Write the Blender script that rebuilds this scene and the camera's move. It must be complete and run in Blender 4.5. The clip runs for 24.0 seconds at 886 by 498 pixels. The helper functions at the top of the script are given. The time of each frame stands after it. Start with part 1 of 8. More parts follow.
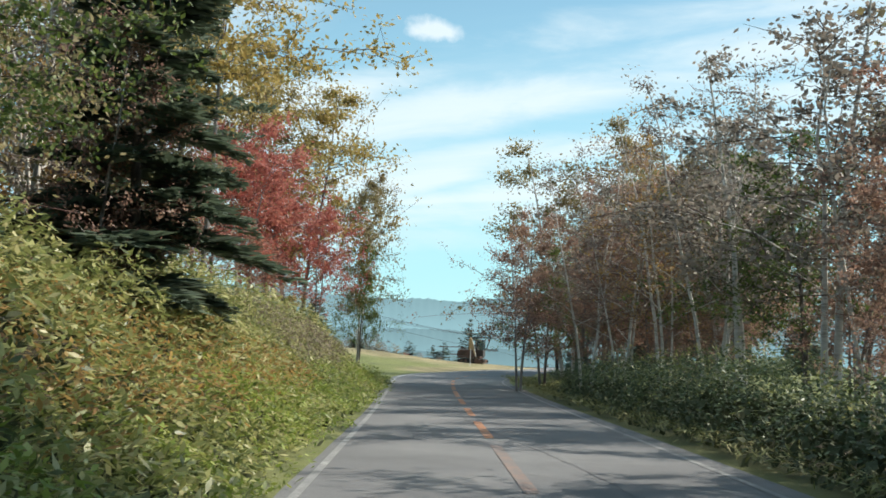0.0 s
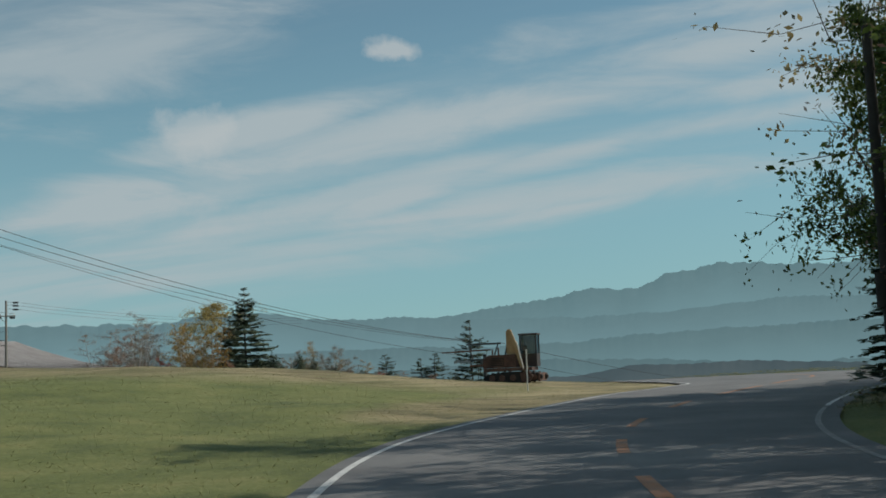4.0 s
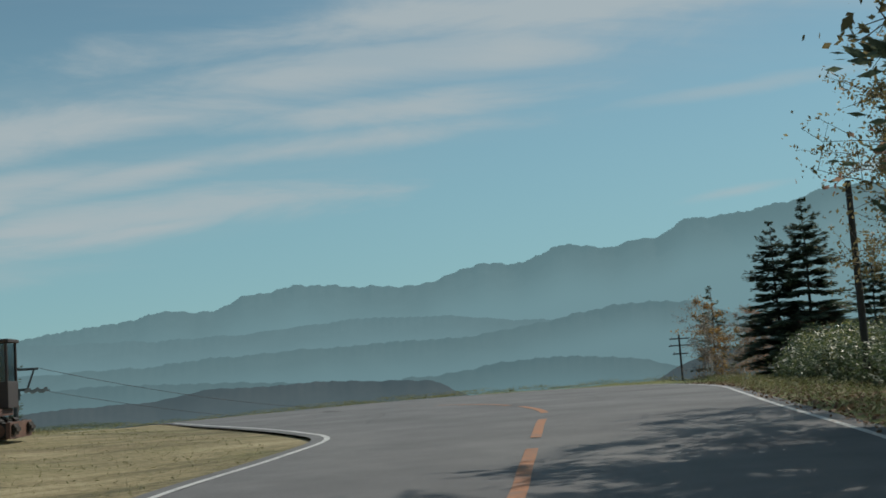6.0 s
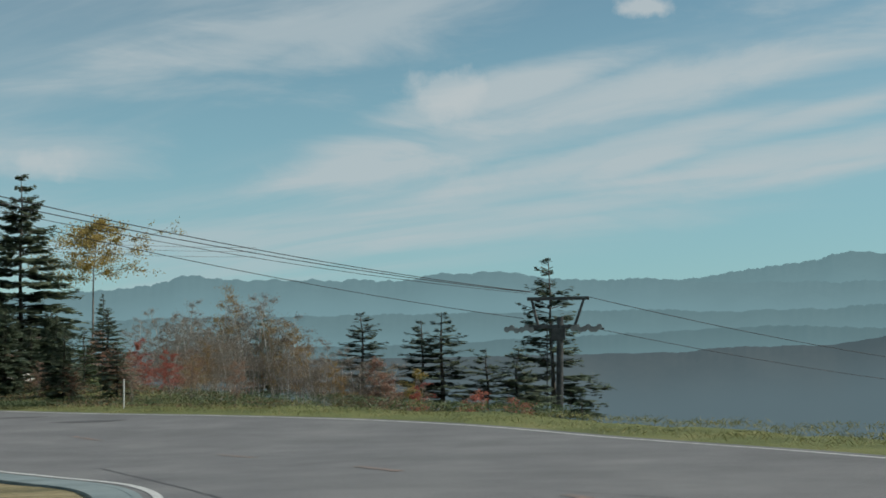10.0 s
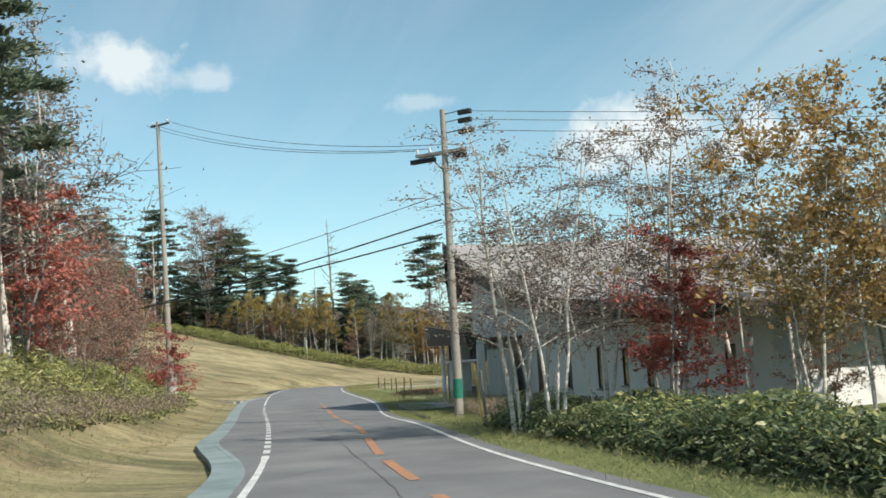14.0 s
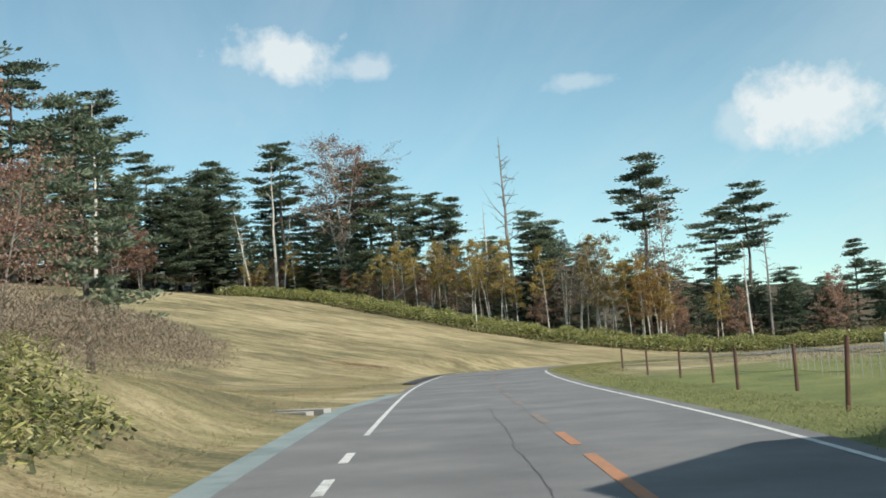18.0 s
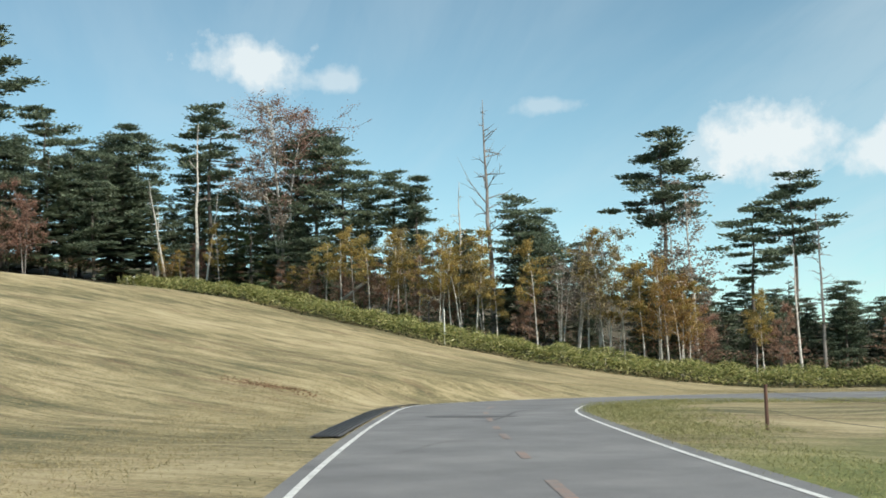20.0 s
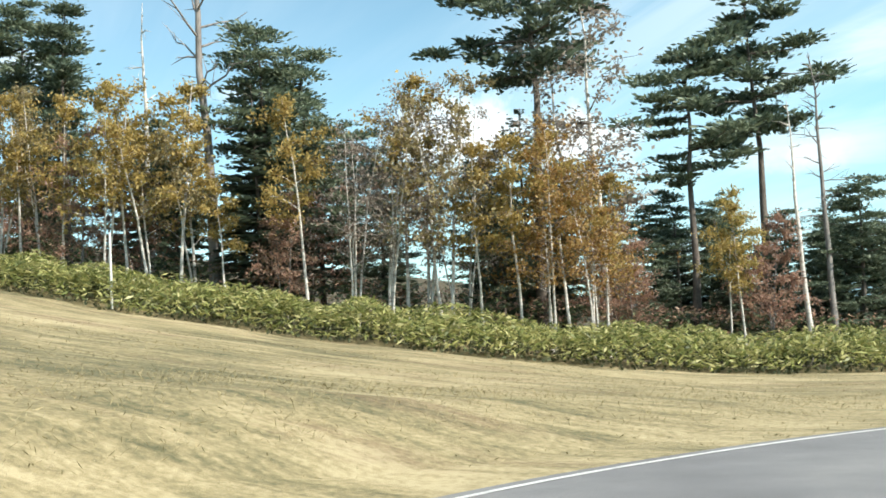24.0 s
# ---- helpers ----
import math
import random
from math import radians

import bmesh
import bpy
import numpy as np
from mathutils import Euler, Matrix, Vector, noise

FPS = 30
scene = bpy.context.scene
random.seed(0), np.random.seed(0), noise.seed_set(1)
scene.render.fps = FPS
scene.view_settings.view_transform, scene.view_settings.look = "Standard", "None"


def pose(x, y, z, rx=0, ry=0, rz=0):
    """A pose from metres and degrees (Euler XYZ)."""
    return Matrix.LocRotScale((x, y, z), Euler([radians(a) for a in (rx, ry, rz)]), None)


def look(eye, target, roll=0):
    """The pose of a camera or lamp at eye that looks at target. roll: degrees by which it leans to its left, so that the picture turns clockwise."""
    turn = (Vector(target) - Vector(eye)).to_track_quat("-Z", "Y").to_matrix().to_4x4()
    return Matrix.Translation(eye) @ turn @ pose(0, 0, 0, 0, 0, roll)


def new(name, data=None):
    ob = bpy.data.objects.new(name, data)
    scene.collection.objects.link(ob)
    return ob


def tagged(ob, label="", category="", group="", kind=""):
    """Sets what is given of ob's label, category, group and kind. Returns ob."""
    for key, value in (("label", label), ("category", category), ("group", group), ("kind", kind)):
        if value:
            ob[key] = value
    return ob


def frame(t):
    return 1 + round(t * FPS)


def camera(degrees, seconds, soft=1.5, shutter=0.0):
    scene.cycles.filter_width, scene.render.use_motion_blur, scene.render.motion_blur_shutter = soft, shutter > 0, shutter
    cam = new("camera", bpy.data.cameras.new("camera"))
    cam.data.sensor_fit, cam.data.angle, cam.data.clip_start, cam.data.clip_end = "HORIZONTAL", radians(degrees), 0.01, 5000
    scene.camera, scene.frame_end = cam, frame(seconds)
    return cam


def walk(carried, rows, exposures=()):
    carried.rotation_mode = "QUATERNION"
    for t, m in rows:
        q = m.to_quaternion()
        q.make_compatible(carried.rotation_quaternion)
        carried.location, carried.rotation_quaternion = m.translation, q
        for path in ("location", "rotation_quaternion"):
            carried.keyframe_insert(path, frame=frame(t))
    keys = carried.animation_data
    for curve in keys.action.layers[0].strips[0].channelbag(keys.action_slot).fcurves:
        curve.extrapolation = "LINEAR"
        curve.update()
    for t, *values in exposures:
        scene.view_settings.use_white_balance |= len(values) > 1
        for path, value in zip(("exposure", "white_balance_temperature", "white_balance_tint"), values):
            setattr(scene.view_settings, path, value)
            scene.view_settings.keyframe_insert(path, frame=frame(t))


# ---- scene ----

EXPOSURES = [(0, 0.42), (1.5, 0.45), (4, -0.7), (5, -0.75), (7, -0.68), (9.5, -0.62), (12.5, 0.08), (13.5, 0.16), (15, .2), (16, .18), (18, 0.08), (21, 0.2), (22, 0.32), (23, 0.62), (24, 0.74)]
cam = camera(41.9, 24.0, soft=1.7)
# seconds, place, then yaw to the left, pitch up and roll, in degrees
PATH = [
        (0.0, -4.60, 7.01, 2.40, -0.74, 5.11, 1.53),
        (0.5, -4.71, 14.65, 2.33, -0.65, 5.42, 0.86),
        (1.0, -4.83, 22.52, 2.26, -0.75, 5.65, 0.81),
        (1.5, -4.91, 30.33, 2.21, -0.81, 5.53, 0.95),
        (2.0, -5.00, 38.64, 2.16, -0.61, 5.58, 0.53),
        (2.5, -5.10, 47.57, 2.13, -0.23, 5.73, -0.44),
        (3.0, -5.18, 56.50, 2.12, -0.16, 5.89, -1.45),
        (3.5, -5.22, 64.82, 2.13, -0.88, 5.96, -1.97),
        (4.0, -5.23, 72.64, 2.13, -2.16, 5.95, -2.50),
        (4.5, -4.82, 80.36, 2.15, -6.37, 5.99, -1.30),
        (5.0, -3.65, 87.85, 2.18, -12.29, 5.94, -3.46),
        (5.5, -1.71, 95.06, 2.23, -17.93, 6.19, -3.59),
        (6.0, 0.52, 101.78, 2.30, -23.03, 5.91, -4.06),
        (6.5, 3.17, 108.09, 2.40, -25.72, 5.51, -4.87),
        (7.0, 5.89, 114.03, 2.49, -27.23, 6.07, -3.22),
        (7.5, 8.44, 119.46, 2.56, -27.15, 6.02, -2.37),
        (8.0, 10.85, 124.59, 2.60, -23.79, 5.83, -0.81),
        (8.5, 12.85, 129.80, 2.61, -18.02, 5.02, -0.21),
        (9.0, 14.07, 135.32, 2.61, -10.23, 5.13, -0.67),
        (9.5, 14.31, 140.98, 2.61, -0.42, 4.46, -0.24),
        (10.0, 13.92, 146.58, 2.60, 10.18, 4.34, -0.79),
        (10.5, 13.14, 152.06, 2.58, 16.90, 2.99, 0.94),
        (11.0, 11.20, 157.16, 2.44, 22.70, 3.08, 0.43),
        (11.5, 8.65, 161.78, 2.19, 27.38, 3.63, -1.11),
        (12.0, 5.63, 166.09, 1.94, 31.99, 4.25, -2.70),
        (12.5, 2.26, 170.25, 1.76, 37.59, 4.58, -3.36),
        (13.0, -1.44, 174.13, 1.70, 44.02, 4.84, -2.67),
        (13.5, -6.47, 178.20, 1.64, 51.15, 4.96, -2.70),
        (14.0, -12.04, 181.97, 1.59, 56.17, 5.93, -3.17),
        (14.5, -17.84, 185.48, 1.54, 59.23, 5.54, -3.56),
        (15.0, -23.88, 188.79, 1.47, 61.03, 5.05, -4.05),
        (15.5, -30.18, 192.07, 1.40, 62.45, 4.86, -3.61),
        (16.0, -37.19, 195.24, 1.33, 63.07, 4.90, -4.50),
        (16.5, -44.30, 198.57, 1.27, 63.45, 4.68, -4.17),
        (17.0, -51.58, 201.98, 1.22, 63.80, 4.83, -2.59),
        (17.5, -58.94, 205.38, 1.18, 64.17, 5.52, -2.60),
        (18.0, -66.10, 208.53, 1.18, 64.23, 5.54, -3.91),
        (18.5, -73.35, 211.96, 1.24, 62.84, 7.14, -2.88),
        (19.0, -80.79, 215.47, 1.33, 62.02, 7.15, -2.46),
        (19.5, -88.42, 219.07, 1.45, 61.99, 6.76, -1.81),
        (20.0, -96.02, 222.68, 1.58, 62.25, 6.30, -1.23),
        (20.5, -103.32, 226.17, 1.66, 62.31, 6.08, -0.98),
        (21.0, -110.41, 229.58, 1.72, 62.10, 6.20, -1.08),
        (21.5, -117.36, 233.02, 1.73, 61.83, 6.37, -1.43),
        (22.0, -123.76, 236.21, 1.73, 61.43, 6.28, -1.14),
        (22.5, -130.19, 239.31, 1.74, 61.04, 6.32, -3.67),
        (23.0, -136.15, 242.74, 1.74, 59.36, 6.49, -2.71),
        (23.5, -141.51, 246.52, 1.74, 54.58, 6.27, -2.54),
        (24.0, -146.00, 250.32, 1.73, 47.44, 5.20, -3.37),
]
walk(cam, [(t, pose(x, y, z, 90 + pitch, 0, yaw) @ pose(0, 0, 0, 0, 0, roll)) for t, x, y, z, yaw, pitch, roll in PATH], EXPOSURES)


def sstep(a, b, v):
    k = np.clip((v - a) / (b - a), 0, 1)
    return k * k * (3 - 2 * k)


def smax(a, b, k):
    return 0.5 * (a + b + np.sqrt((a - b) ** 2 + k * k))


def spline(pts, n):
    """A smooth curve of n even steps per span through points of the plan."""
    p = np.array(pts, float)
    q = np.vstack([2 * p[0] - p[1], p, 2 * p[-1] - p[-2]])
    out = []
    for i in range(len(p) - 1):
        a, b, c, e = q[i], q[i + 1], q[i + 2], q[i + 3]
        for k in range(n):
            u = k / n
            out.append(0.5 * (2 * b + (c - a) * u + (2 * a - 5 * b + 4 * c - e) * u * u + (3 * b - a - 3 * c + e) * u ** 3))
    out.append(p[-1])
    return np.array(out)


# the white edge lines of the road, pair by pair, from the forest straight through the hairpin to the last bend
LEFT = spline([(-6.1, -33), (-6.1, 7), (-6.1, 42), (-6.4, 67), (-6.5, 79), (-6.4, 87), (-5.8, 93.5), (-4.4, 99.5), (-1.3, 108), (2.4, 116.5),
               (5.6, 121.8), (7.8, 126), (8.3, 130), (8.4, 136), (8.4, 142), (8.6, 148), (8.7, 153), (8.6, 157.3), (7.6, 160.8),
               (5.9, 163.5), (3.5, 165.6), (.7, 168), (-3.2, 172.5), (-9, 178), (-14.7, 181.6), (-22.9, 186.2), (-34, 192), (-49, 199.1),
               (-63.1, 205.6), (-85.15, 215.6), (-108.7, 226.9), (-124.5, 235), (-138, 242.2), (-146.4, 246.8), (-152, 250.8), (-155, 256),
               (-156, 263), (-154.5, 270.5), (-149, 278), (-140, 283), (-105, 292)], 14)
RIGHT = spline([(0, -33), (0, 7), (0, 42), (.1, 67), (.2, 78), (.9, 86), (2.2, 93), (4.4, 99.5), (7.9, 107), (12.4, 114.5),
                (17.4, 123), (22.4, 131), (27.4, 139), (31.4, 147.5), (32.4, 153.5), (28.9, 157.8), (23.6, 160), (18.9, 164.8),
                (16.1, 170), (13.2, 175), (9.8, 179.8), (5, 183.2), (-.5, 185), (-6, 186), (-11, 187.6), (-19.5, 190.6), (-31, 195.6), (-46.2, 203.5),
                (-60.1, 210.3), (-81.8, 222.2), (-106, 233.5), (-120.1, 240.6), (-133, 247.8), (-139, 252), (-142.2, 254.8), (-143.2, 257.5),
                (-142.6, 260), (-140.5, 262), (-137, 263.5), (-131, 266), (-102, 274)], 14)


RIM = np.array([(55, -293), (40.4, 47), (39.4, 117), (42.4, 149), (36.4, 161), (23.8, 166.8), (19.5, 173), (15.5, 180), (9, 187.5), (-1, 192.5), (-11, 201), (-36, 240), (-80, 290), (-140, 380), (-260, 600)], float)


def beside(x, y, line):
    """Distance to a line of the plan, signed: positive on its right."""
    x, y = np.atleast_1d(x).astype(float), np.atleast_1d(y).astype(float)
    best = np.full(x.shape, 1e9)
    sign = np.ones(x.shape)
    for i in range(len(line) - 1):
        a, b = line[i], line[i + 1]
        t = b - a
        k = np.clip(((x - a[0]) * t[0] + (y - a[1]) * t[1]) / (t @ t), 0, 1)
        dx, dy = x - a[0] - k * t[0], y - a[1] - k * t[1]
        dd = dx * dx + dy * dy
        m = dd < best
        best = np.where(m, dd, best)
        sign = np.where(m, np.where(t[0] * dy - t[1] * dx > 0, -1.0, 1.0), sign)
    return np.sqrt(best) * sign


def road_z(x, y):
    return 0.7 * (1 - sstep(0, 26, -.513 * (x - 13.1) + .858 * (y - 152))) + 0.3 * np.exp(-((x - 13.4) ** 2 + (y - 129) ** 2) / 800) - 0.45 * np.exp(-((x + 72) ** 2 + (y - 211) ** 2) / 1300) + 0.1 * sstep(-95, -130, x) - 0.12 * np.exp(-((y - 62) ** 2 + (x + 4.6) ** 2) / 1000) - 0.12 * np.exp(-((x - 3) ** 2 + (y - 176.5) ** 2) / 70)


def waves(x, y, f):
    return np.sin(x * f + 1.3 * np.sin(y * f * 0.7 + 1)) * np.cos(y * f * 0.9 + 1.1 * np.sin(x * f * 0.6 + 2))


def ground_z(x, y):
    x, y = np.atleast_1d(x).astype(float), np.atleast_1d(y).astype(float)
    dl, dr = -beside(x, y, LEFT[::3]), beside(x, y, RIGHT[::3])
    off = np.maximum(np.maximum(dl, dr), 0)
    z = road_z(x, y) - 0.04 * sstep(0, .5, off)
    far = sstep(.6, 5, off)
    # the ski slope that climbs to the west
    hill = 14.4 - 0.166 * (x + 237) - 0.0915 * (y - 254.5)
    hill = smax(hill, 0, 1.2) - 0.25
    hill = np.where(hill > 20, 20 + 8 * np.tanh((hill - 20) / 8), hill)
    z = z + far * np.maximum(hill, 0) * sstep(-60, -130, x) - far * sstep(-222, -232, x)
    # banks on the inside of the road
    left = dl > 0
    z = z + np.where(left, sstep(3.2, 9, dl) * 2.0 * sstep(-22, -45, x) * sstep(-125, -98, x), 0)
    z = z + np.where(left & (y < 117), sstep(.3, 4.2, dl) * (1.35 + .1 * np.minimum(dl, 30)) * sstep(79, 63, y), 0)
    z = z + np.where(left, sstep(2, 30, dl) * 1.1 * sstep(69, 82, y) * sstep(-30, -10, x) * sstep(190, 165, y), 0)
    z = z + far * 1.4 * np.exp(-((x + 28.6) ** 2 + (y - 129) ** 2) / 500) + far * 1.2 * np.exp(-((x + 38.6) ** 2 / 420 + (y - 135) ** 2 / 700)) - far * .85 * np.exp(-((x + 188) ** 2 + (y - 280) ** 2) / 500)
    # the land falls away outside the hairpin
    out = np.maximum(beside(x, y, RIM), 0)
    fall = 0.2 * out + 0.0016 * np.minimum(out, 180) ** 2 + 0.34 * np.maximum(out - 180, 0)
    z = z - 260 * np.tanh(fall / 260)
    z = z + far * (0.10 * waves(x, y, .35) + .05 * waves(x + 9, y, 1.1)) + sstep(60, 250, off) * 4 * waves(x, y, .03)
    return z


# ---- world and sun ----
SUN_AZ, SUN_EL = radians(73.5), radians(40)
world = bpy.data.worlds.new("sky")
scene.world = world
world.use_nodes = True
wn, wl = world.node_tree.nodes, world.node_tree.links
wn.clear()


def node(nodes, kind, **values):
    n = nodes.new(kind)
    for key, value in values.items():
        if key in n.inputs:
            n.inputs[key].default_value = value
    return n


w_out = wn.new("ShaderNodeOutputWorld")
w_bg = node(wn, "ShaderNodeBackground", Strength=0.16)
w_sky = wn.new("ShaderNodeTexSky")
w_sky.sky_type, w_sky.sun_disc, w_sky.sun_elevation, w_sky.sun_rotation = "NISHITA", False, SUN_EL, SUN_AZ
w_sky.air_density, w_sky.dust_density, w_sky.ozone_density, w_sky.altitude = 0.9, 0.3, 1.3, 1400
# thin streaked clouds on a level sheet: the way is laid on a plane overhead
w_co = wn.new("ShaderNodeTexCoord")
w_sep = wn.new("ShaderNodeSeparateXYZ")
wl.new(w_co.outputs["Generated"], w_sep.inputs[0])


def math_node(op, a, b=None):
    n = wn.new("ShaderNodeMath")
    n.operation = op
    for i, v in enumerate((a, b)):
        if v is None:
            continue
        if isinstance(v, (int, float)):
            n.inputs[i].default_value = v
        else:
            wl.new(v, n.inputs[i])
    return n.outputs[0]


w_h = math_node("ADD", math_node("MAXIMUM", w_sep.outputs["Z"], 0.0), 0.16)
w_px, w_py = math_node("DIVIDE", w_sep.outputs["X"], w_h), math_node("DIVIDE", w_sep.outputs["Y"], w_h)
w_cmb = wn.new("ShaderNodeCombineXYZ")
wl.new(w_px, w_cmb.inputs[0]), wl.new(w_py, w_cmb.inputs[1])
w_turn = wn.new("ShaderNodeMapping")
w_turn.inputs["Rotation"].default_value = (0, 0, radians(16))
wl.new(w_cmb.outputs[0], w_turn.inputs["Vector"])


def cloud_noise(stretch, place, scale, detail, rough, twist, lo, hi):
    """Cloud banks drawn out along the wind on the level sheet."""
    mp = wn.new("ShaderNodeMapping")
    mp.inputs["Scale"].default_value, mp.inputs["Location"].default_value = stretch, place
    wl.new(w_turn.outputs[0], mp.inputs["Vector"])
    t = node(wn, "ShaderNodeTexNoise", Scale=scale, Detail=detail, Roughness=rough, Distortion=twist)
    wl.new(mp.outputs[0], t.inputs["Vector"])
    r = wn.new("ShaderNodeMapRange")
    r.interpolation_type = "SMOOTHSTEP"
    r.inputs["From Min"].default_value, r.inputs["From Max"].default_value = lo, hi
    wl.new(t.outputs["Fac"], r.inputs["Value"])
    return r.outputs[0]


w_banks = cloud_noise((0.42, 1.0, 1), (3.1, 1.7, 0), 0.9, 8.0, 0.55, 0.5, 0.32, 0.62)
w_wisps = cloud_noise((0.32, 1.5, 1), (7.3, 4.1, 0), 2.2, 10.0, 0.6, 0.8, 0.36, 0.66)
w_sheet = math_node("MINIMUM", math_node("MULTIPLY", w_banks, math_node("ADD", math_node("MULTIPLY", w_wisps, 0.85), 0.35)), 1.0)
# the sheet ends above a clear band in the east and thins out towards the west
w_edge = wn.new("ShaderNodeMapRange")
w_edge.interpolation_type = "SMOOTHSTEP"
w_edge.inputs["From Min"].default_value, w_edge.inputs["From Max"].default_value = -0.015, 0.09
wl.new(math_node("SUBTRACT", w_sep.outputs["Z"], math_node("ADD", 0.075, math_node("MULTIPLY", w_sep.outputs["X"], 0.23))), w_edge.inputs["Value"])
w_west = wn.new("ShaderNodeMapRange")
w_west.interpolation_type = "SMOOTHSTEP"
w_west.inputs["From Min"].default_value, w_west.inputs["From Max"].default_value = -0.8, -0.35
w_west.inputs["To Min"].default_value, w_west.inputs["To Max"].default_value = 0.25, 1.0
wl.new(w_sep.outputs["X"], w_west.inputs["Value"])
# long banks of cloud: bearing and height in degrees, half length and half thickness in degrees, slope, density
w_streak = wn.new("ShaderNodeMapping")
w_streak.inputs["Rotation"].default_value, w_streak.inputs["Scale"].default_value = (0, radians(8), 0), (5, 5, 22)
wl.new(w_co.outputs["Generated"], w_streak.inputs["Vector"])
w_n4 = node(wn, "ShaderNodeTexNoise", Scale=1.0, Detail=9.0, Roughness=0.62, Distortion=0.6)
wl.new(w_streak.outputs[0], w_n4.inputs["Vector"])
w_frayed = math_node("MULTIPLY", math_node("SUBTRACT", w_n4.outputs["Fac"], 0.46), 2.6)


def bank(bearing, height, long_, thick, slope, dense):
    turn = pose(0, 0, 0, 0, 0, bearing) @ pose(0, 0, 0, height, 0, 0) @ pose(0, 0, 0, 0, -slope, 0)
    mp = wn.new("ShaderNodeMapping")
    mp.vector_type = "TEXTURE"
    mp.inputs["Location"].default_value = turn.to_3x3() @ Vector((0, 1, 0))
    mp.inputs["Rotation"].default_value = turn.to_euler()
    mp.inputs["Scale"].default_value = (radians(long_), .5, radians(thick))
    wl.new(w_co.outputs["Generated"], mp.inputs["Vector"])
    far_ = wn.new("ShaderNodeVectorMath")
    far_.operation = "LENGTH"
    wl.new(mp.outputs[0], far_.inputs[0])
    r = wn.new("ShaderNodeMapRange")
    r.interpolation_type = "SMOOTHSTEP"
    r.inputs["From Min"].default_value, r.inputs["From Max"].default_value = -0.25, 1.0
    r.inputs["To Max"].default_value = dense
    wl.new(math_node("ADD", math_node("SUBTRACT", 1.0, far_.outputs["Value"]), w_frayed), r.inputs["Value"])
    return r.outputs[0]


w_long = None
for one in ((-2.9, 12.2, 14.5, 1.3, 9, 0.8), (-9.9, 10.6, 7.8, 0.7, 10, 0.7), (-8.3, 7.6, 7.3, 0.6, 8, 0.75), (0.4, 8.5, 3.4, 0.7, 12, 0.7), (14.6, 8.2, 5.3, 1.4, 6, 0.75), (14.2, 15.2, 7.3, 2.4, 15, 0.65),
            (5.7, 10.1, 8.4, 1.1, 8, 0.4), (4.1, 6.2, 9.2, 0.7, 6, 0.3), (-27.3, 17.4, 19.6, 1.3, 2, 0.7), (-20.1, 15.2, 13.4, 1.3, 4, 0.65), (-22.1, 13.0, 9.2, 0.8, 3, 0.7), (-15.8, 11.2, 12.0, 0.7, 5, 0.65),
            (-9.3, 8.3, 12.0, 1.0, 6, 0.7), (-37.5, 7.5, 2.7, 0.3, 5, 0.5), (-44.0, 8.0, 1.7, 0.3, 4, 0.6), (-38.3, 12.4, 7.8, 0.4, 2, 0.4), (14.7, 8.6, 4.8, 1.3, 12, 0.8), (6.8, 12.1, 6.2, 1.0, 14, 0.8),
            (1.3, 9.0, 11.8, 0.8, 12, 0.6), (28.8, 8.6, 5.3, 1.7, 6, 0.65), (18.1, 14.8, 9.2, 1.7, 12, 0.65), (6.9, 5.2, 11.8, 0.7, 4, 0.35)):
    w_long = bank(*one) if w_long is None else math_node("MAXIMUM", w_long, bank(*one))
w_amt = math_node("MINIMUM", math_node("ADD", math_node("MULTIPLY", math_node("MULTIPLY", math_node("MULTIPLY", w_sheet, w_edge.outputs[0]), w_west.outputs[0]), 0.6), w_long), 0.85)
w_mix = wn.new("ShaderNodeMix")
w_mix.data_type = "RGBA"
w_mix.inputs["B"].default_value = (4.2, 4.8, 5.0, 1)
w_tone = wn.new("ShaderNodeMix")
w_tone.data_type, w_tone.blend_type = "RGBA", "MULTIPLY"
w_tone.inputs["Factor"].default_value = 1.0
w_tone.inputs["B"].default_value = (0.84, 0.98, 0.80, 1)
wl.new(w_sky.outputs[0], w_tone.inputs["A"])
w_low = wn.new("ShaderNodeMapRange")
w_low.interpolation_type = "SMOOTHSTEP"
w_low.inputs["From Min"].default_value, w_low.inputs["From Max"].default_value = 0.03, 0.36
w_low.inputs["To Min"].default_value, w_low.inputs["To Max"].default_value = 0.75, 0.1
wl.new(w_sep.outputs["Z"], w_low.inputs["Value"])
w_air = wn.new("ShaderNodeMix")
w_air.data_type = "RGBA"
w_air.inputs["B"].default_value = (2.05, 3.95, 4.55, 1)
wl.new(math_node("MULTIPLY", w_low.outputs[0], w_west.outputs[0]), w_air.inputs["Factor"]), wl.new(w_tone.outputs["Result"], w_air.inputs["A"])
wl.new(w_amt, w_mix.inputs["Factor"]), wl.new(w_air.outputs["Result"], w_mix.inputs["A"])
# single white heaps: bearing and height in degrees, half width and half height in radians
w_n3 = node(wn, "ShaderNodeTexNoise", Scale=16.0, Detail=9.0, Roughness=0.6)
wl.new(w_co.outputs["Generated"], w_n3.inputs["Vector"])


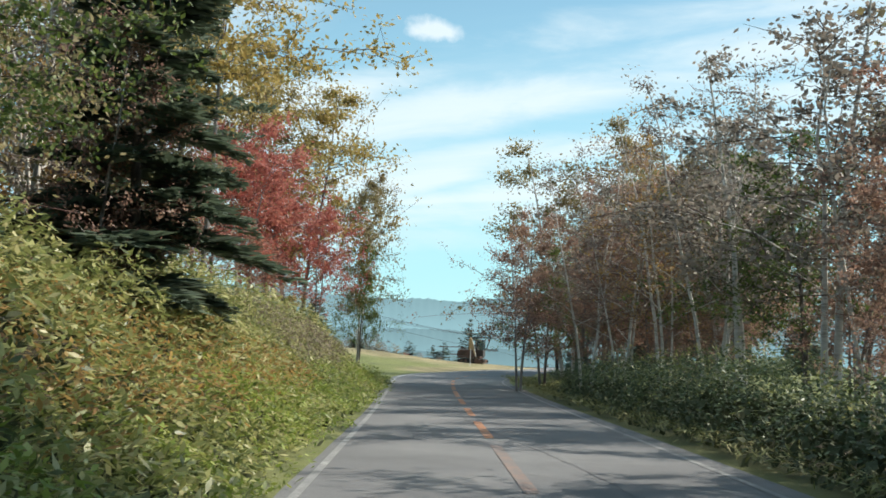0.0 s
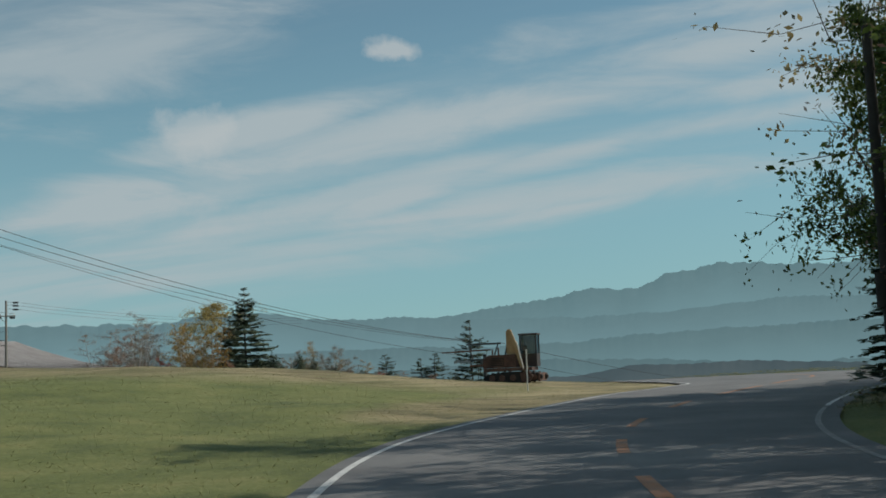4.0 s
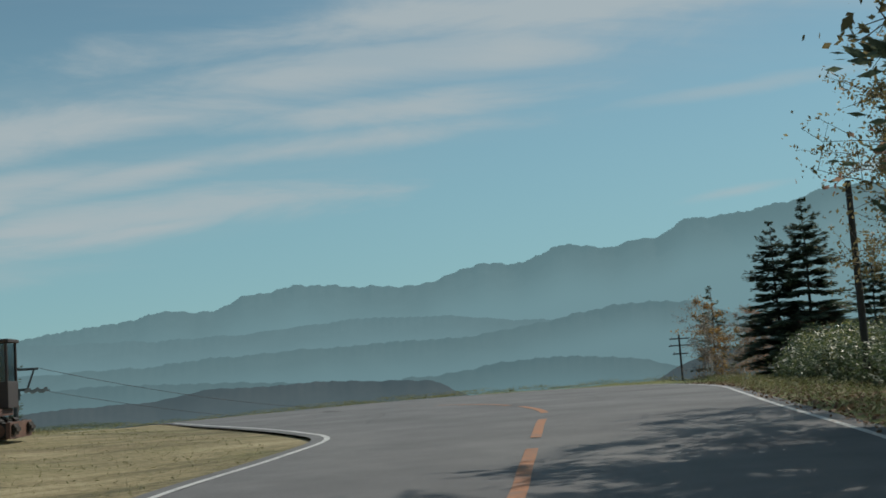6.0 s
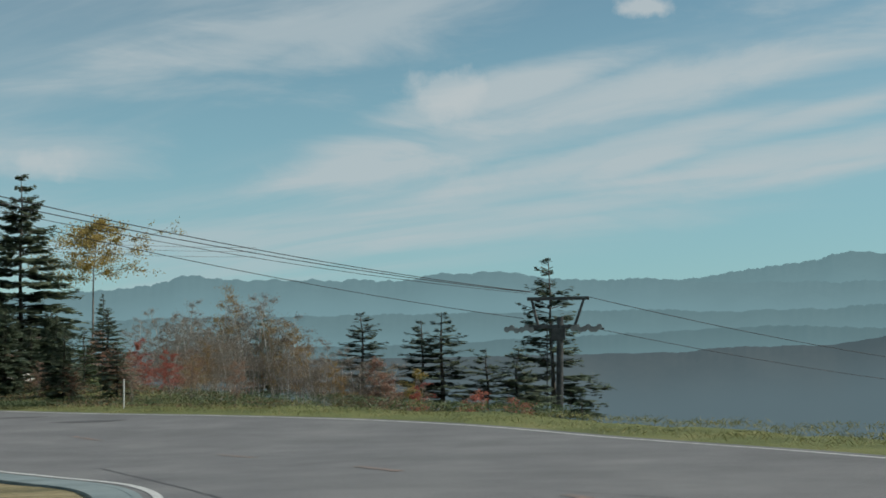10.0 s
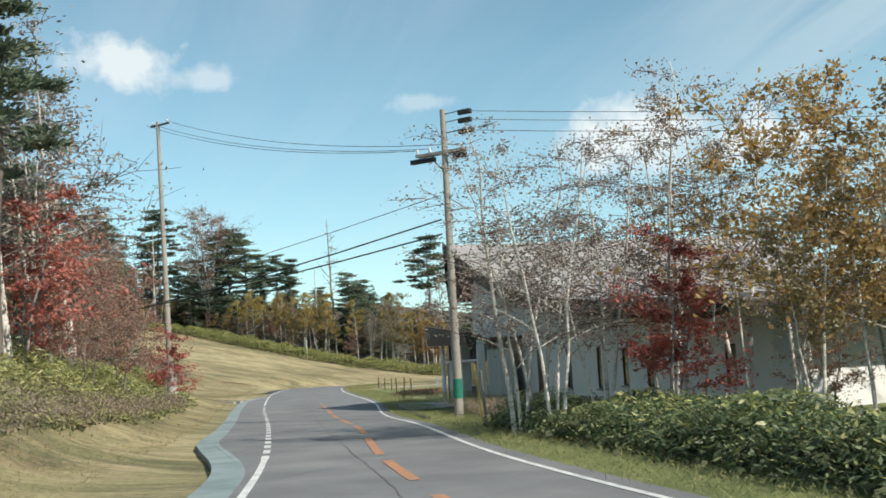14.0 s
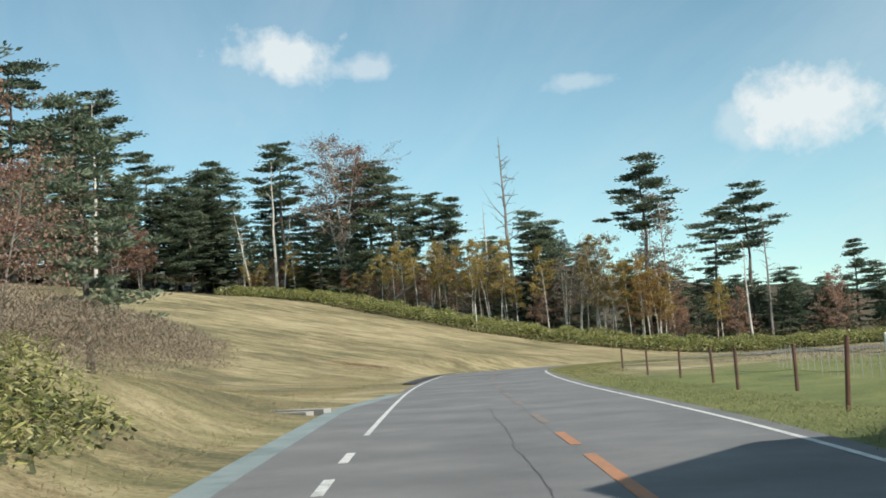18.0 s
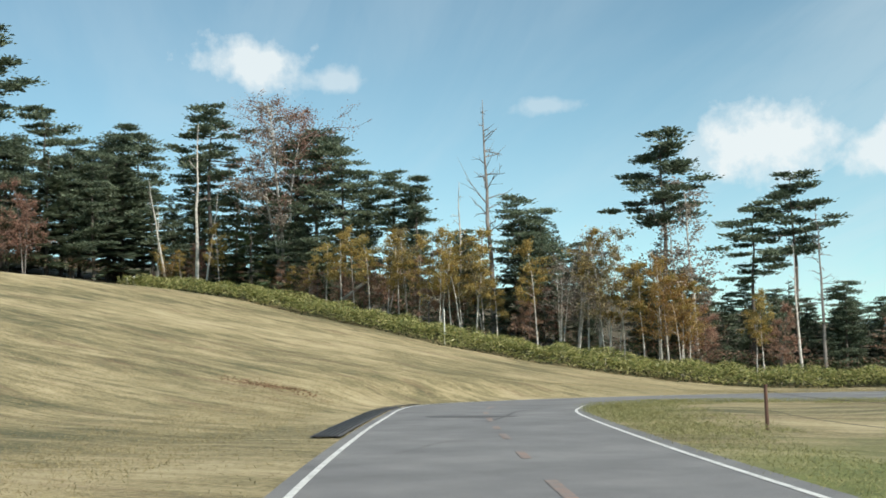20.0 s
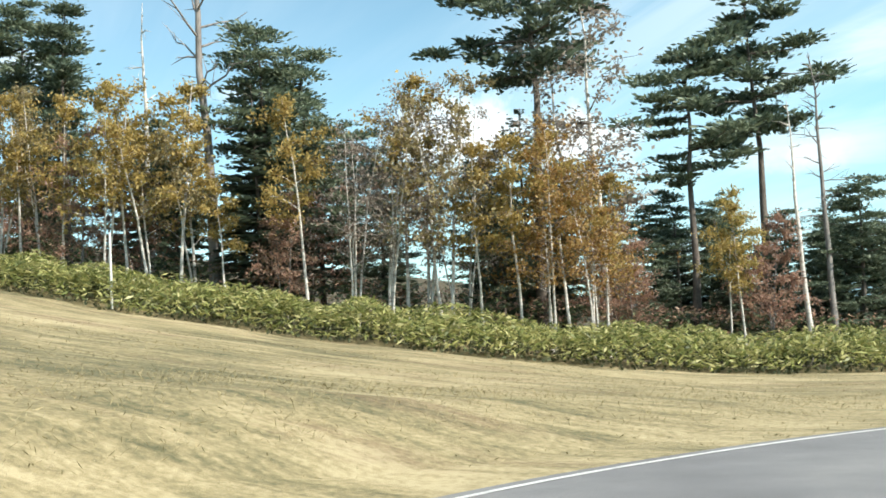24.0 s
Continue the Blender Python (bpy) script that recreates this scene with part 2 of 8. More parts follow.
def heap(bearing, height, wide, tall, dense):
    a, e = radians(bearing), radians(height)
    across, upward = (math.cos(a), math.sin(a), 0), (math.sin(a) * math.sin(e), -math.cos(a) * math.sin(e), math.cos(e))
    parts = []
    for axis, size in ((across, wide), (upward, tall)):
        v = wn.new("ShaderNodeVectorMath")
        v.operation = "DOT_PRODUCT"
        v.inputs[1].default_value = axis
        wl.new(w_co.outputs["Generated"], v.inputs[0])
        q = math_node("DIVIDE", v.outputs["Value"], size)
        parts.append(math_node("MULTIPLY", q, q))
    v = wn.new("ShaderNodeVectorMath")
    v.operation = "DOT_PRODUCT"
    v.inputs[1].default_value = (-math.sin(a) * math.cos(e), math.cos(a) * math.cos(e), math.sin(e))
    wl.new(w_co.outputs["Generated"], v.inputs[0])
    facing = math_node("GREATER_THAN", v.outputs["Value"], 0.5)
    edge = math_node("SUBTRACT", 1.0, math_node("SQRT", math_node("ADD", parts[0], parts[1])))
    rag = math_node("ADD", edge, math_node("MULTIPLY", math_node("SUBTRACT", w_n3.outputs["Fac"], 0.52), 3.4))
    return math_node("MULTIPLY", math_node("MULTIPLY", math_node("MINIMUM", math_node("MAXIMUM", math_node("MULTIPLY", rag, 1.7), 0.0), 1.0), facing), dense)


w_heaps = heap(45.3, 11.0, .066, .034, .92)
for one in ((39.6, 10.1, .062, .028, .85), (49.5, 10.4, .03, .02, .4), (71.8, 15.4, .06, .028, .85), (67.5, 14.6, .05, .014, .5), (-.3, 15.8, .026, .014, .7), (9.5, 12.0, .05, .02, .5), (30, 8.5, .05, .016, .45), (57, 13.2, .05, .010, .35)):
    w_heaps = math_node("MAXIMUM", w_heaps, heap(*one))
w_top = wn.new("ShaderNodeMix")
w_top.data_type = "RGBA"
w_top.inputs["B"].default_value = (4.9, 5.25, 5.3, 1)
wl.new(w_heaps, w_top.inputs["Factor"]), wl.new(w_mix.outputs["Result"], w_top.inputs["A"])
wl.new(w_top.outputs["Result"], w_bg.inputs["Color"]), wl.new(w_bg.outputs[0], w_out.inputs[0])

sun = new("sun", bpy.data.lights.new("sun", "SUN"))
sun.data.energy, sun.data.angle, sun.data.color = 5.0, radians(0.6), (1.0, 0.935, 0.82)
sun.matrix_world = look((0, 0, 50), (-math.sin(SUN_AZ) * math.cos(SUN_EL), -math.cos(SUN_AZ) * math.cos(SUN_EL), 50 - math.sin(SUN_EL)))

# ---- materials ----


def shade(name, rough=0.8, metal=0.0):
    m = bpy.data.materials.new(name)
    m.use_nodes = True
    b = m.node_tree.nodes["Principled BSDF"]
    b.inputs["Roughness"].default_value, b.inputs["Metallic"].default_value = rough, metal
    return m, m.node_tree.nodes, m.node_tree.links, b


def surface(name, colours, scale=1.0, rough=0.8, bump=0.3, fine=40.0, metal=0.0, stretch=(1, 1, 1), spread=0.25, space="Object", island=0.0):
    """A worn surface: two sizes of noise between the colours, with grain as relief."""
    m, n, l, b = shade(name, rough, metal)
    co = n.new("ShaderNodeTexCoord")
    mp = n.new("ShaderNodeMapping")
    mp.inputs["Scale"].default_value = stretch
    l.new(co.outputs[space], mp.inputs[0])
    big = node(n, "ShaderNodeTexNoise", Scale=scale, Detail=5.0, Roughness=0.6)
    small = node(n, "ShaderNodeTexNoise", Scale=fine, Detail=4.0, Roughness=0.65)
    l.new(mp.outputs[0], big.inputs["Vector"]), l.new(mp.outputs[0], small.inputs["Vector"])
    add = n.new("ShaderNodeMix")
    add.inputs["Factor"].default_value = spread
    l.new(big.outputs["Fac"], add.inputs["A"]), l.new(small.outputs["Fac"], add.inputs["B"])
    value = add.outputs["Result"]
    if island:
        geo = n.new("ShaderNodeNewGeometry")
        mx = n.new("ShaderNodeMix")
        mx.inputs["Factor"].default_value = island
        l.new(value, mx.inputs["A"]), l.new(geo.outputs["Random Per Island"], mx.inputs["B"])
        value = mx.outputs["Result"]
    ramp = n.new("ShaderNodeValToRGB")
    r = ramp.color_ramp
    lo, hi = (0.32, 0.68) if not island else (0.2, 0.8)
    r.elements[0].position, r.elements[1].position = lo, hi
    r.elements[0].color, r.elements[1].color = (*colours[0], 1), (*colours[-1], 1)
    for i, c in enumerate(colours[1:-1]):
        r.elements.new(lo + (hi - lo) * (i + 1) / (len(colours) - 1)).color = (*c, 1)
    l.new(value, ramp.inputs[0]), l.new(ramp.outputs[0], b.inputs["Base Color"])
    if bump:
        bp = node(n, "ShaderNodeBump", Strength=bump, Distance=0.02)
        l.new(small.outputs["Fac"], bp.inputs["Height"]), l.new(bp.outputs[0], b.inputs["Normal"])
    return m


def foliage(name, colours, rough=0.55, through_light=0.35, tree=0.25):
    """Leaves: each of its own colour, each tree with its own cast, with light coming through."""
    m, n, l, b = shade(name, rough)
    geo, info = n.new("ShaderNodeNewGeometry"), n.new("ShaderNodeObjectInfo")
    co = n.new("ShaderNodeTexCoord")
    big = node(n, "ShaderNodeTexNoise", Scale=0.9, Detail=3.0, Roughness=0.6)
    l.new(co.outputs["Object"], big.inputs["Vector"])
    m1 = n.new("ShaderNodeMix")
    m1.inputs["Factor"].default_value = 0.55
    l.new(big.outputs["Fac"], m1.inputs["A"]), l.new(geo.outputs["Random Per Island"], m1.inputs["B"])
    m2 = n.new("ShaderNodeMix")
    m2.inputs["Factor"].default_value = tree
    l.new(m1.outputs["Result"], m2.inputs["A"]), l.new(info.outputs["Random"], m2.inputs["B"])
    ramp = n.new("ShaderNodeValToRGB")
    r = ramp.color_ramp
    r.elements[0].position, r.elements[1].position = 0.22, 0.78
    r.elements[0].color, r.elements[1].color = (*colours[0], 1), (*colours[-1], 1)
    for i, c in enumerate(colours[1:-1]):
        r.elements.new(0.22 + 0.56 * (i + 1) / (len(colours) - 1)).color = (*c, 1)
    l.new(m2.outputs["Result"], ramp.inputs[0]), l.new(ramp.outputs[0], b.inputs["Base Color"])
    tr = n.new("ShaderNodeBsdfTranslucent")
    l.new(ramp.outputs[0], tr.inputs["Color"])
    mix = node(n, "ShaderNodeMixShader", Fac=through_light)
    l.new(b.outputs[0], mix.inputs[1]), l.new(tr.outputs[0], mix.inputs[2])
    l.new(mix.outputs[0], n["Material Output"].inputs["Surface"])
    return m


M = {}
M["asphalt"] = surface("asphalt", [(.115, .115, .118), (.165, .165, .168), (.225, .224, .22)], .35, .92, .5, 60, spread=.35)
M["tar"] = surface("tar_seam", [(.05, .05, .052), (.085, .085, .088)], 3, .75, .3, 40)
M["patch"] = surface("patch", [(.075, .075, .076), (.11, .11, .112)], 2, .9, .5, 60)
M["white_paint"] = surface("white_paint", [(.2, .2, .2), (.6, .6, .58), (.74, .74, .72)], 2.2, .7, .2, 26, spread=.55)
M["worn_paint"] = surface("worn_white_paint", [(.16, .16, .16), (.24, .24, .235), (.45, .45, .43)], 2.2, .8, .2, 22, spread=.55)
M["orange_paint"] = surface("orange_paint", [(.2, .165, .15), (.40, .19, .10), (.52, .21, .09)], 2.5, .8, .2, 18, spread=.5)
M["faint_orange"] = surface("faint_orange_paint", [(.16, .155, .15), (.2, .165, .15), (.36, .2, .14)], 2.5, .8, .2, 18, spread=.5)
M["gutter"] = surface("gutter", [(.13, .17, .17), (.21, .26, .265), (.27, .32, .32)], .8, .85, .3, 30)
M["concrete"] = surface("concrete", [(.24, .235, .22), (.36, .35, .33), (.44, .43, .4)], 1.2, .85, .3, 30)
M["bark_dark"] = surface("bark_dark", [(.05, .04, .034), (.12, .10, .085), (.2, .175, .15)], 3, .95, .6, 14, stretch=(1, 1, .25), spread=.5)
M["bark_birch"] = surface("bark_birch", [(.14, .12, .10), (.58, .54, .49), (.74, .71, .66)], 2.2, .8, .3, 9, stretch=(.5, .5, 2.4), spread=.55)
M["bark_grey"] = surface("bark_grey", [(.10, .09, .085), (.22, .2, .185), (.34, .32, .3)], 2.5, .9, .4, 12, stretch=(1, 1, .3), spread=.5)
M["twig"] = surface("twig", [(.07, .05, .045), (.15, .115, .10)], 4, .9, 0, 10)
M["twig_red"] = surface("twig_red", [(.10, .05, .045), (.2, .115, .10)], 4, .9, 0, 10)
M["fir"] = foliage("fir_needles", [(.07, .095, .066), (.135, .18, .118), (.21, .25, .165)], .6, .3)
M["pine"] = foliage("pine_needles", [(.068, .095, .064), (.13, .17, .11), (.21, .25, .16)], .6, .3)
M["young_fir"] = foliage("young_fir_needles", [(.034, .061, .034), (.068, .115, .054), (.115, .162, .068)], .6, .15)
M["gold"] = foliage("gold_leaves", [(.23, .165, .05), (.40, .29, .09), (.5, .38, .13), (.35, .31, .11)], .55, .45)
M["orange"] = foliage("orange_leaves", [(.2, .11, .04), (.38, .22, .07), (.46, .31, .11), (.36, .28, .12)], .55, .5)
M["red"] = foliage("red_leaves", [(.30, .085, .075), (.5, .16, .125), (.6, .28, .19)], .55, .45)
M["rust"] = foliage("rust_leaves", [(.25, .14, .11), (.39, .24, .175), (.5, .35, .245)], .55, .48)
M["olive"] = foliage("olive_leaves", [(.18, .15, .075), (.3, .24, .115), (.38, .33, .17)], .55, .45)
M["pale"] = foliage("pale_leaves", [(.20, .165, .135), (.31, .265, .215), (.41, .36, .30)], .55, .4)
M["lime"] = foliage("lime_weeds", [(.12, .17, .03), (.26, .33, .06), (.40, .42, .12)], .55, .4, .05)
M["green"] = foliage("green_leaves", [(.037, .062, .019), (.112, .163, .037), (.213, .250, .062)])
M["sasa"] = foliage("bamboo_grass", [(.10, .125, .042), (.24, .27, .085), (.43, .42, .16), (.58, .53, .28)], .45, .4, .05)
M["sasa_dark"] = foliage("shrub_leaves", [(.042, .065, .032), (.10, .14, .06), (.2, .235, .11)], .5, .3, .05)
M["dry"] = foliage("dry_stalks", [(.13, .10, .075), (.25, .195, .145), (.37, .305, .23)], .8, .2, .05)
M["straw"] = foliage("straw", [(.17, .14, .065), (.32, .265, .135), (.45, .385, .22)], .8, .25, .0)
M["grass"] = foliage("grass_blades", [(.11, .125, .045), (.23, .235, .085), (.40, .36, .17)], .7, .25, .0)
M["litter"] = foliage("fallen_leaves", [(.125, .062, .037), (.250, .150, .088), (.375, .250, .150)], .8, .1, .0)
# dark stem colour that also holds the shade inside thickets
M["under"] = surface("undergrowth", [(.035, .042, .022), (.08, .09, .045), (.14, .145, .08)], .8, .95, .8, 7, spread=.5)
M["wall"] = surface("plaster_wall", [(.74, .74, .725), (.85, .85, .84), (.88, .88, .87)], .5, .9, .25, 25, space="Object")
M["roof"] = surface("roof_sheet", [(.2, .18, .17), (.33, .3, .285), (.42, .39, .37)], .5, .7, .3, 6, spread=.4)
M["soffit"] = surface("brown_board", [(.05, .034, .026), (.10, .07, .055)], 1.5, .8, .3, 18, stretch=(1, 1, 6))
M["dark_paint"] = surface("dark_paint", [(.035, .028, .028), (.06, .048, .046)], 1.5, .6, .2, 20)
M["white_board"] = surface("white_board", [(.5, .5, .48), (.68, .68, .66), (.74, .74, .72)], 1.0, .7, .2, 14, stretch=(1, 1, .2), spread=.5)
M["glass"], _n, _l, _b = shade("window_glass", .06)
_b.inputs["Base Color"].default_value = (.02, .025, .028, 1)
M["pole"] = surface("pole_concrete", [(.19, .175, .15), (.29, .265, .23), (.37, .345, .305)], 1.2, .85, .25, 24, stretch=(1, 1, .3))
M["pole_dark"] = surface("dark_wood_pole", [(.03, .026, .023), (.06, .052, .045)], 2, .9, .3, 20)
M["steel"] = surface("dark_steel", [(.05, .05, .05), (.1, .098, .095), (.16, .15, .14)], 2, .55, .2, 20, metal=.6)
M["cable"] = surface("cable", [(.015, .015, .016), (.03, .03, .03)], 2, .7, 0, 10)
M["teal"] = surface("green_band", [(.01, .13, .085), (.02, .2, .13)], 4, .5, .1, 20)
M["yellow_paint"] = surface("yellow_paint", [(.33, .25, .09), (.5, .39, .15), (.42, .36, .24)], 3, .6, .2, 20)
M["rust_steel"] = surface("rusty_brown_steel", [(.05, .025, .02), (.11, .055, .04), (.17, .09, .06)], 2, .7, .2, 18)
M["digger"] = surface("faded_yellow_paint", [(.25, .16, .08), (.42, .28, .14), (.5, .36, .2)], 1.5, .6, .2, 20)
M["rubber"] = surface("black_track", [(.015, .014, .013), (.05, .042, .036)], 3, .85, .4, 20)


# ---- mesh helpers ----
rng = np.random.default_rng(7)


def mesh_of(name, verts, faces, material, smooth=False):
    """One mesh from arrays of places and of faces with equal corner counts."""
    verts, faces = np.asarray(verts, np.float32), np.asarray(faces, np.int32)
    me = bpy.data.meshes.new(name)
    k = faces.shape[1]
    me.vertices.add(len(verts)), me.loops.add(faces.size), me.polygons.add(len(faces))
    me.vertices.foreach_set("co", verts.ravel())
    me.loops.foreach_set("vertex_index", faces.ravel())
    me.polygons.foreach_set("loop_start", np.arange(0, faces.size, k, dtype=np.int32))
    if smooth:
        me.polygons.foreach_set("use_smooth", np.ones(len(faces), bool))
    me.update(calc_edges=True)
    if material is not None:
        me.materials.append(material)
    return me


def leaves(name, at, along, across, material):
    """Many small leaves: a four-cornered blade round each place."""
    v = np.stack([at - along, at + across, at + along, at - across], 1).reshape(-1, 3)
    return mesh_of(name, v, np.arange(len(v)).reshape(-1, 4), material)


def aims(n, up=0.0):
    v = rng.normal(size=(n, 3))
    v[:, 2] += up
    return v / np.linalg.norm(v, axis=1, keepdims=True)


def leaf_cloud(name, at, size, material, aspect=0.55, up=0.0):
    n = len(at)
    a = aims(n, up)
    b = np.cross(a, aims(n))
    b /= np.linalg.norm(b, axis=1, keepdims=True) + 1e-6
    s = size * rng.uniform(.6, 1.4, (n, 1))
    return leaves(name, at, a * s, b * s * aspect, material)


class Tubes:
    """Collects tapered tubes into one mesh."""

    def __init__(self):
        self.v, self.f, self.n = [], [], 0

    def add(self, path, radii, sides=5):
        p = np.asarray(path, float)
        r = np.broadcast_to(np.asarray(radii, float), (len(p),))
        t = np.gradient(p, axis=0)
        t /= np.linalg.norm(t, axis=1, keepdims=True) + 1e-9
        side = np.cross(t, (0.31, 0.87, 0.39))
        side /= np.linalg.norm(side, axis=1, keepdims=True) + 1e-9
        other = np.cross(t, side)
        a = np.arange(sides) * 2 * np.pi / sides
        ring = p[:, None] + r[:, None, None] * (np.cos(a)[None, :, None] * side[:, None] + np.sin(a)[None, :, None] * other[:, None])
        self.v.append(ring.reshape(-1, 3))
        i = np.arange(len(p) - 1)[:, None] * sides
        j = np.arange(sides)[None]
        k = (j + 1) % sides
        self.f.append(self.n + np.stack([i + j, i + k, i + sides + k, i + sides + j], -1).reshape(-1, 4))
        self.n += len(p) * sides
        return self

    def mesh(self, name, material):
        return mesh_of(name, np.concatenate(self.v), np.concatenate(self.f), material, True)


def boxes(bm, x0, y0, z0, x1, y1, z1, m=None):
    """A box between two corners, added to a bmesh."""
    g = bmesh.ops.create_cube(bm, size=1)["verts"]
    mid = Vector(((x0 + x1) / 2, (y0 + y1) / 2, (z0 + z1) / 2))
    for v in g:
        v.co = Vector((v.co.x * (x1 - x0), v.co.y * (y1 - y0), v.co.z * (z1 - z0))) + mid
        if m is not None:
            v.co = m @ v.co
    return g


def prism(bm, outline, depth, m=None):
    """An outline of (x, z) corners pushed along y by depth, both ways."""
    a = [bm.verts.new((x, -depth / 2, z)) for x, z in outline]
    b = [bm.verts.new((x, depth / 2, z)) for x, z in outline]
    n = len(a)
    bm.faces.new(a)
    bm.faces.new(b[::-1])
    for i in range(n):
        bm.faces.new((a[i], b[i], b[(i + 1) % n], a[(i + 1) % n]))
    if m is not None:
        for v in a + b:
            v.co = m @ v.co


def part(name, geometry, material, parent, label="", bevel=0.0):
    """Links a bmesh or a mesh as one object under a thing or a part."""
    if isinstance(geometry, bmesh.types.BMesh):
        if bevel:
            bmesh.ops.bevel(geometry, geom=geometry.edges[:], offset=bevel, segments=2, affect="EDGES", profile=0.7)
        bmesh.ops.recalc_face_normals(geometry, faces=geometry.faces[:])
        me = bpy.data.meshes.new(name)
        geometry.to_mesh(me)
        geometry.free()
        me.materials.append(material)
    else:
        me = geometry
    ob = new(name, me)
    ob.parent = parent
    if label:
        ob["label"] = label
    return ob


def thing(name, x, y, z, turn=0.0, label="", category="", group="", kind=""):
    ob = new(name)
    ob.empty_display_size = 0.2
    ob.matrix_world = pose(x, y, z, 0, 0, turn)
    return tagged(ob, label, category, group, kind)


def gz(x, y):
    return float(ground_z(x, y)[0])


# ---- the ground ----
def steps(lo, hi, fine, reach):
    mid = np.arange(lo, hi + .01, fine)
    grow = fine * 1.17 ** np.arange(1, 60)
    right = hi + np.cumsum(grow)
    left = lo - np.cumsum(grow)
    return np.concatenate([left[left > -reach][::-1], mid, right[right < reach]])


gx, gy = steps(-265, 75, 1.6, 4700), steps(-60, 330, 1.6, 4700)
GX, GY = np.meshgrid(gx, gy)
flat = np.stack([GX.ravel(), GY.ravel()], 1)
shoulder_at = 2.6 * sstep(-30, -38, flat[:, 0]) * sstep(-116, -104, flat[:, 0])
on_road = np.minimum(beside(flat[:, 0], flat[:, 1], LEFT[::3]) + shoulder_at, -beside(flat[:, 0], flat[:, 1], RIGHT[::3]))
GZ = ground_z(flat[:, 0], flat[:, 1]) - 0.12 * sstep(-.3, .5, on_road)
nx, ny = len(gx), len(gy)
ii = (np.arange(ny - 1)[:, None] * nx + np.arange(nx - 1)[None]).ravel()
ground_mesh = mesh_of("ground", np.column_stack([flat, GZ]), np.stack([ii, ii + 1, ii + nx + 1, ii + nx], 1), None, True)
X_, Y_ = flat[:, 0], flat[:, 1]
hay = sstep(-100, -125, X_) + 0.75 * sstep(-5, -25, X_) * sstep(150, 165, Y_) * (beside(X_, Y_, LEFT[::3]) < 0) + .85 * np.maximum(sstep(111, 127, Y_), sstep(100, 106, Y_) * sstep(6, 3, -beside(X_, Y_, LEFT[::3]))) * (Y_ < 167) * (X_ < 11)
FRONT = np.array([(-215, 150), (-226, 190), (-233, 220), (-240, 257), (-215, 268.5), (-197, 277), (-189, 283), (-181, 292), (-174, 301), (-166, 312), (-150, 330), (-110, 350), (20, 420)], float)
wood = np.maximum(sstep(-2, 2, -beside(X_, Y_, FRONT)), sstep(71, 57, Y_) * sstep(2.5, 6, np.abs(X_ + 3.1)))
wood = np.maximum(wood, sstep(4, 14, beside(X_, Y_, RIM)))
for key, value in (("hay", np.clip(hay, 0, 1)), ("wood", np.clip(wood, 0, 1))):
    at_ = ground_mesh.attributes.new(key, "FLOAT", "POINT")
    at_.data.foreach_set("value", value.astype(np.float32))


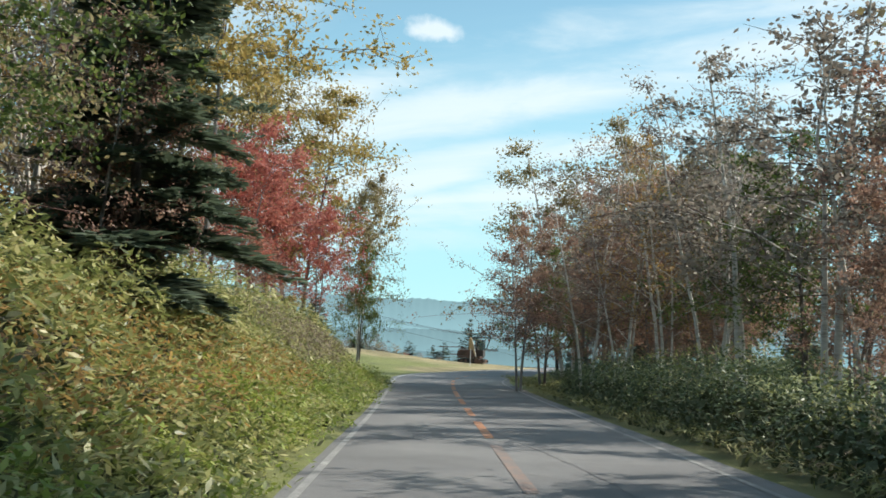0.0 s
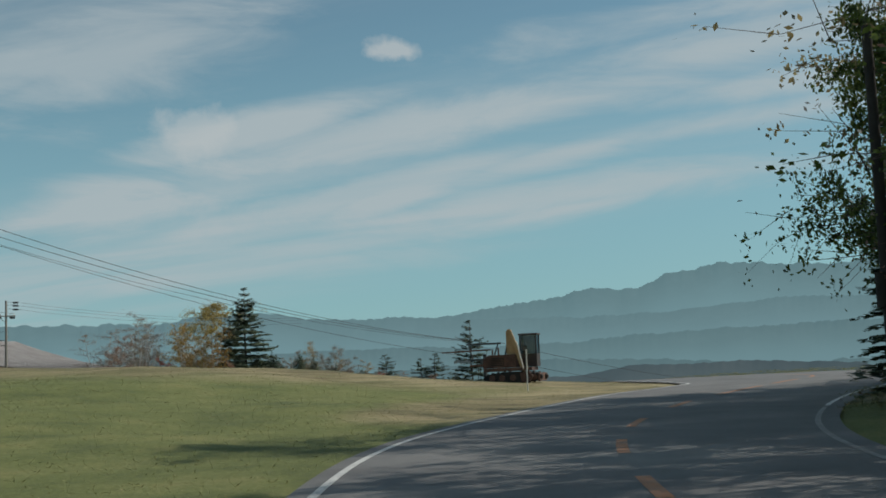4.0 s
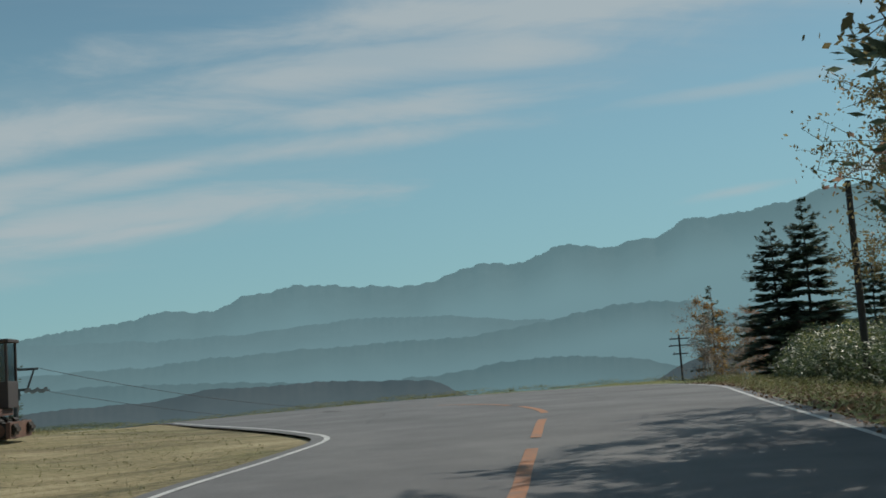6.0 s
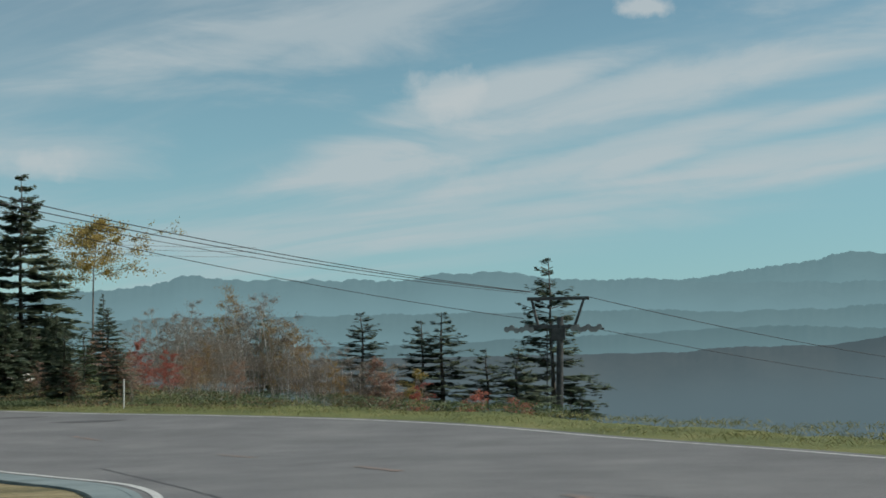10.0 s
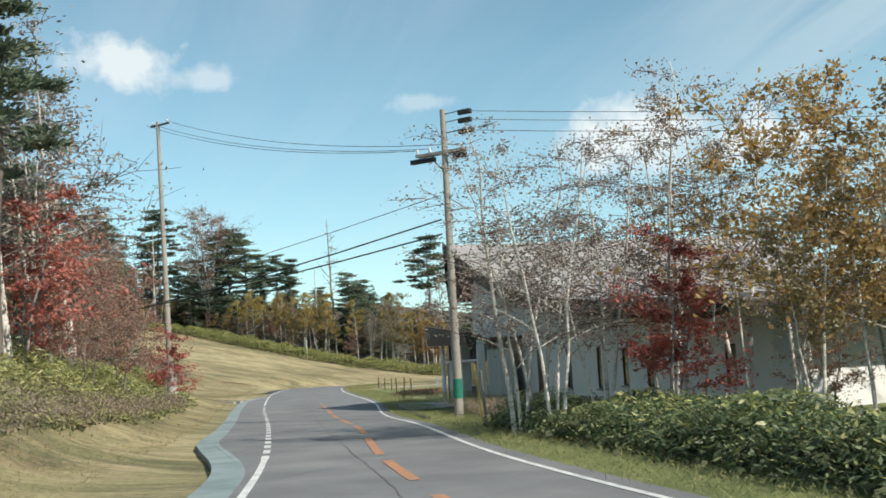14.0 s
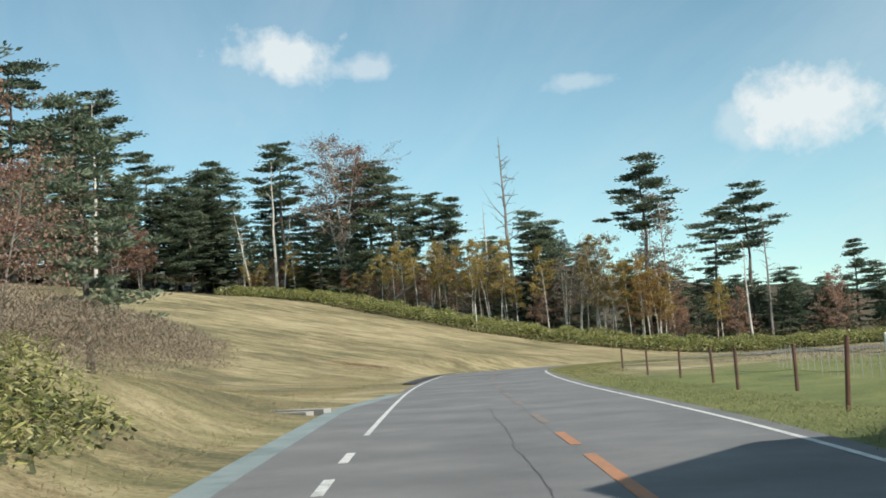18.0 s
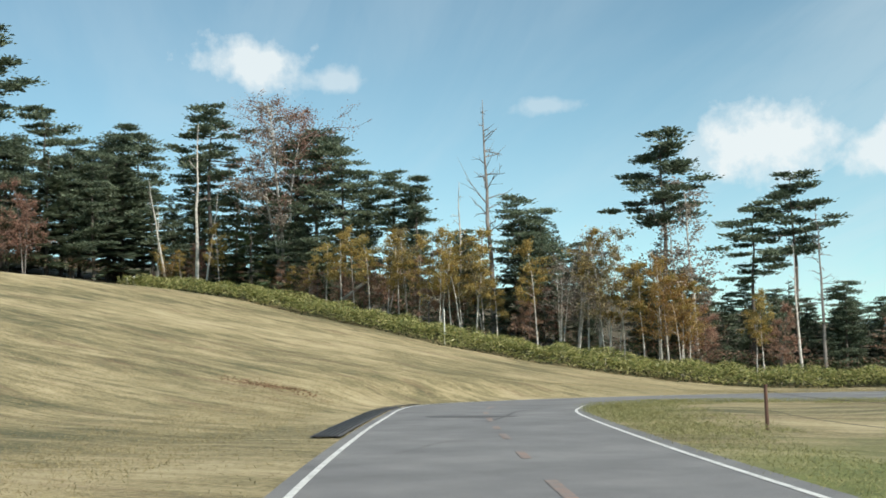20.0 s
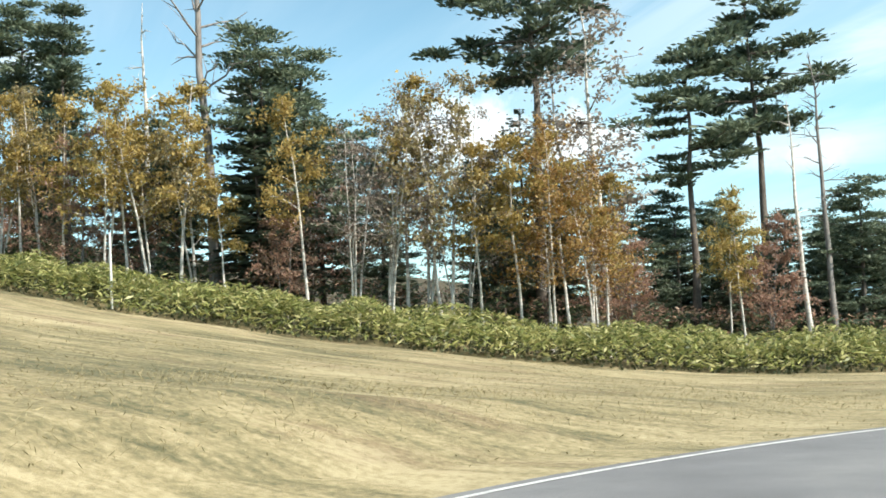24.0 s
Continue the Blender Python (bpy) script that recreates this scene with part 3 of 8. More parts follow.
def ground_material():
    m, n, l, b = shade("turf", .95)
    co = n.new("ShaderNodeTexCoord")

    def tex(scale, detail=5.0, stretch=(1, 1, 1), turn=0.0):
        mp = n.new("ShaderNodeMapping")
        mp.inputs["Scale"].default_value, mp.inputs["Rotation"].default_value = stretch, (0, 0, turn)
        l.new(co.outputs["Object"], mp.inputs[0])
        t = node(n, "ShaderNodeTexNoise", Scale=scale, Detail=detail, Roughness=.65)
        l.new(mp.outputs[0], t.inputs["Vector"])
        return t.outputs["Fac"]

    def streak(scale, stretch, turn):
        """Noise drawn out along a heading."""
        t0, t1 = n.new("ShaderNodeMapping"), n.new("ShaderNodeMapping")
        t0.inputs["Rotation"].default_value, t1.inputs["Scale"].default_value = (0, 0, turn), stretch
        l.new(co.outputs["Object"], t0.inputs[0]), l.new(t0.outputs[0], t1.inputs[0])
        t = node(n, "ShaderNodeTexNoise", Scale=scale, Detail=6.0, Roughness=.7)
        l.new(t1.outputs[0], t.inputs["Vector"])
        return t.outputs["Fac"]

    def ramp(fac, colours, lo=.3, hi=.7):
        r = n.new("ShaderNodeValToRGB")
        e = r.color_ramp
        e.elements[0].position, e.elements[1].position = lo, hi
        e.elements[0].color, e.elements[1].color = (*colours[0], 1), (*colours[-1], 1)
        for i, c in enumerate(colours[1:-1]):
            e.elements.new(lo + (hi - lo) * (i + 1) / (len(colours) - 1)).color = (*c, 1)
        l.new(fac, r.inputs[0])
        return r.outputs[0]

    def blend(fac, a, b2):
        x = n.new("ShaderNodeMix")
        x.data_type = "RGBA"
        l.new(fac, x.inputs["Factor"]), l.new(a, x.inputs["A"]), l.new(b2, x.inputs["B"])
        return x.outputs["Result"]

    def mean(a, b2, k):
        x = n.new("ShaderNodeMix")
        x.inputs["Factor"].default_value = k
        l.new(a, x.inputs["A"]), l.new(b2, x.inputs["B"])
        return x.outputs["Result"]

    # swaths of the mower along the slope, streaked with thatch and bare soil
    rows = mean(streak(.55, (.09, 1.0, 1), radians(-33)), streak(1.7, (.12, 1.0, 1), radians(-30)), .45)
    straw = ramp(mean(mean(rows, tex(7, 5), .3), tex(.09, 4), .3), [(.10, .095, .045), (.20, .17, .085), (.31, .255, .135), (.42, .35, .205)], .435, .565)
    bare = ramp(streak(.5, (.16, 1, 1), radians(-33)), [(0, 0, 0), (1, 1, 1)], .54, .66)
    soil = ramp(tex(7), [(.11, .062, .036), (.2, .125, .075)])
    straw = blend(bare, straw, blend(mean(tex(3), tex(.4), .5), straw, soil))
    green = ramp(mean(tex(.35), tex(12), .45), [(.07, .085, .03), (.15, .175, .05), (.26, .245, .095)], .34, .66)
    floor_ = ramp(mean(tex(.6), tex(14), .5), [(.03, .024, .014), (.07, .055, .03), (.13, .10, .05)], .34, .66)
    at_hay, at_wood = n.new("ShaderNodeAttribute"), n.new("ShaderNodeAttribute")
    at_hay.attribute_name, at_wood.attribute_name = "hay", "wood"
    edge = n.new("ShaderNodeMath")
    edge.operation, edge.use_clamp = "MULTIPLY_ADD", True
    l.new(tex(.25, 4), edge.inputs[0])
    edge.inputs[1].default_value = 1.6
    minus = n.new("ShaderNodeMath")
    minus.operation = "MULTIPLY_ADD"
    l.new(at_hay.outputs["Fac"], minus.inputs[0])
    minus.inputs[1].default_value, minus.inputs[2].default_value = 1.7, -1.2
    l.new(minus.outputs[0], edge.inputs[2])
    l.new(blend(at_wood.outputs["Fac"], blend(edge.outputs[0], green, straw), floor_), b.inputs["Base Color"])
    bp = node(n, "ShaderNodeBump", Strength=.8, Distance=.06)
    l.new(mean(tex(9, 5), tex(45, 3), .5), bp.inputs["Height"]), l.new(bp.outputs[0], b.inputs["Normal"])
    return m


ground_mesh.materials.append(ground_material())
ground = tagged(new("ground", ground_mesh), "mown dry grass and meadow turf falling to a valley", "ground", kind="structure")


# ---- road, lines and gutter ----
def along(line, offset):
    t = np.gradient(line, axis=0)
    t /= np.linalg.norm(t, axis=1, keepdims=True)
    return line + np.stack([t[:, 1], -t[:, 0]], 1) * np.reshape(offset, (-1, 1))


def ribbon(name, a, b, lift, material, cuts=1):
    k = np.linspace(0, 1, cuts + 1)
    p = a[:, None] * (1 - k)[None, :, None] + b[:, None] * k[None, :, None]
    z = road_z(p[..., 0], p[..., 1]) + lift
    v = np.concatenate([p, z[..., None]], -1).reshape(-1, 3)
    i = (np.arange(len(a) - 1)[:, None] * (cuts + 1) + np.arange(cuts)[None]).ravel()
    return mesh_of(name, v, np.stack([i, i + 1, i + cuts + 2, i + cuts + 1], 1), material, True)


shoulder = .35 + 1.3 * sstep(-30, -46, LEFT[:, 0]) * sstep(-112, -100, LEFT[:, 0])
road = tagged(new("road", ribbon("road", along(LEFT, -shoulder), along(RIGHT, .45), 0.0, M["asphalt"], 10)), "grey worn asphalt road with painted lines", "road", kind="structure")
dashed = (LEFT[:, 0] < -35) & (LEFT[:, 0] > -90) & (LEFT[:, 1] < 240)


def runs(mask):
    e = np.flatnonzero(np.diff(np.concatenate([[0], mask.astype(int), [0]])))
    return zip(e[::2], e[1::2])


def resample(line, gap):
    s = np.concatenate([[0], np.cumsum(np.linalg.norm(np.diff(line, axis=0), axis=1))])
    u = np.arange(0, s[-1], gap)
    return np.column_stack([np.interp(u, s, line[:, i]) for i in (0, 1)])


def marking(name, line, offset, width, material, label):
    a, b = along(line, offset - width / 2), along(line, offset + width / 2)
    return tagged(new(name, ribbon(name, a, b, .008, material)), label, "road marking", kind="structure")


for i, (a, b) in enumerate(runs(~dashed)):
    run = LEFT[a:b]
    old = run[:, 1] < 85
    if old.any():
        marking("edge_line", run[old], 0, .12, M["worn_paint"], "worn faded white edge line on asphalt")
    marking("edge_line", run[~old], 0, .13, M["white_paint"], "white painted edge line on asphalt")
old = RIGHT[:, 1] < 102
marking("edge_line", RIGHT[old], 0, .12, M["worn_paint"], "worn faded white edge line on asphalt")
marking("edge_line", RIGHT[~old], 0, .125, M["white_paint"], "white painted edge line on asphalt")
for a, b in runs(dashed):
    run = resample(LEFT[a - 1:b + 1], .5)
    holder = tagged(new("dashed_line"), "white dashed line beside the asphalt shoulder", "road marking", kind="structure")
    k = 0
    while k < len(run) - 5:
        seg = run[k:k + (4 if run[k][0] > -70 else 5)]
        part("dash", ribbon("dash", along(seg, -.085), along(seg, .085), .008, M["white_paint"]), None, holder)
        k += 5 if run[k][0] > -66 else 7 if run[k][0] > -74 else 9
CENTRE = resample(spline([(-3.2, -33), (-3.2, 47), (-3, 72), (-2.4, 86), (-.6, 97), (3.4, 108), (6.7, 114.4), (8.6, 117.9), (11.7, 123.6), (14.8, 129.4),
                          (16.7, 135), (17.6, 140), (17.4, 146), (16.4, 152.5), (14.4, 158.3), (11.6, 163), (8, 167.8), (4.2, 171.8), (0, 175.4), (-4.5, 178.9),
                          (-9.5, 182), (-21, 188.4), (-33, 194.2), (-47.5, 201.8), (-61.4, 208.4), (-82.25, 218.6), (-107, 230.4), (-122, 238), (-135.5, 245.2),
                          (-143.5, 250), (-148, 254), (-149.5, 260)], 12), .6)
holder = tagged(new("centre_line"), "worn orange centre line flaking off the asphalt", "road marking", kind="structure")
k = 0
while k < len(CENTRE) - 8:
    x = CENTRE[k][0]
    y = CENTRE[k][1]
    solid = -76 < x < -26 or 107 < y < 137 or y < 67
    faint = y > 137 and x > -18
    long_ = int(rng.integers(9, 15)) if solid else int(rng.integers(2, 5)) if faint else int(rng.integers(4, 8))
    gap = int(rng.integers(2, 5)) if solid else int(rng.integers(5, 11)) if faint else int(rng.integers(3, 8))
    seg = CENTRE[k:k + long_]
    part("dash", ribbon("dash", along(seg, -.1), along(seg, .1), .008, M["faint_orange" if faint or x < -86 or y < 26 else "orange_paint"]), None, holder)
    k += long_ + gap

# the drain of bluish concrete beside the inner edge
g_on = (LEFT[:, 1] > 155) & (LEFT[:, 0] > -112) & (LEFT[:, 1] < 240)
g_line, g_off = LEFT[g_on], -(shoulder[g_on] - .12)


def channel(name, a, b, lift, material, foot=.4):
    """A strip with real sides down into the ground."""
    z = road_z((a[:, 0] + b[:, 0]) / 2, (a[:, 1] + b[:, 1]) / 2) + lift
    v = np.stack([np.column_stack([a, z - foot]), np.column_stack([a, z]), np.column_stack([b, z]), np.column_stack([b, z - foot])], 1).reshape(-1, 3)
    i = ((np.arange(len(a) - 1) * 4)[:, None] + np.arange(3)[None]).ravel()
    me = mesh_of(name, v, np.stack([i, i + 1, i + 5, i + 4], 1), material)
    me.polygons.foreach_set("use_smooth", np.zeros(len(me.polygons), bool))
    return me


gutter = tagged(new("gutter", channel("gutter", along(g_line, g_off - .6), along(g_line, g_off - .1), .004, M["gutter"])), "bluish grey concrete drain beside the road", "gutter", kind="structure")
lip = tagged(new("gutter_lip", channel("gutter_lip", along(g_line, g_off - .1), along(g_line, g_off + .03), .010, M["gutter"])), "pale concrete lip of the drain", "kerb", kind="structure")
for (px, py, a, w, h_) in ((-4.5, 182.5, 30, 2.4, 1.0), (-8, 184, 30, 2, .8), (-40.2, 197.6, 24, 3, .9), (-134, 243.5, 24, 4, 2.2), (14.4, 147, 80, 3, .7), (9.4, 154, 60, 2.5, .5)):
    bm = bmesh.new()
    ring = [bm.verts.new((w / 2 * math.cos(q) * (1 + .15 * math.sin(3 * q)), h_ / 2 * math.sin(q) * (1 + .1 * math.cos(2 * q)), 0)) for q in np.linspace(0, 2 * math.pi, 18)[:-1]]
    bm.faces.new(ring)
    ob = part("asphalt_patch", bm, M["patch"], None)
    ob.matrix_world = pose(px, py, float(road_z(px, py)) + .005, 0, 0, a)
    tagged(ob, "dark patched stain on the asphalt", "road patch", kind="structure")
# tar seams and cracks wandering over the asphalt
for pts, w in (([(10.4, 131), (13.9, 140), (13.4, 150), (9.9, 159), (3.4, 168)], .035), ([(19.4, 134), (23.4, 143), (23.9, 151), (19.4, 157), (12.4, 162)], .03), ([(12.4, 138), (16.4, 141), (21.4, 140), (25.4, 142)], .03), ([(10.4, 153), (14.4, 156), (17.4, 160)], .03),
               ([(-3.6, -13), (-2, 17), (-3.7, 41), (-2.4, 67)], .02), ([(-20, 187.5), (-40, 197), (-66, 209.5), (-96, 224)], .02), ([(-118, 233), (-121, 236), (-122, 239.5)], .03), ([(-2, 172.5), (1, 176), (2, 179)], .03), ([(-30, 190.3), (-31.5, 193), (-32.5, 195.8)], .025), ([(-1.6, 102), (1.9, 104), (4.4, 107)], .025)):
    seam = resample(spline(pts, 12), .25)
    seam = seam + np.cumsum(rng.normal(0, .012, seam.shape), 0)
    wide_ = w * .45 * rng.uniform(.4, 1.6, len(seam))
    tagged(new("tar_seam", ribbon("tar_seam", along(seam, -wide_), along(seam, wide_), .005, M["tar"])), "dark tar seam over a crack in the asphalt", "road crack", kind="structure")
skid = resample(spline([(-129, 241.5), (-133, 244.6), (-137, 247.5), (-139, 250)], 10), .4)
tagged(new("skid_mark", ribbon("skid_mark", along(skid, -.07), along(skid, .07), .006, M["patch"])), "black tyre mark curving over the asphalt", "tyre mark", kind="structure")


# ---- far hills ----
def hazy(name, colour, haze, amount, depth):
    """Woods on far slopes, with blue haze painted in as a glow that thickens below the crest."""
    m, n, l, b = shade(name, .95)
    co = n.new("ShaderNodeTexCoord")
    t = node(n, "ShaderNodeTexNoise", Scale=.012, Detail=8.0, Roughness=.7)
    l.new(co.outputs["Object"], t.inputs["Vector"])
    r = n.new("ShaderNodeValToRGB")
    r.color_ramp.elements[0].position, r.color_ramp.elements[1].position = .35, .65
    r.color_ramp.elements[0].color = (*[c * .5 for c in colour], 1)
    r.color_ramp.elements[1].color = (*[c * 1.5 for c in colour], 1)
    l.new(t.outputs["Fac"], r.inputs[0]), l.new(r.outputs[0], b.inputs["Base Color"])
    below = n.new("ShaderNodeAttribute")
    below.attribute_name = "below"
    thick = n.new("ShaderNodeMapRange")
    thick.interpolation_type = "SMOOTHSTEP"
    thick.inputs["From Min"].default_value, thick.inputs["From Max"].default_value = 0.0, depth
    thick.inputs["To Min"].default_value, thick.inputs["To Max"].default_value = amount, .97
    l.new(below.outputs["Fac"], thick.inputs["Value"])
    # the haze is painted: the slope itself emits its blue
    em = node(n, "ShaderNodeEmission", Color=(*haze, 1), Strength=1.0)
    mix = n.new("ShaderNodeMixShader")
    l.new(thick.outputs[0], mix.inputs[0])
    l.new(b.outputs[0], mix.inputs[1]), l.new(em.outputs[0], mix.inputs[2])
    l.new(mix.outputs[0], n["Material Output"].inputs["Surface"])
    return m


def ridge(crest, dist, foot, rough, material, label, seed):
    """A range of hills round the north: its crest by bearing and height in degrees, with spurs and gullies down its front."""
    az = np.linspace(75, -75, 1500)
    c = np.interp(-az, [-a for a, _ in crest], [e for _, e in crest])
    c = np.convolve(np.pad(c, 3, mode="edge"), np.ones(7) / 7, "valid")
    r2 = np.random.default_rng(seed)
    jag = np.zeros_like(az)
    for f, amp in ((.9, .12), (2.1, .16), (5.0, .16), (11, .12), (23, .09), (47, .06), (89, .04)):
        jag += amp * np.sin(az * f + r2.uniform(0, 6.3)) * np.sin(az * f * .37 + r2.uniform(0, 6.3))
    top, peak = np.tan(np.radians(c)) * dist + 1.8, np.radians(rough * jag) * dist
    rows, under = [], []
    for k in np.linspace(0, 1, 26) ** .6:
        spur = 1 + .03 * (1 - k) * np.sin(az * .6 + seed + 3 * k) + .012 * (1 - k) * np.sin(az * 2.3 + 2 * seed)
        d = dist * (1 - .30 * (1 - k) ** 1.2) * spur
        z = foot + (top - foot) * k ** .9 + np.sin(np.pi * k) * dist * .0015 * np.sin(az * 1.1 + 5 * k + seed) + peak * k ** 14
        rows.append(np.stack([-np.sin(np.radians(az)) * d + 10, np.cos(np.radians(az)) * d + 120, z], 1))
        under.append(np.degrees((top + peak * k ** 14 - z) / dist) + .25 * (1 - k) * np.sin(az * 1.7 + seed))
    v = np.concatenate(rows)
    n = len(az)
    i = (np.arange(25)[:, None] * n + np.arange(n - 1)[None]).ravel()
    me = mesh_of("mountain_range", v, np.stack([i, i + 1, i + n + 1, i + n], 1), material, True)
    # degrees below the crest, which drive the painted haze
    at_ = me.attributes.new("below", "FLOAT", "POINT")
    at_.data.foreach_set("value", np.concatenate(under).astype(np.float32))
    return tagged(new("mountain_range", me), label, "mountains", kind="structure")


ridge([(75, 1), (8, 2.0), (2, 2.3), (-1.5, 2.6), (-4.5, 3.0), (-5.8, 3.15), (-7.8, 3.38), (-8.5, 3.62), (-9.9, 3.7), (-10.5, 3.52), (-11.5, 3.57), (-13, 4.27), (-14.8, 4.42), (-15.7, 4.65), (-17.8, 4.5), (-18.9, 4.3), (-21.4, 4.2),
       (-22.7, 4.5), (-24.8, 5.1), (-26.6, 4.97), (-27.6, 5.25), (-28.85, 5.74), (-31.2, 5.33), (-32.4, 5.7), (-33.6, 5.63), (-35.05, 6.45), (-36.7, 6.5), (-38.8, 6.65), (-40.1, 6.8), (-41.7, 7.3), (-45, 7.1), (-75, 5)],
      4350, -300, .25, hazy("far_range_haze_glow", (.04, .06, .065), (.27, .47, .52), 0.68, 3.0), "forested mountain range on the skyline, painted with blue haze", 3)
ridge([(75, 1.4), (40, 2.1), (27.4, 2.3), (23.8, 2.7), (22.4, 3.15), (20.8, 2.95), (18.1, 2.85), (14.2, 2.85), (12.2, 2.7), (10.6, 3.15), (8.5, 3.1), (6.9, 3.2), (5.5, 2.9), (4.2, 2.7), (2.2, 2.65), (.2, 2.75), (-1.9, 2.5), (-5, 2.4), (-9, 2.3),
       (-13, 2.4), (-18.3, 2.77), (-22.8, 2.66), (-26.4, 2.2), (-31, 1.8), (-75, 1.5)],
      3800, -300, .25, hazy("middle_range_haze_glow", (.04, .06, .065), (.265, .455, .505), 0.7, 2.2), "pale blue mountain spurs below the skyline", 17)
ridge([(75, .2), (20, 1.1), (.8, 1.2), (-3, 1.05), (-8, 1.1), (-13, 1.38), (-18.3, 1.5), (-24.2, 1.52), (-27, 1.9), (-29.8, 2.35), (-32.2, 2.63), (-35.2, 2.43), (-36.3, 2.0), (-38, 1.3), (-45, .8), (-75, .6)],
      2900, -300, .22, hazy("near_range_haze_glow", (.04, .06, .06), (.245, .42, .465), 0.68, 2.0), "forested ridge in the valley, painted with pale mist", 5)
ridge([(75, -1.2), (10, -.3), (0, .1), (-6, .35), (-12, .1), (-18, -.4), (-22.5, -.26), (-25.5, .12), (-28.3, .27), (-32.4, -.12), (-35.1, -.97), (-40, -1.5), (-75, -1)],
      2000, -280, .2, hazy("low_range_haze_glow", (.045, .06, .06), (.215, .37, .41), 0.68, 1.8), "blue grey forested ridge low in the valley", 8)
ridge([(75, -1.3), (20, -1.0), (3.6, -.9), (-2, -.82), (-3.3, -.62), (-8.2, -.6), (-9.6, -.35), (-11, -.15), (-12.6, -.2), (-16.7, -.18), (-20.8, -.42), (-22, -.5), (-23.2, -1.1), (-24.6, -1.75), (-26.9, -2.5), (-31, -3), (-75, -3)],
      1300, -230, .14, hazy("valley_wood_haze_glow", (.075, .07, .06), (.155, .23, .262), 0.6, 2.6), "dark wooded plateau down in the valley", 11)
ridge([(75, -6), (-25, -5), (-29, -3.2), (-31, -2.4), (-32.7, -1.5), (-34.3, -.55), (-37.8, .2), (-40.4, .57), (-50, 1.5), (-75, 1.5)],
      1000, -200, .16, hazy("spur_wood_haze_glow", (.09, .075, .06), (.16, .23, .26), 0.55, 2.6), "dark wooded spur beyond the bend", 21)


# ---- trees ----
KINDS = {}


def fir_meshes(seed, h, wide, whorls, boughs, per, needles, bark, bare=.06, thin=1.0):
    """A straight trunk with whorls of level boughs, each a flat spray of needled twigs, air between the layers."""
    r = np.random.default_rng(seed)
    t = Tubes()
    k = np.linspace(0, 1, 7)
    sway = r.normal(0, .008 * h, (7, 2)) * k[:, None]
    t.add(np.column_stack([sway, k * h]), .013 * h * (1.02 - k) + .01, 7)
    at, al, ac = [], [], []
    for i in range(whorls):
        f0 = bare + (1 - bare) * ((i + .5) / whorls) ** .92
        for j in range(boughs if i < whorls - 3 else 4):
            f = f0 + r.normal(0, .16) / whorls
            full = (1 - f) ** .78 * min(1, .62 + 2.2 * f)
            ln = wide * full * r.uniform(.55, 1.15) + .01 * h
            a = (j + .5 * (i % 2)) * 2 * np.pi / boughs + r.normal(0, .3)
            out, side = np.array([np.cos(a), np.sin(a), 0]), np.array([-np.sin(a), np.cos(a), 0])
            base = np.array([np.interp(f, k, sway[:, 0]), np.interp(f, k, sway[:, 1]), f * h])
            lift = .55 * f ** 2 + r.uniform(-.1, .08)
            droop, tip = r.uniform(.18, .4) * (1.1 - f), r.uniform(.02, .14)
            u = np.linspace(0, 1, 5)
            bow = lambda q: (lift * q - droop * q * q + tip * q ** 4) * ln
            t.add(base + out * (u * ln)[:, None] + np.array([0, 0, 1.0]) * bow(u)[:, None], np.linspace(.0022, .0005, 5) * h, 3)
            n = max(6, int(per * (.35 + .65 * full)))
            u = r.uniform(.1, 1.03, n) ** .8
            s = r.choice([-1.0, 1.0], n)
            tw = ln * (.42 * (1.08 - u)) * r.uniform(.5, 1.25, n) + .011 * h
            d = out * r.uniform(.45, 1.0, (n, 1)) + side * (s * r.uniform(.5, 1.0, n))[:, None]
            d[:, 2] = r.uniform(-.22, .12, n)
            d /= np.linalg.norm(d, axis=1, keepdims=True)
            c = base + out * (u * ln)[:, None] + d * tw[:, None] * .5
            c[:, 2] += bow(u) + r.normal(0, .005 * h, n)
            at.append(c)
            al.append(d * tw[:, None] * .58)
            x = np.cross(d, [0, 0, 1.0])
            x[:, 2] = r.uniform(-.45, .45, n)
            ac.append(x * (tw * .15 + .006 * h)[:, None] * thin)
    crown = leaves("crown", np.concatenate(at), np.concatenate(al), np.concatenate(ac), needles)
    return [("trunk", t.mesh("trunk", bark)), ("crown", crown)]


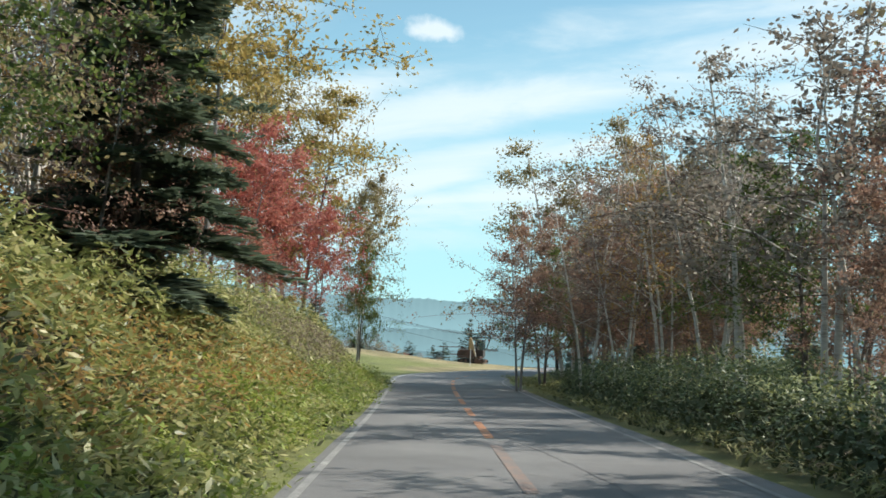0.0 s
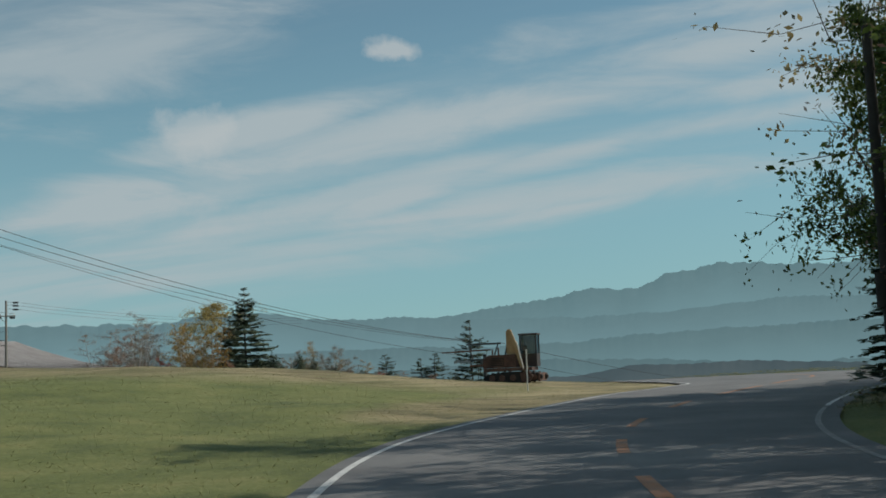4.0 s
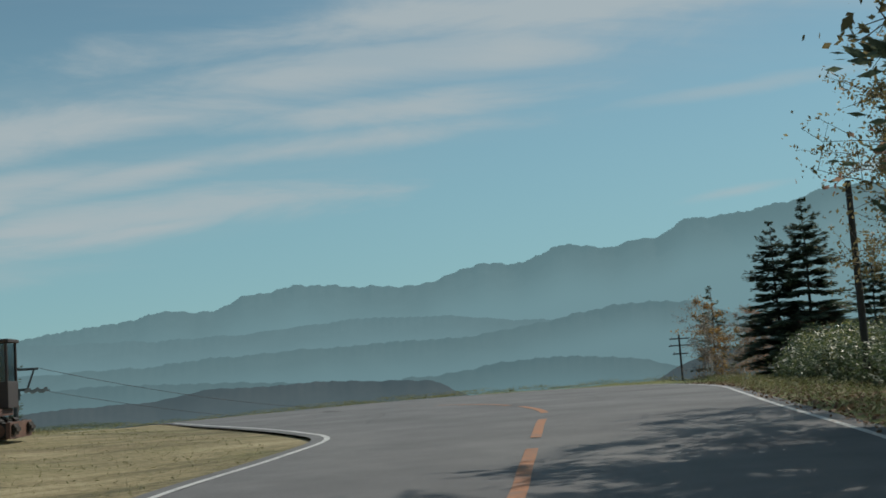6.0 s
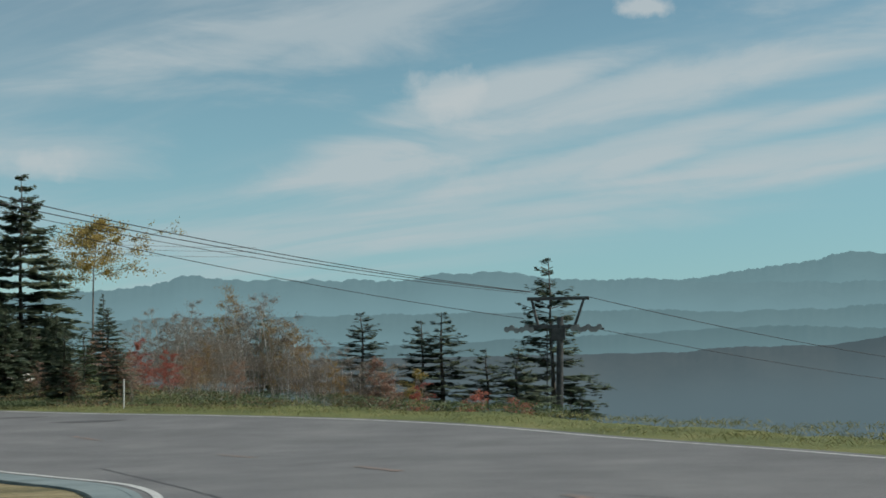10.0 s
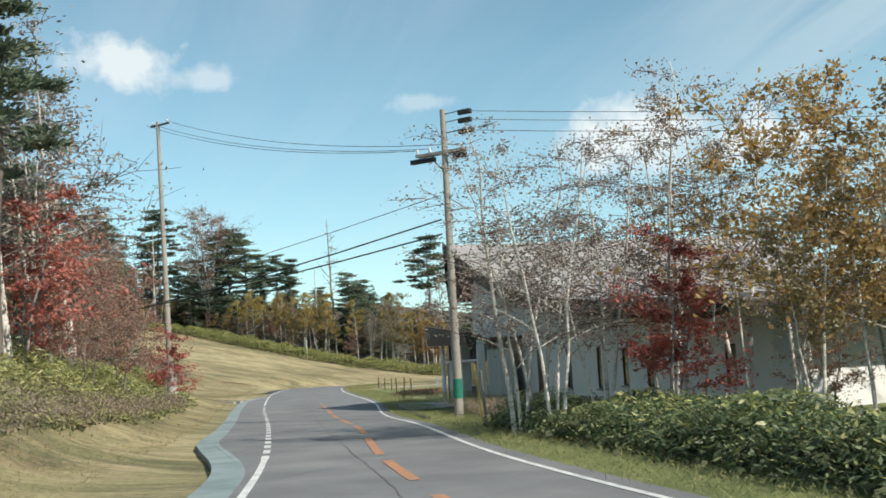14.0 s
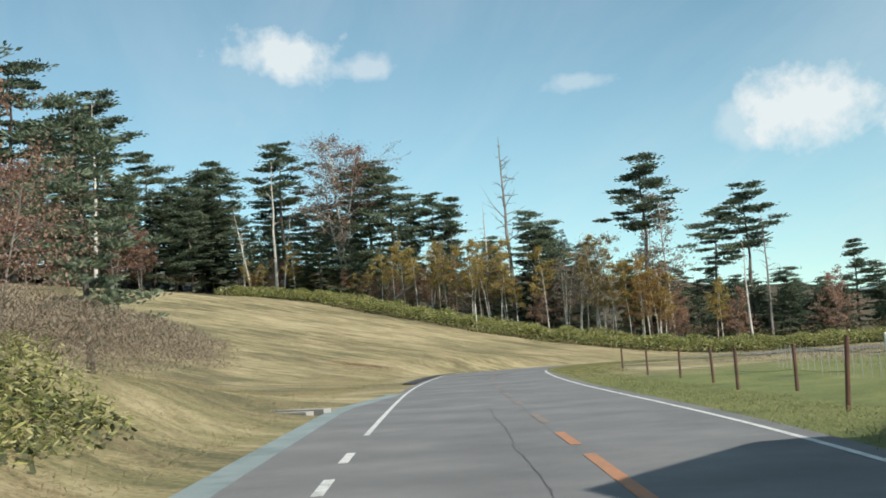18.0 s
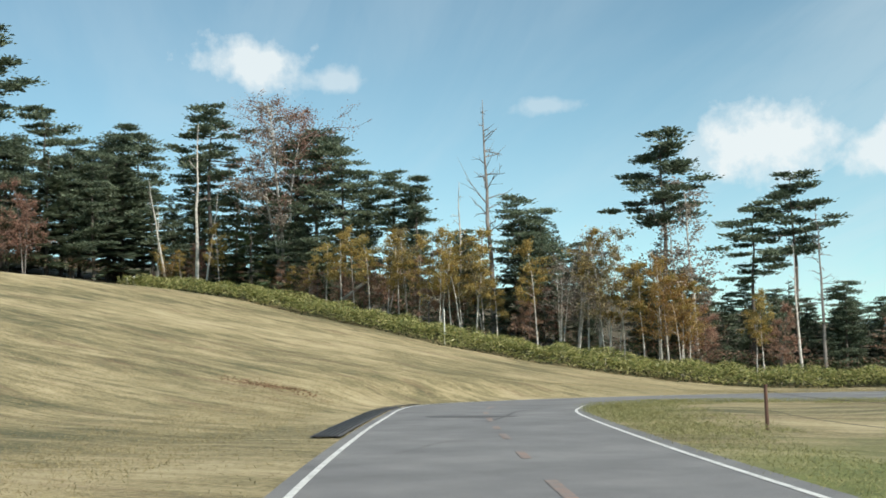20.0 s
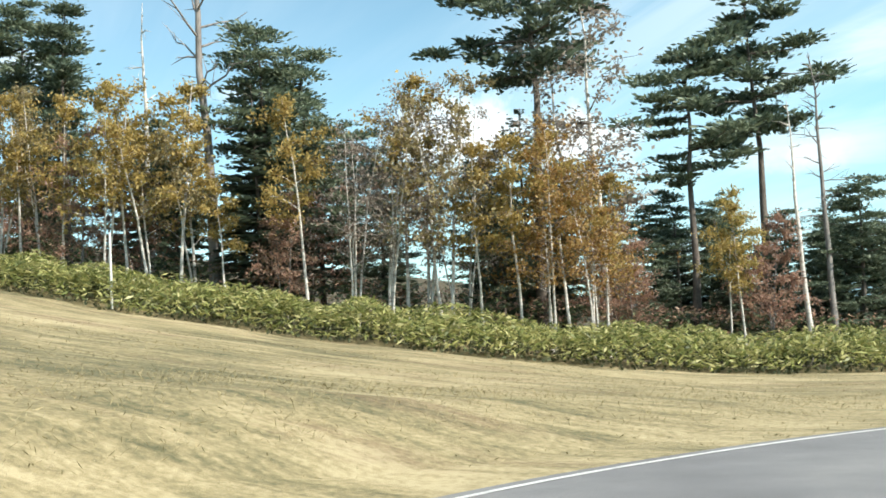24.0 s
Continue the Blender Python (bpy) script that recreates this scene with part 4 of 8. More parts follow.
def pine_meshes(seed, h, wide, low, limbs, needles, bark, plates=3, per=46):
    """A tall trunk, bare below, with level plates of needles on crooked limbs."""
    r = np.random.default_rng(seed)
    t = Tubes()
    k = np.linspace(0, 1, 8)
    sway = np.cumsum(r.normal(0, .012 * h, (8, 2)), 0) * k[:, None]
    t.add(np.column_stack([sway, k * h]), .014 * h * (1.05 - k) + .02, 7)
    at, al, ac = [], [], []
    for i in range(limbs):
        f = low + (1 - low) * (i + r.uniform(0, .9)) / limbs
        top = (f - low) / (1 - low)
        ln = wide * (1.0 - .55 * top ** 2) * r.uniform(.4, 1.15)
        if f > .93:
            ln *= .5
        a = i * 2.399 + r.normal(0, .6)
        out = np.array([np.cos(a), np.sin(a), 0])
        base = np.array([np.interp(f, k, sway[:, 0]), np.interp(f, k, sway[:, 1]), f * h])
        u = np.linspace(0, 1, 5)
        bend = r.uniform(-.1, .35)
        limb = base + out * (u * ln)[:, None] + np.array([0, 0, 1.0]) * ((bend * u * u - .06 * u) * ln)[:, None] + r.normal(0, .01 * h, (5, 3)) * u[:, None]
        t.add(limb, np.linspace(.0045, .0014, 5) * h, 4)
        for j in range(plates):
            q = limb[-1 - j] if j < 3 else limb[2]
            q = q + r.normal(0, .03 * h, 3) * (1, 1, .3)
            n = per
            rad = .045 * h * r.uniform(.6, 1.25)
            p = r.normal(size=(n, 3)) * (rad * .66, rad * .66, rad * .13)
            at.append(q + p)
            d = np.column_stack([p[:, :2] / rad + r.normal(0, .4, (n, 2)), r.uniform(.0, .7, n)])
            d /= np.linalg.norm(d, axis=1, keepdims=True)
            s = .0112 * h * r.uniform(.6, 1.4, (n, 1))
            al.append(d * s)
            x = np.cross(d, r.normal(size=(n, 3)))
            ac.append(x / (np.linalg.norm(x, axis=1, keepdims=True) + 1e-6) * s * .36)
    crown = leaves("crown", np.concatenate(at), np.concatenate(al), np.concatenate(ac), needles)
    return [("trunk", t.mesh("trunk", bark)), ("crown", crown)]


def broad_meshes(seed, h, wide, low, stems, limbs, leaf_n, leaf, colour, bark, twig, rise=.8, round_top=False):
    """A deciduous tree: one or more leaning stems, forked limbs, fine twigs and single leaves at their ends."""
    r = np.random.default_rng(seed)
    t, tw = Tubes(), Tubes()
    tips = []
    for sidx in range(stems):
        hs = h * (1 if sidx == 0 else r.uniform(.7, .97))
        a = r.uniform(0, 6.3)
        lean = (r.uniform(.0, .05) if stems == 1 else r.uniform(.06, .2)) * hs
        k = np.linspace(0, 1, 8)
        foot = np.array([np.cos(a), np.sin(a)]) * (.0 if stems == 1 else .02 * h)
        xy = foot + np.outer(k ** 1.3, [np.cos(a), np.sin(a)]) * lean + np.cumsum(r.normal(0, .012 * hs, (8, 2)), 0) * k[:, None]
        thick = .0072 * hs * (1 if stems < 3 else .75)
        t.add(np.column_stack([xy, k * hs * .97]), thick * (1.04 - k) ** .9 + .006, 7)
        for i in range(limbs):
            f = low + (1 - low) * (i + r.uniform(0, .9)) / limbs
            top = (f - low) / (1 - low)
            prof = (np.sin(np.pi * (.25 + .72 * top)) if round_top else 1.02 - .72 * top)
            ln = wide * prof * r.uniform(.55, 1.15)
            b = i * 2.399 + r.normal(0, .5)
            base = np.array([np.interp(f, k, xy[:, 0]), np.interp(f, k, xy[:, 1]), f * hs * .97])
            d = np.array([np.cos(b), np.sin(b), rise * r.uniform(.5, 1.3)])
            u = np.linspace(0, 1, 5)
            limb = base + d * (u * ln)[:, None] + r.normal(0, .035 * ln, (5, 3)) * u[:, None]
            limb[:, 2] -= .25 * ln * u * u
            t.add(limb, np.linspace(.38, .08, 5) * thick * (1.1 - .5 * f), 4)
            for j in range(4):
                st = limb[1 + j % 4]
                d2 = d * .6 + r.normal(0, .75, 3)
                d2[2] = abs(d2[2]) * .5
                l2 = ln * r.uniform(.3, .6)
                u2 = np.linspace(0, 1, 4)
                br = st + d2 * (u2 * l2)[:, None] + r.normal(0, .05 * l2, (4, 3)) * u2[:, None]
                br[:, 2] -= .2 * l2 * u2 * u2
                tw.add(br, np.linspace(.0016, .0006, 4) * h, 3)
                for m_ in range(3):
                    d3 = d2 * .5 + r.normal(0, .7, 3)
                    e = br[1 + m_] + np.outer(np.linspace(0, 1, 2), d3 * l2 * .45)
                    tw.add(e, np.linspace(.0009, .0004, 2) * h, 3)
                    tips.append(e)
                tips.append(br)
    out = [("trunk", t.mesh("trunk", bark)), ("spray", tw.mesh("spray", twig))]
    if leaf_n:
        pts = np.concatenate(tips)
        c = pts[r.integers(0, len(pts), leaf_n)] + r.normal(0, 1, (leaf_n, 3)) * r.uniform(.004, .026, (leaf_n, 1)) * h
        out.append(("crown", leaf_cloud("crown", c, leaf * h, colour)))
    return out


def dead_meshes(seed, h, limbs, bark, low=.45, wide=.12):
    r = np.random.default_rng(seed)
    t = Tubes()
    k = np.linspace(0, 1, 9)
    sway = np.cumsum(r.normal(0, .008 * h, (9, 2)), 0) * k[:, None]
    t.add(np.column_stack([sway, k * h]), .012 * h * (1.05 - k) ** .8, 7)
    for i in range(limbs):
        f = low + (.97 - low) * (i + r.uniform(0, .9)) / limbs
        a = r.uniform(0, 6.3)
        ln = wide * h * (1.25 - f) * r.uniform(.4, 1.6)
        base = np.array([np.interp(f, k, sway[:, 0]), np.interp(f, k, sway[:, 1]), f * h])
        d = np.array([np.cos(a), np.sin(a), r.uniform(-.1, .9)])
        u = np.linspace(0, 1, 5)
        limb = base + d * (u * ln)[:, None] + r.normal(0, .05 * ln, (5, 3)) * u[:, None]
        t.add(limb, np.linspace(.003, .0008, 5) * h, 4)
        for j in range(3):
            d2 = d + r.normal(0, .7, 3)
            t.add(limb[1 + j] + np.outer(np.linspace(0, 1, 3), d2 * ln * .35), np.linspace(.0013, .0004, 3) * h, 3)
    return [("trunk", t.mesh("trunk", bark))]


def kind(name, label, category, made, nominal):
    KINDS[name] = (label, category, made, nominal)


kind("fir", "dark green fir with layered drooping boughs", "fir tree", [fir_meshes(10 + i, 10, 2.8 + .3 * i, 16 + i, 8, 38, M["fir"], M["bark_dark"]) for i in range(3)], 10)
kind("big_fir", "tall dark green fir with layered boughs beside the road", "fir tree", [fir_meshes(20 + i, 12, 4.5, 18, 9, 80, M["fir"], M["bark_dark"], .05, .85) for i in range(2)], 12)
kind("bank_fir", "old dark fir with uneven drooping boughs over the bank", "fir tree", [fir_meshes(36, 12, 4.0, 15, 8, 240, M["fir"], M["bark_dark"], .08, .5)], 12)
kind("young_fir", "young green fir with boughs down to the ground", "fir tree", [fir_meshes(30 + i, 6, 1.9, 12, 7, 34, M["young_fir"], M["bark_dark"], .03) for i in range(2)], 6)
kind("pine", "tall pine with bare trunk and level plates of needles", "pine tree", [pine_meshes(40 + i, 20, 4.0, .42 + .1 * i, 15, M["pine"], M["bark_dark"], 3, 170) for i in range(3)], 20)
kind("dense_pine", "dark dense pine with heavy needled limbs", "pine tree", [pine_meshes(50 + i, 16, 3.6, .2, 34, M["pine"], M["bark_dark"], 4, 85) for i in range(2)], 16)
kind("gold_birch", "slender birch with thin golden autumn leaves", "birch tree", [broad_meshes(60 + i, 8, 1.5, .42, 1 + i % 2, 11, 3000, .0084, M["gold"], M["bark_birch"], M["twig"]) for i in range(3)], 8)
kind("olive_birch", "birch with brownish olive leaves and a pale trunk", "birch tree", [broad_meshes(70 + i, 9, 2.0, .35, 2, 11, 4000, .008, M["olive"], M["bark_birch"], M["twig"]) for i in range(2)], 9)
kind("pale_birch", "nearly bare pale birch with a few dry leaves", "birch tree", [broad_meshes(80 + i, 9, 1.9, .3, 2 + i, 10, 2900, .0062, M["pale"], M["bark_birch"], M["twig"]) for i in range(3)], 9)
kind("orange_birch", "birch with several pale stems and orange leaves", "birch tree", [broad_meshes(90 + i, 9, 2.1, .27, 3, 12, 5200, .0074, M["orange"], M["bark_birch"], M["twig"]) for i in range(2)], 9)
kind("round_birch", "tall bare-stemmed birch with a rounded golden crown", "birch tree", [broad_meshes(96, 12, 3.0, .62, 1, 18, 9000, .0066, M["gold"], M["bark_grey"], M["twig"], .55, True)], 12)
kind("red_maple", "maple with bright red autumn leaves", "maple tree", [broad_meshes(100 + i, 6, 1.9, .22, 2, 11, 5600, .0102, M["red"], M["bark_grey"], M["twig_red"]) for i in range(2)], 6)
kind("rust_tree", "leafy tree turned rust brown for autumn", "tree", [broad_meshes(110 + i, 9, 2.5, .22, 2, 13, 5600, .0092, M["rust"], M["bark_grey"], M["twig_red"]) for i in range(3)], 9)
kind("bare_tree", "bare tree with reddish brown twigs", "tree", [broad_meshes(120 + i, 9, 2.3, .25, 2, 15, 4500, .0056, M["rust"], M["bark_grey"], M["twig_red"]) for i in range(2)], 9)
kind("green_tree", "leafy tree with dark green leaves", "tree", [broad_meshes(130 + i, 9, 2.6, .25, 2, 13, 7000, .0094, M["green"], M["bark_dark"], M["twig"]) for i in range(2)], 9)
kind("green_fine", "leafy tree with small dark green leaves", "tree", [broad_meshes(160 + i, 9, 2.7, .22, 2, 14, 13000, .0062, M["green"], M["bark_dark"], M["twig"]) for i in range(2)], 9)
kind("rust_fine", "leafy tree turned rust brown beside the road", "tree", [broad_meshes(170 + i, 9, 2.6, .18, 2, 14, 8600, .0058, M["rust"], M["bark_grey"], M["twig_red"]) for i in range(3)], 9)
kind("red_fine", "maple with glowing red autumn leaves by the road", "maple tree", [broad_meshes(180 + i, 6, 2.0, .34, 2, 12, 9000, .0072, M["red"], M["bark_grey"], M["twig_red"]) for i in range(2)], 6)
kind("olive_fine", "birch with olive gold leaves and pale stems", "birch tree", [broad_meshes(190 + i, 9, 2.2, .3, 2, 12, 8500, .0058, M["olive"], M["bark_birch"], M["twig"]) for i in range(2)], 9)
kind("gold_fine", "birch with dense golden leaves beside the road", "birch tree", [broad_meshes(195 + i, 9, 2.3, .25, 2, 12, 9000, .0058, M["gold"], M["bark_birch"], M["twig"]) for i in range(2)], 9)
kind("full_gold", "tall tree with a rounded crown of golden leaves", "birch tree", [broad_meshes(300, 12, 3.0, .3, 2, 18, 17000, .0056, M["gold"], M["bark_grey"], M["twig"], .6, True)], 12)
kind("full_olive", "tall tree with a rounded crown of olive and pale leaves", "birch tree", [broad_meshes(304 + i, 12, 3.0, .28, 2, 18, 13000, .0056, M["olive"], M["bark_birch"], M["twig"], .6, True) for i in range(2)], 12)
kind("open_birch", "slender many-stemmed birch with thin brownish leaves by the lodge", "birch tree", [broad_meshes(200 + i, 9, 1.9, .30, 3, 13, 7500, .0044, M[("pale", "orange", "pale")[i]], M["bark_birch"], M["twig"]) for i in range(3)], 9)
kind("lodge_birch", "slender white-stemmed birch with thin pinkish leaves", "birch tree", [broad_meshes(220 + i, 9, 2.0, .28, 3, 11, 4600, .0042, M[("pale", "orange", "pale")[i]], M["bark_birch"], M["twig_red"]) for i in range(3)], 9)
kind("crown_birch", "old birch with white limbs and a broad thin rusty crown", "birch tree", [broad_meshes(310, 20, 4.6, .45, 2, 20, 9000, .0042, M["rust"], M["bark_birch"], M["twig_red"], .75, True)], 20)
kind("dead_tree", "tall dead tree, bleached grey, with bare snags", "dead tree", [dead_meshes(140 + i, 20, 26, M["bark_grey"]) for i in range(2)], 20)
kind("dead_trunk", "bleached white dead trunk with broken limbs", "dead tree", [dead_meshes(150 + i, 14, 9, M["bark_birch"], .5, .08) for i in range(2)], 14)


def plant(kind_name, x, y, h, wide=1.0, lean=0.0, lean_to=0.0, group="", lift=0.0):
    """Plants a tree of that kind and height."""
    label, category, made, nominal = KINDS[kind_name]
    meshes = made[int(rng.integers(len(made)))]
    s = h / nominal
    ob = thing(category.replace(" ", "_"), x, y, gz(x, y) - .05 + lift, 0, label, category, group)
    ob.matrix_world = pose(x, y, gz(x, y) - .05 + lift) @ pose(0, 0, 0, 0, 0, lean_to) @ pose(0, 0, 0, 0, lean, 0) @ pose(0, 0, 0, 0, 0, rng.uniform(0, 360)) @ Matrix.Diagonal((s * wide, s * wide, s, 1))
    for name, me in meshes:
        piece = part(name, me, None, ob)
        if name != "trunk":
            tagged(piece, kind="stuff")
    return ob


def stuff(name, geometry, label, category):
    return tagged(new(name, geometry), label, category, kind="stuff")


# ---- low growth ----
def blades(name, xy, height, length, width, material, droop=.5, upright=.4, base=0.0):
    """Blades and long leaves over a stretch of ground."""
    n = len(xy)
    z = ground_z(xy[:, 0], xy[:, 1])
    h = np.broadcast_to(height, (n,)) * rng.uniform(.25, 1, n) ** .55
    c = np.column_stack([xy, z + base + h])
    a = rng.uniform(0, 2 * np.pi, n)
    d = np.column_stack([np.cos(a), np.sin(a), rng.normal(upright - droop, .45, n)])
    d /= np.linalg.norm(d, axis=1, keepdims=True)
    x = np.cross(d, aims(n, 2.2))
    x /= np.linalg.norm(x, axis=1, keepdims=True) + 1e-6
    s = rng.uniform(.6, 1.4, (n, 1))
    return leaves(name, c, d * length / 2 * s, x * width / 2 * s, material)


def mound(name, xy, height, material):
    """A dark knotted mass of stems under the leaves, as small tilted slabs with the inner shade put into their colour.
    """
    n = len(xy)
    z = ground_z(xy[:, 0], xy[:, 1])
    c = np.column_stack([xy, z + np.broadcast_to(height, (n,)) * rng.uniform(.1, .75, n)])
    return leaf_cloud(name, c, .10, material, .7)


def strip(line, lo, hi, n):
    """Scattered places between two distances on the right of a line."""
    s = resample(np.array(line, float), .5)
    i = rng.integers(0, len(s) - 1, n)
    t = np.gradient(s, axis=0)[i]
    t /= np.linalg.norm(t, axis=1, keepdims=True) + 1e-9
    o = rng.uniform(lo, hi, n)
    return s[i] + np.stack([t[:, 1], -t[:, 0]], 1) * o[:, None] + rng.normal(0, .2, (n, 2)), (o - lo) / (hi - lo)


def hedge(name, line, lo, hi, height, n, label, leaf=(.2, .05), material="sasa", core="under", category="hedge"):
    """A thicket along a line, highest in the middle of its width, uneven along its length."""
    xy, k = strip(line, lo, hi, n)
    wob = .78 + .22 * np.sin(xy[:, 0] * .9 + 1.7 * np.sin(xy[:, 1] * .6)) * np.cos(xy[:, 1] * .8)
    prof = np.minimum(1, np.minimum(k, 1 - k) * 4.5 + .3) * wob
    stuff(name, blades(name, xy, height * prof, leaf[0], leaf[1], M[material]), label, category)
    # dark slabs fill the hedge; its inner shade is painted on them
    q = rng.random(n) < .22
    stuff(name + "_stems", mound(name + "_stems", xy[q], height * prof[q] * .7, M[core]), "dark stem slabs painted as the shade inside the thicket", "undergrowth")


# ---- the lodge ----
PROFILE = [(-15.4, 6.25), (-12, 7.55), (-8.8, 8.75), (-5, 7.45), (-1.1, 6.35), (2.2, 5.45), (5.6, 4.8), (11.5, 4.05), (16.8, 3.65), (21, 3.4), (26.2, 3.15)]


def roof_at(x):
    return float(np.interp(x, [p[0] for p in PROFILE], [p[1] for p in PROFILE]))


def front_at(x):
    return float(np.interp(x, [-15.4, -8.8, 26.2], [-1.1, -2.7, -2.2]))


def sheet(x_list, lift, thick, back, inset=0.0):
    """The roof's skin over the profile, with real thickness."""
    bm = bmesh.new()
    rows = []
    for x in x_list:
        z = roof_at(x) + lift
        rows.append([bm.verts.new((x, front_at(x) + inset, z)), bm.verts.new((x, back, z)), bm.verts.new((x, back, z - thick)), bm.verts.new((x, front_at(x) + inset, z - thick))])
    for a, b in zip(rows[:-1], rows[1:]):
        for i in range(4):
            bm.faces.new((a[i], b[i], b[(i + 1) % 4], a[(i + 1) % 4]))
    bm.faces.new(rows[0])
    bm.faces.new(rows[-1][::-1])
    return bm


def opening_parts(house, x, w, z0, z1, kind_):
    """A narrow window or door set back in the wall."""
    win = part("window" if kind_ == "window" else "door", *frame_of(w, z1 - z0, kind_), house, "narrow dark window" if kind_ == "window" else "brown wooden door")
    win.location = (x, .06, z0)
    if kind_ == "window":
        bm = bmesh.new()
        boxes(bm, -w / 2 + .05, -.01, .05, w / 2 - .05, .01, z1 - z0 - .05)
        part("pane", bm, M["glass"], win)
        bm = bmesh.new()
        boxes(bm, -w / 2 - .06, -.16, -.07, w / 2 + .06, .06, 0)
        part("sill", bm, M["concrete"], win, bevel=.01)
    else:
        bm = bmesh.new()
        bmesh.ops.create_uvsphere(bm, u_segments=8, v_segments=6, radius=.045)
        k = part("door_knob", bm, M["steel"], win)
        k.location = (w / 2 - .12, -.06, 1.0)


def frame_of(w, h, kind_):
    bm = bmesh.new()
    if kind_ == "window":
        for b in ((-w / 2, -.05, 0, w / 2, .05, .06), (-w / 2, -.05, h - .06, w / 2, .05, h), (-w / 2, -.05, .06, -w / 2 + .06, .05, h - .06), (w / 2 - .06, -.05, .06, w / 2, .05, h - .06), (-w / 2 + .06, -.03, h * .55, w / 2 - .06, .03, h * .55 + .04)):
            boxes(bm, *b)
    else:
        for i in range(5):
            a = -w / 2 + i * w / 5
            boxes(bm, a + .006, -.03, 0, a + w / 5 - .006, .03, h)
    return bm, M["soffit"] if kind_ == "window" else M["door_wood"]


def make_lodge():
    house = thing("lodge", -58.1, 218.3, 0, -21.7, "white plastered lodge with a sweeping brown gable roof", "house")
    xs = np.linspace(-15.4, 26.2, 44)
    part("roof", sheet(xs, 0, .09, 17.5), M["roof"], house, "weathered reddish brown sheet roof")
    part("soffit", sheet(xs, -.095, .16, 17.3, .06), M["soffit"], house, "dark brown boarded soffit")
    holes = [(0.0, .95, .15, 2.35, "door"), (4.7, .8, .4, 2.25, "window"), (8.9, .55, .4, 2.2, "window"), (12.0, .62, .55, 2.05, "window"), (14.6, .7, .5, 2.0, "window"), (21.5, .8, .6, 1.9, "window"), (-10.0, 1.6, -.2, 2.1, "door")]
    cuts = sorted({-14.0, 24.4, *[h[0] - h[1] / 2 for h in holes], *[h[0] + h[1] / 2 for h in holes], -8.8, -4, 2.2, 7, 17, 19})
    for a, b in zip(cuts[:-1], cuts[1:]):
        bm = bmesh.new()
        hole = [h for h in holes if h[0] - h[1] / 2 <= a + .01 and b - .01 <= h[0] + h[1] / 2]
        ta, tb = roof_at(a) - .26, roof_at(b) - .26
        m = Matrix.Translation((0, .14, 0))
        if hole:
            prism(bm, [(a, -1.2), (b, -1.2), (b, hole[0][2]), (a, hole[0][2])], .28, m)
            part("wall_section", bm, M["wall"], house)
            bm = bmesh.new()
            prism(bm, [(a, hole[0][3]), (b, hole[0][3]), (b, tb), (a, ta)], .28, m)
        else:
            prism(bm, [(a, -1.2), (b, -1.2), (b, tb), (a, ta)], .28, m)
        part("wall_section", bm, M["wall"], house)
    for x, nm in ((-13.86, "side_wall"), (24.26, "side_wall")):
        bm = bmesh.new()
        boxes(bm, x - .14, .282, -1.2, x + .14, 16.7, roof_at(x) - .27)
        part(nm, bm, M["wall"], house)
    bm = bmesh.new()
    for a, b in zip(np.linspace(-14, 24.4, 11)[:-1], np.linspace(-14, 24.4, 11)[1:]):
        prism(bm, [(a, -1.2), (b, -1.2), (b, roof_at(b) - .27), (a, roof_at(a) - .27)], .28, Matrix.Translation((0, 16.85, 0)))
    part("back_wall", bm, M["wall"], house)
    for h in holes:
        opening_parts(house, *h)
    # bargeboards along both rakes
    for lo, hi, label in ((-15.4, -8.8, "short brown bargeboard"), (-8.8, 26.2, "long curved brown bargeboard")):
        bm = bmesh.new()
        rows = []
        for x in np.linspace(lo, hi, 22):
            z, y = roof_at(x) + .1, front_at(x)
            d = .62 if x < 12 else .5
            rows.append([bm.verts.new(p) for p in ((x, y - .08, z), (x, y, z), (x, y, z - d), (x, y - .08, z - d))])
        for a, b in zip(rows[:-1], rows[1:]):
            for i in range(4):
                bm.faces.new((a[i], b[i], b[(i + 1) % 4], a[(i + 1) % 4]))
        bm.faces.new(rows[0])
        bm.faces.new(rows[-1][::-1])
        part("bargeboard", bm, M["soffit"], house, label)
    # eave board on the short side and standing seams over the sheet
    bm = bmesh.new()
    boxes(bm, -15.5, -1.1, 5.75, -15.4, 17.5, 6.3)
    part("eave_board", bm, M["soffit"], house)
    seam = None
    for y in np.arange(-1.6, 17.4, .92):
        if seam is None:
            bm = bmesh.new()
            rows = []
            for x in np.linspace(-15.2, 26, 30):
                z = roof_at(x)
                rows.append([bm.verts.new(p) for p in ((x, -.025, z), (x, -.018, z + .045), (x, .018, z + .045), (x, .025, z))])
            for a, b in zip(rows[:-1], rows[1:]):
                for i in range(3):
                    bm.faces.new((a[i], b[i], b[i + 1], a[i + 1]))
            ob = part("roof_seam", bm, M["roof"], house)
            seam = ob.data
        else:
            ob = part("roof_seam", seam, None, house)
        ob.location = (0, y if y > -1.0 else y + .7, 0)
    # rafters' ends under the long rake
    for x in (1.5, 6.5, 11.5, 16.5, 21.5):
        bm = bmesh.new()
        boxes(bm, x - .12, front_at(x) + .05, roof_at(x) - .62, x + .12, .0, roof_at(x) - .26)
        part("purlin", bm, M["soffit"], house, bevel=.02)
    return house


M["door_wood"] = surface("door_wood", [(.09, .05, .035), (.17, .095, .06), (.22, .13, .085)], 1.5, .7, .3, 14, stretch=(5, 5, .6))
make_lodge()


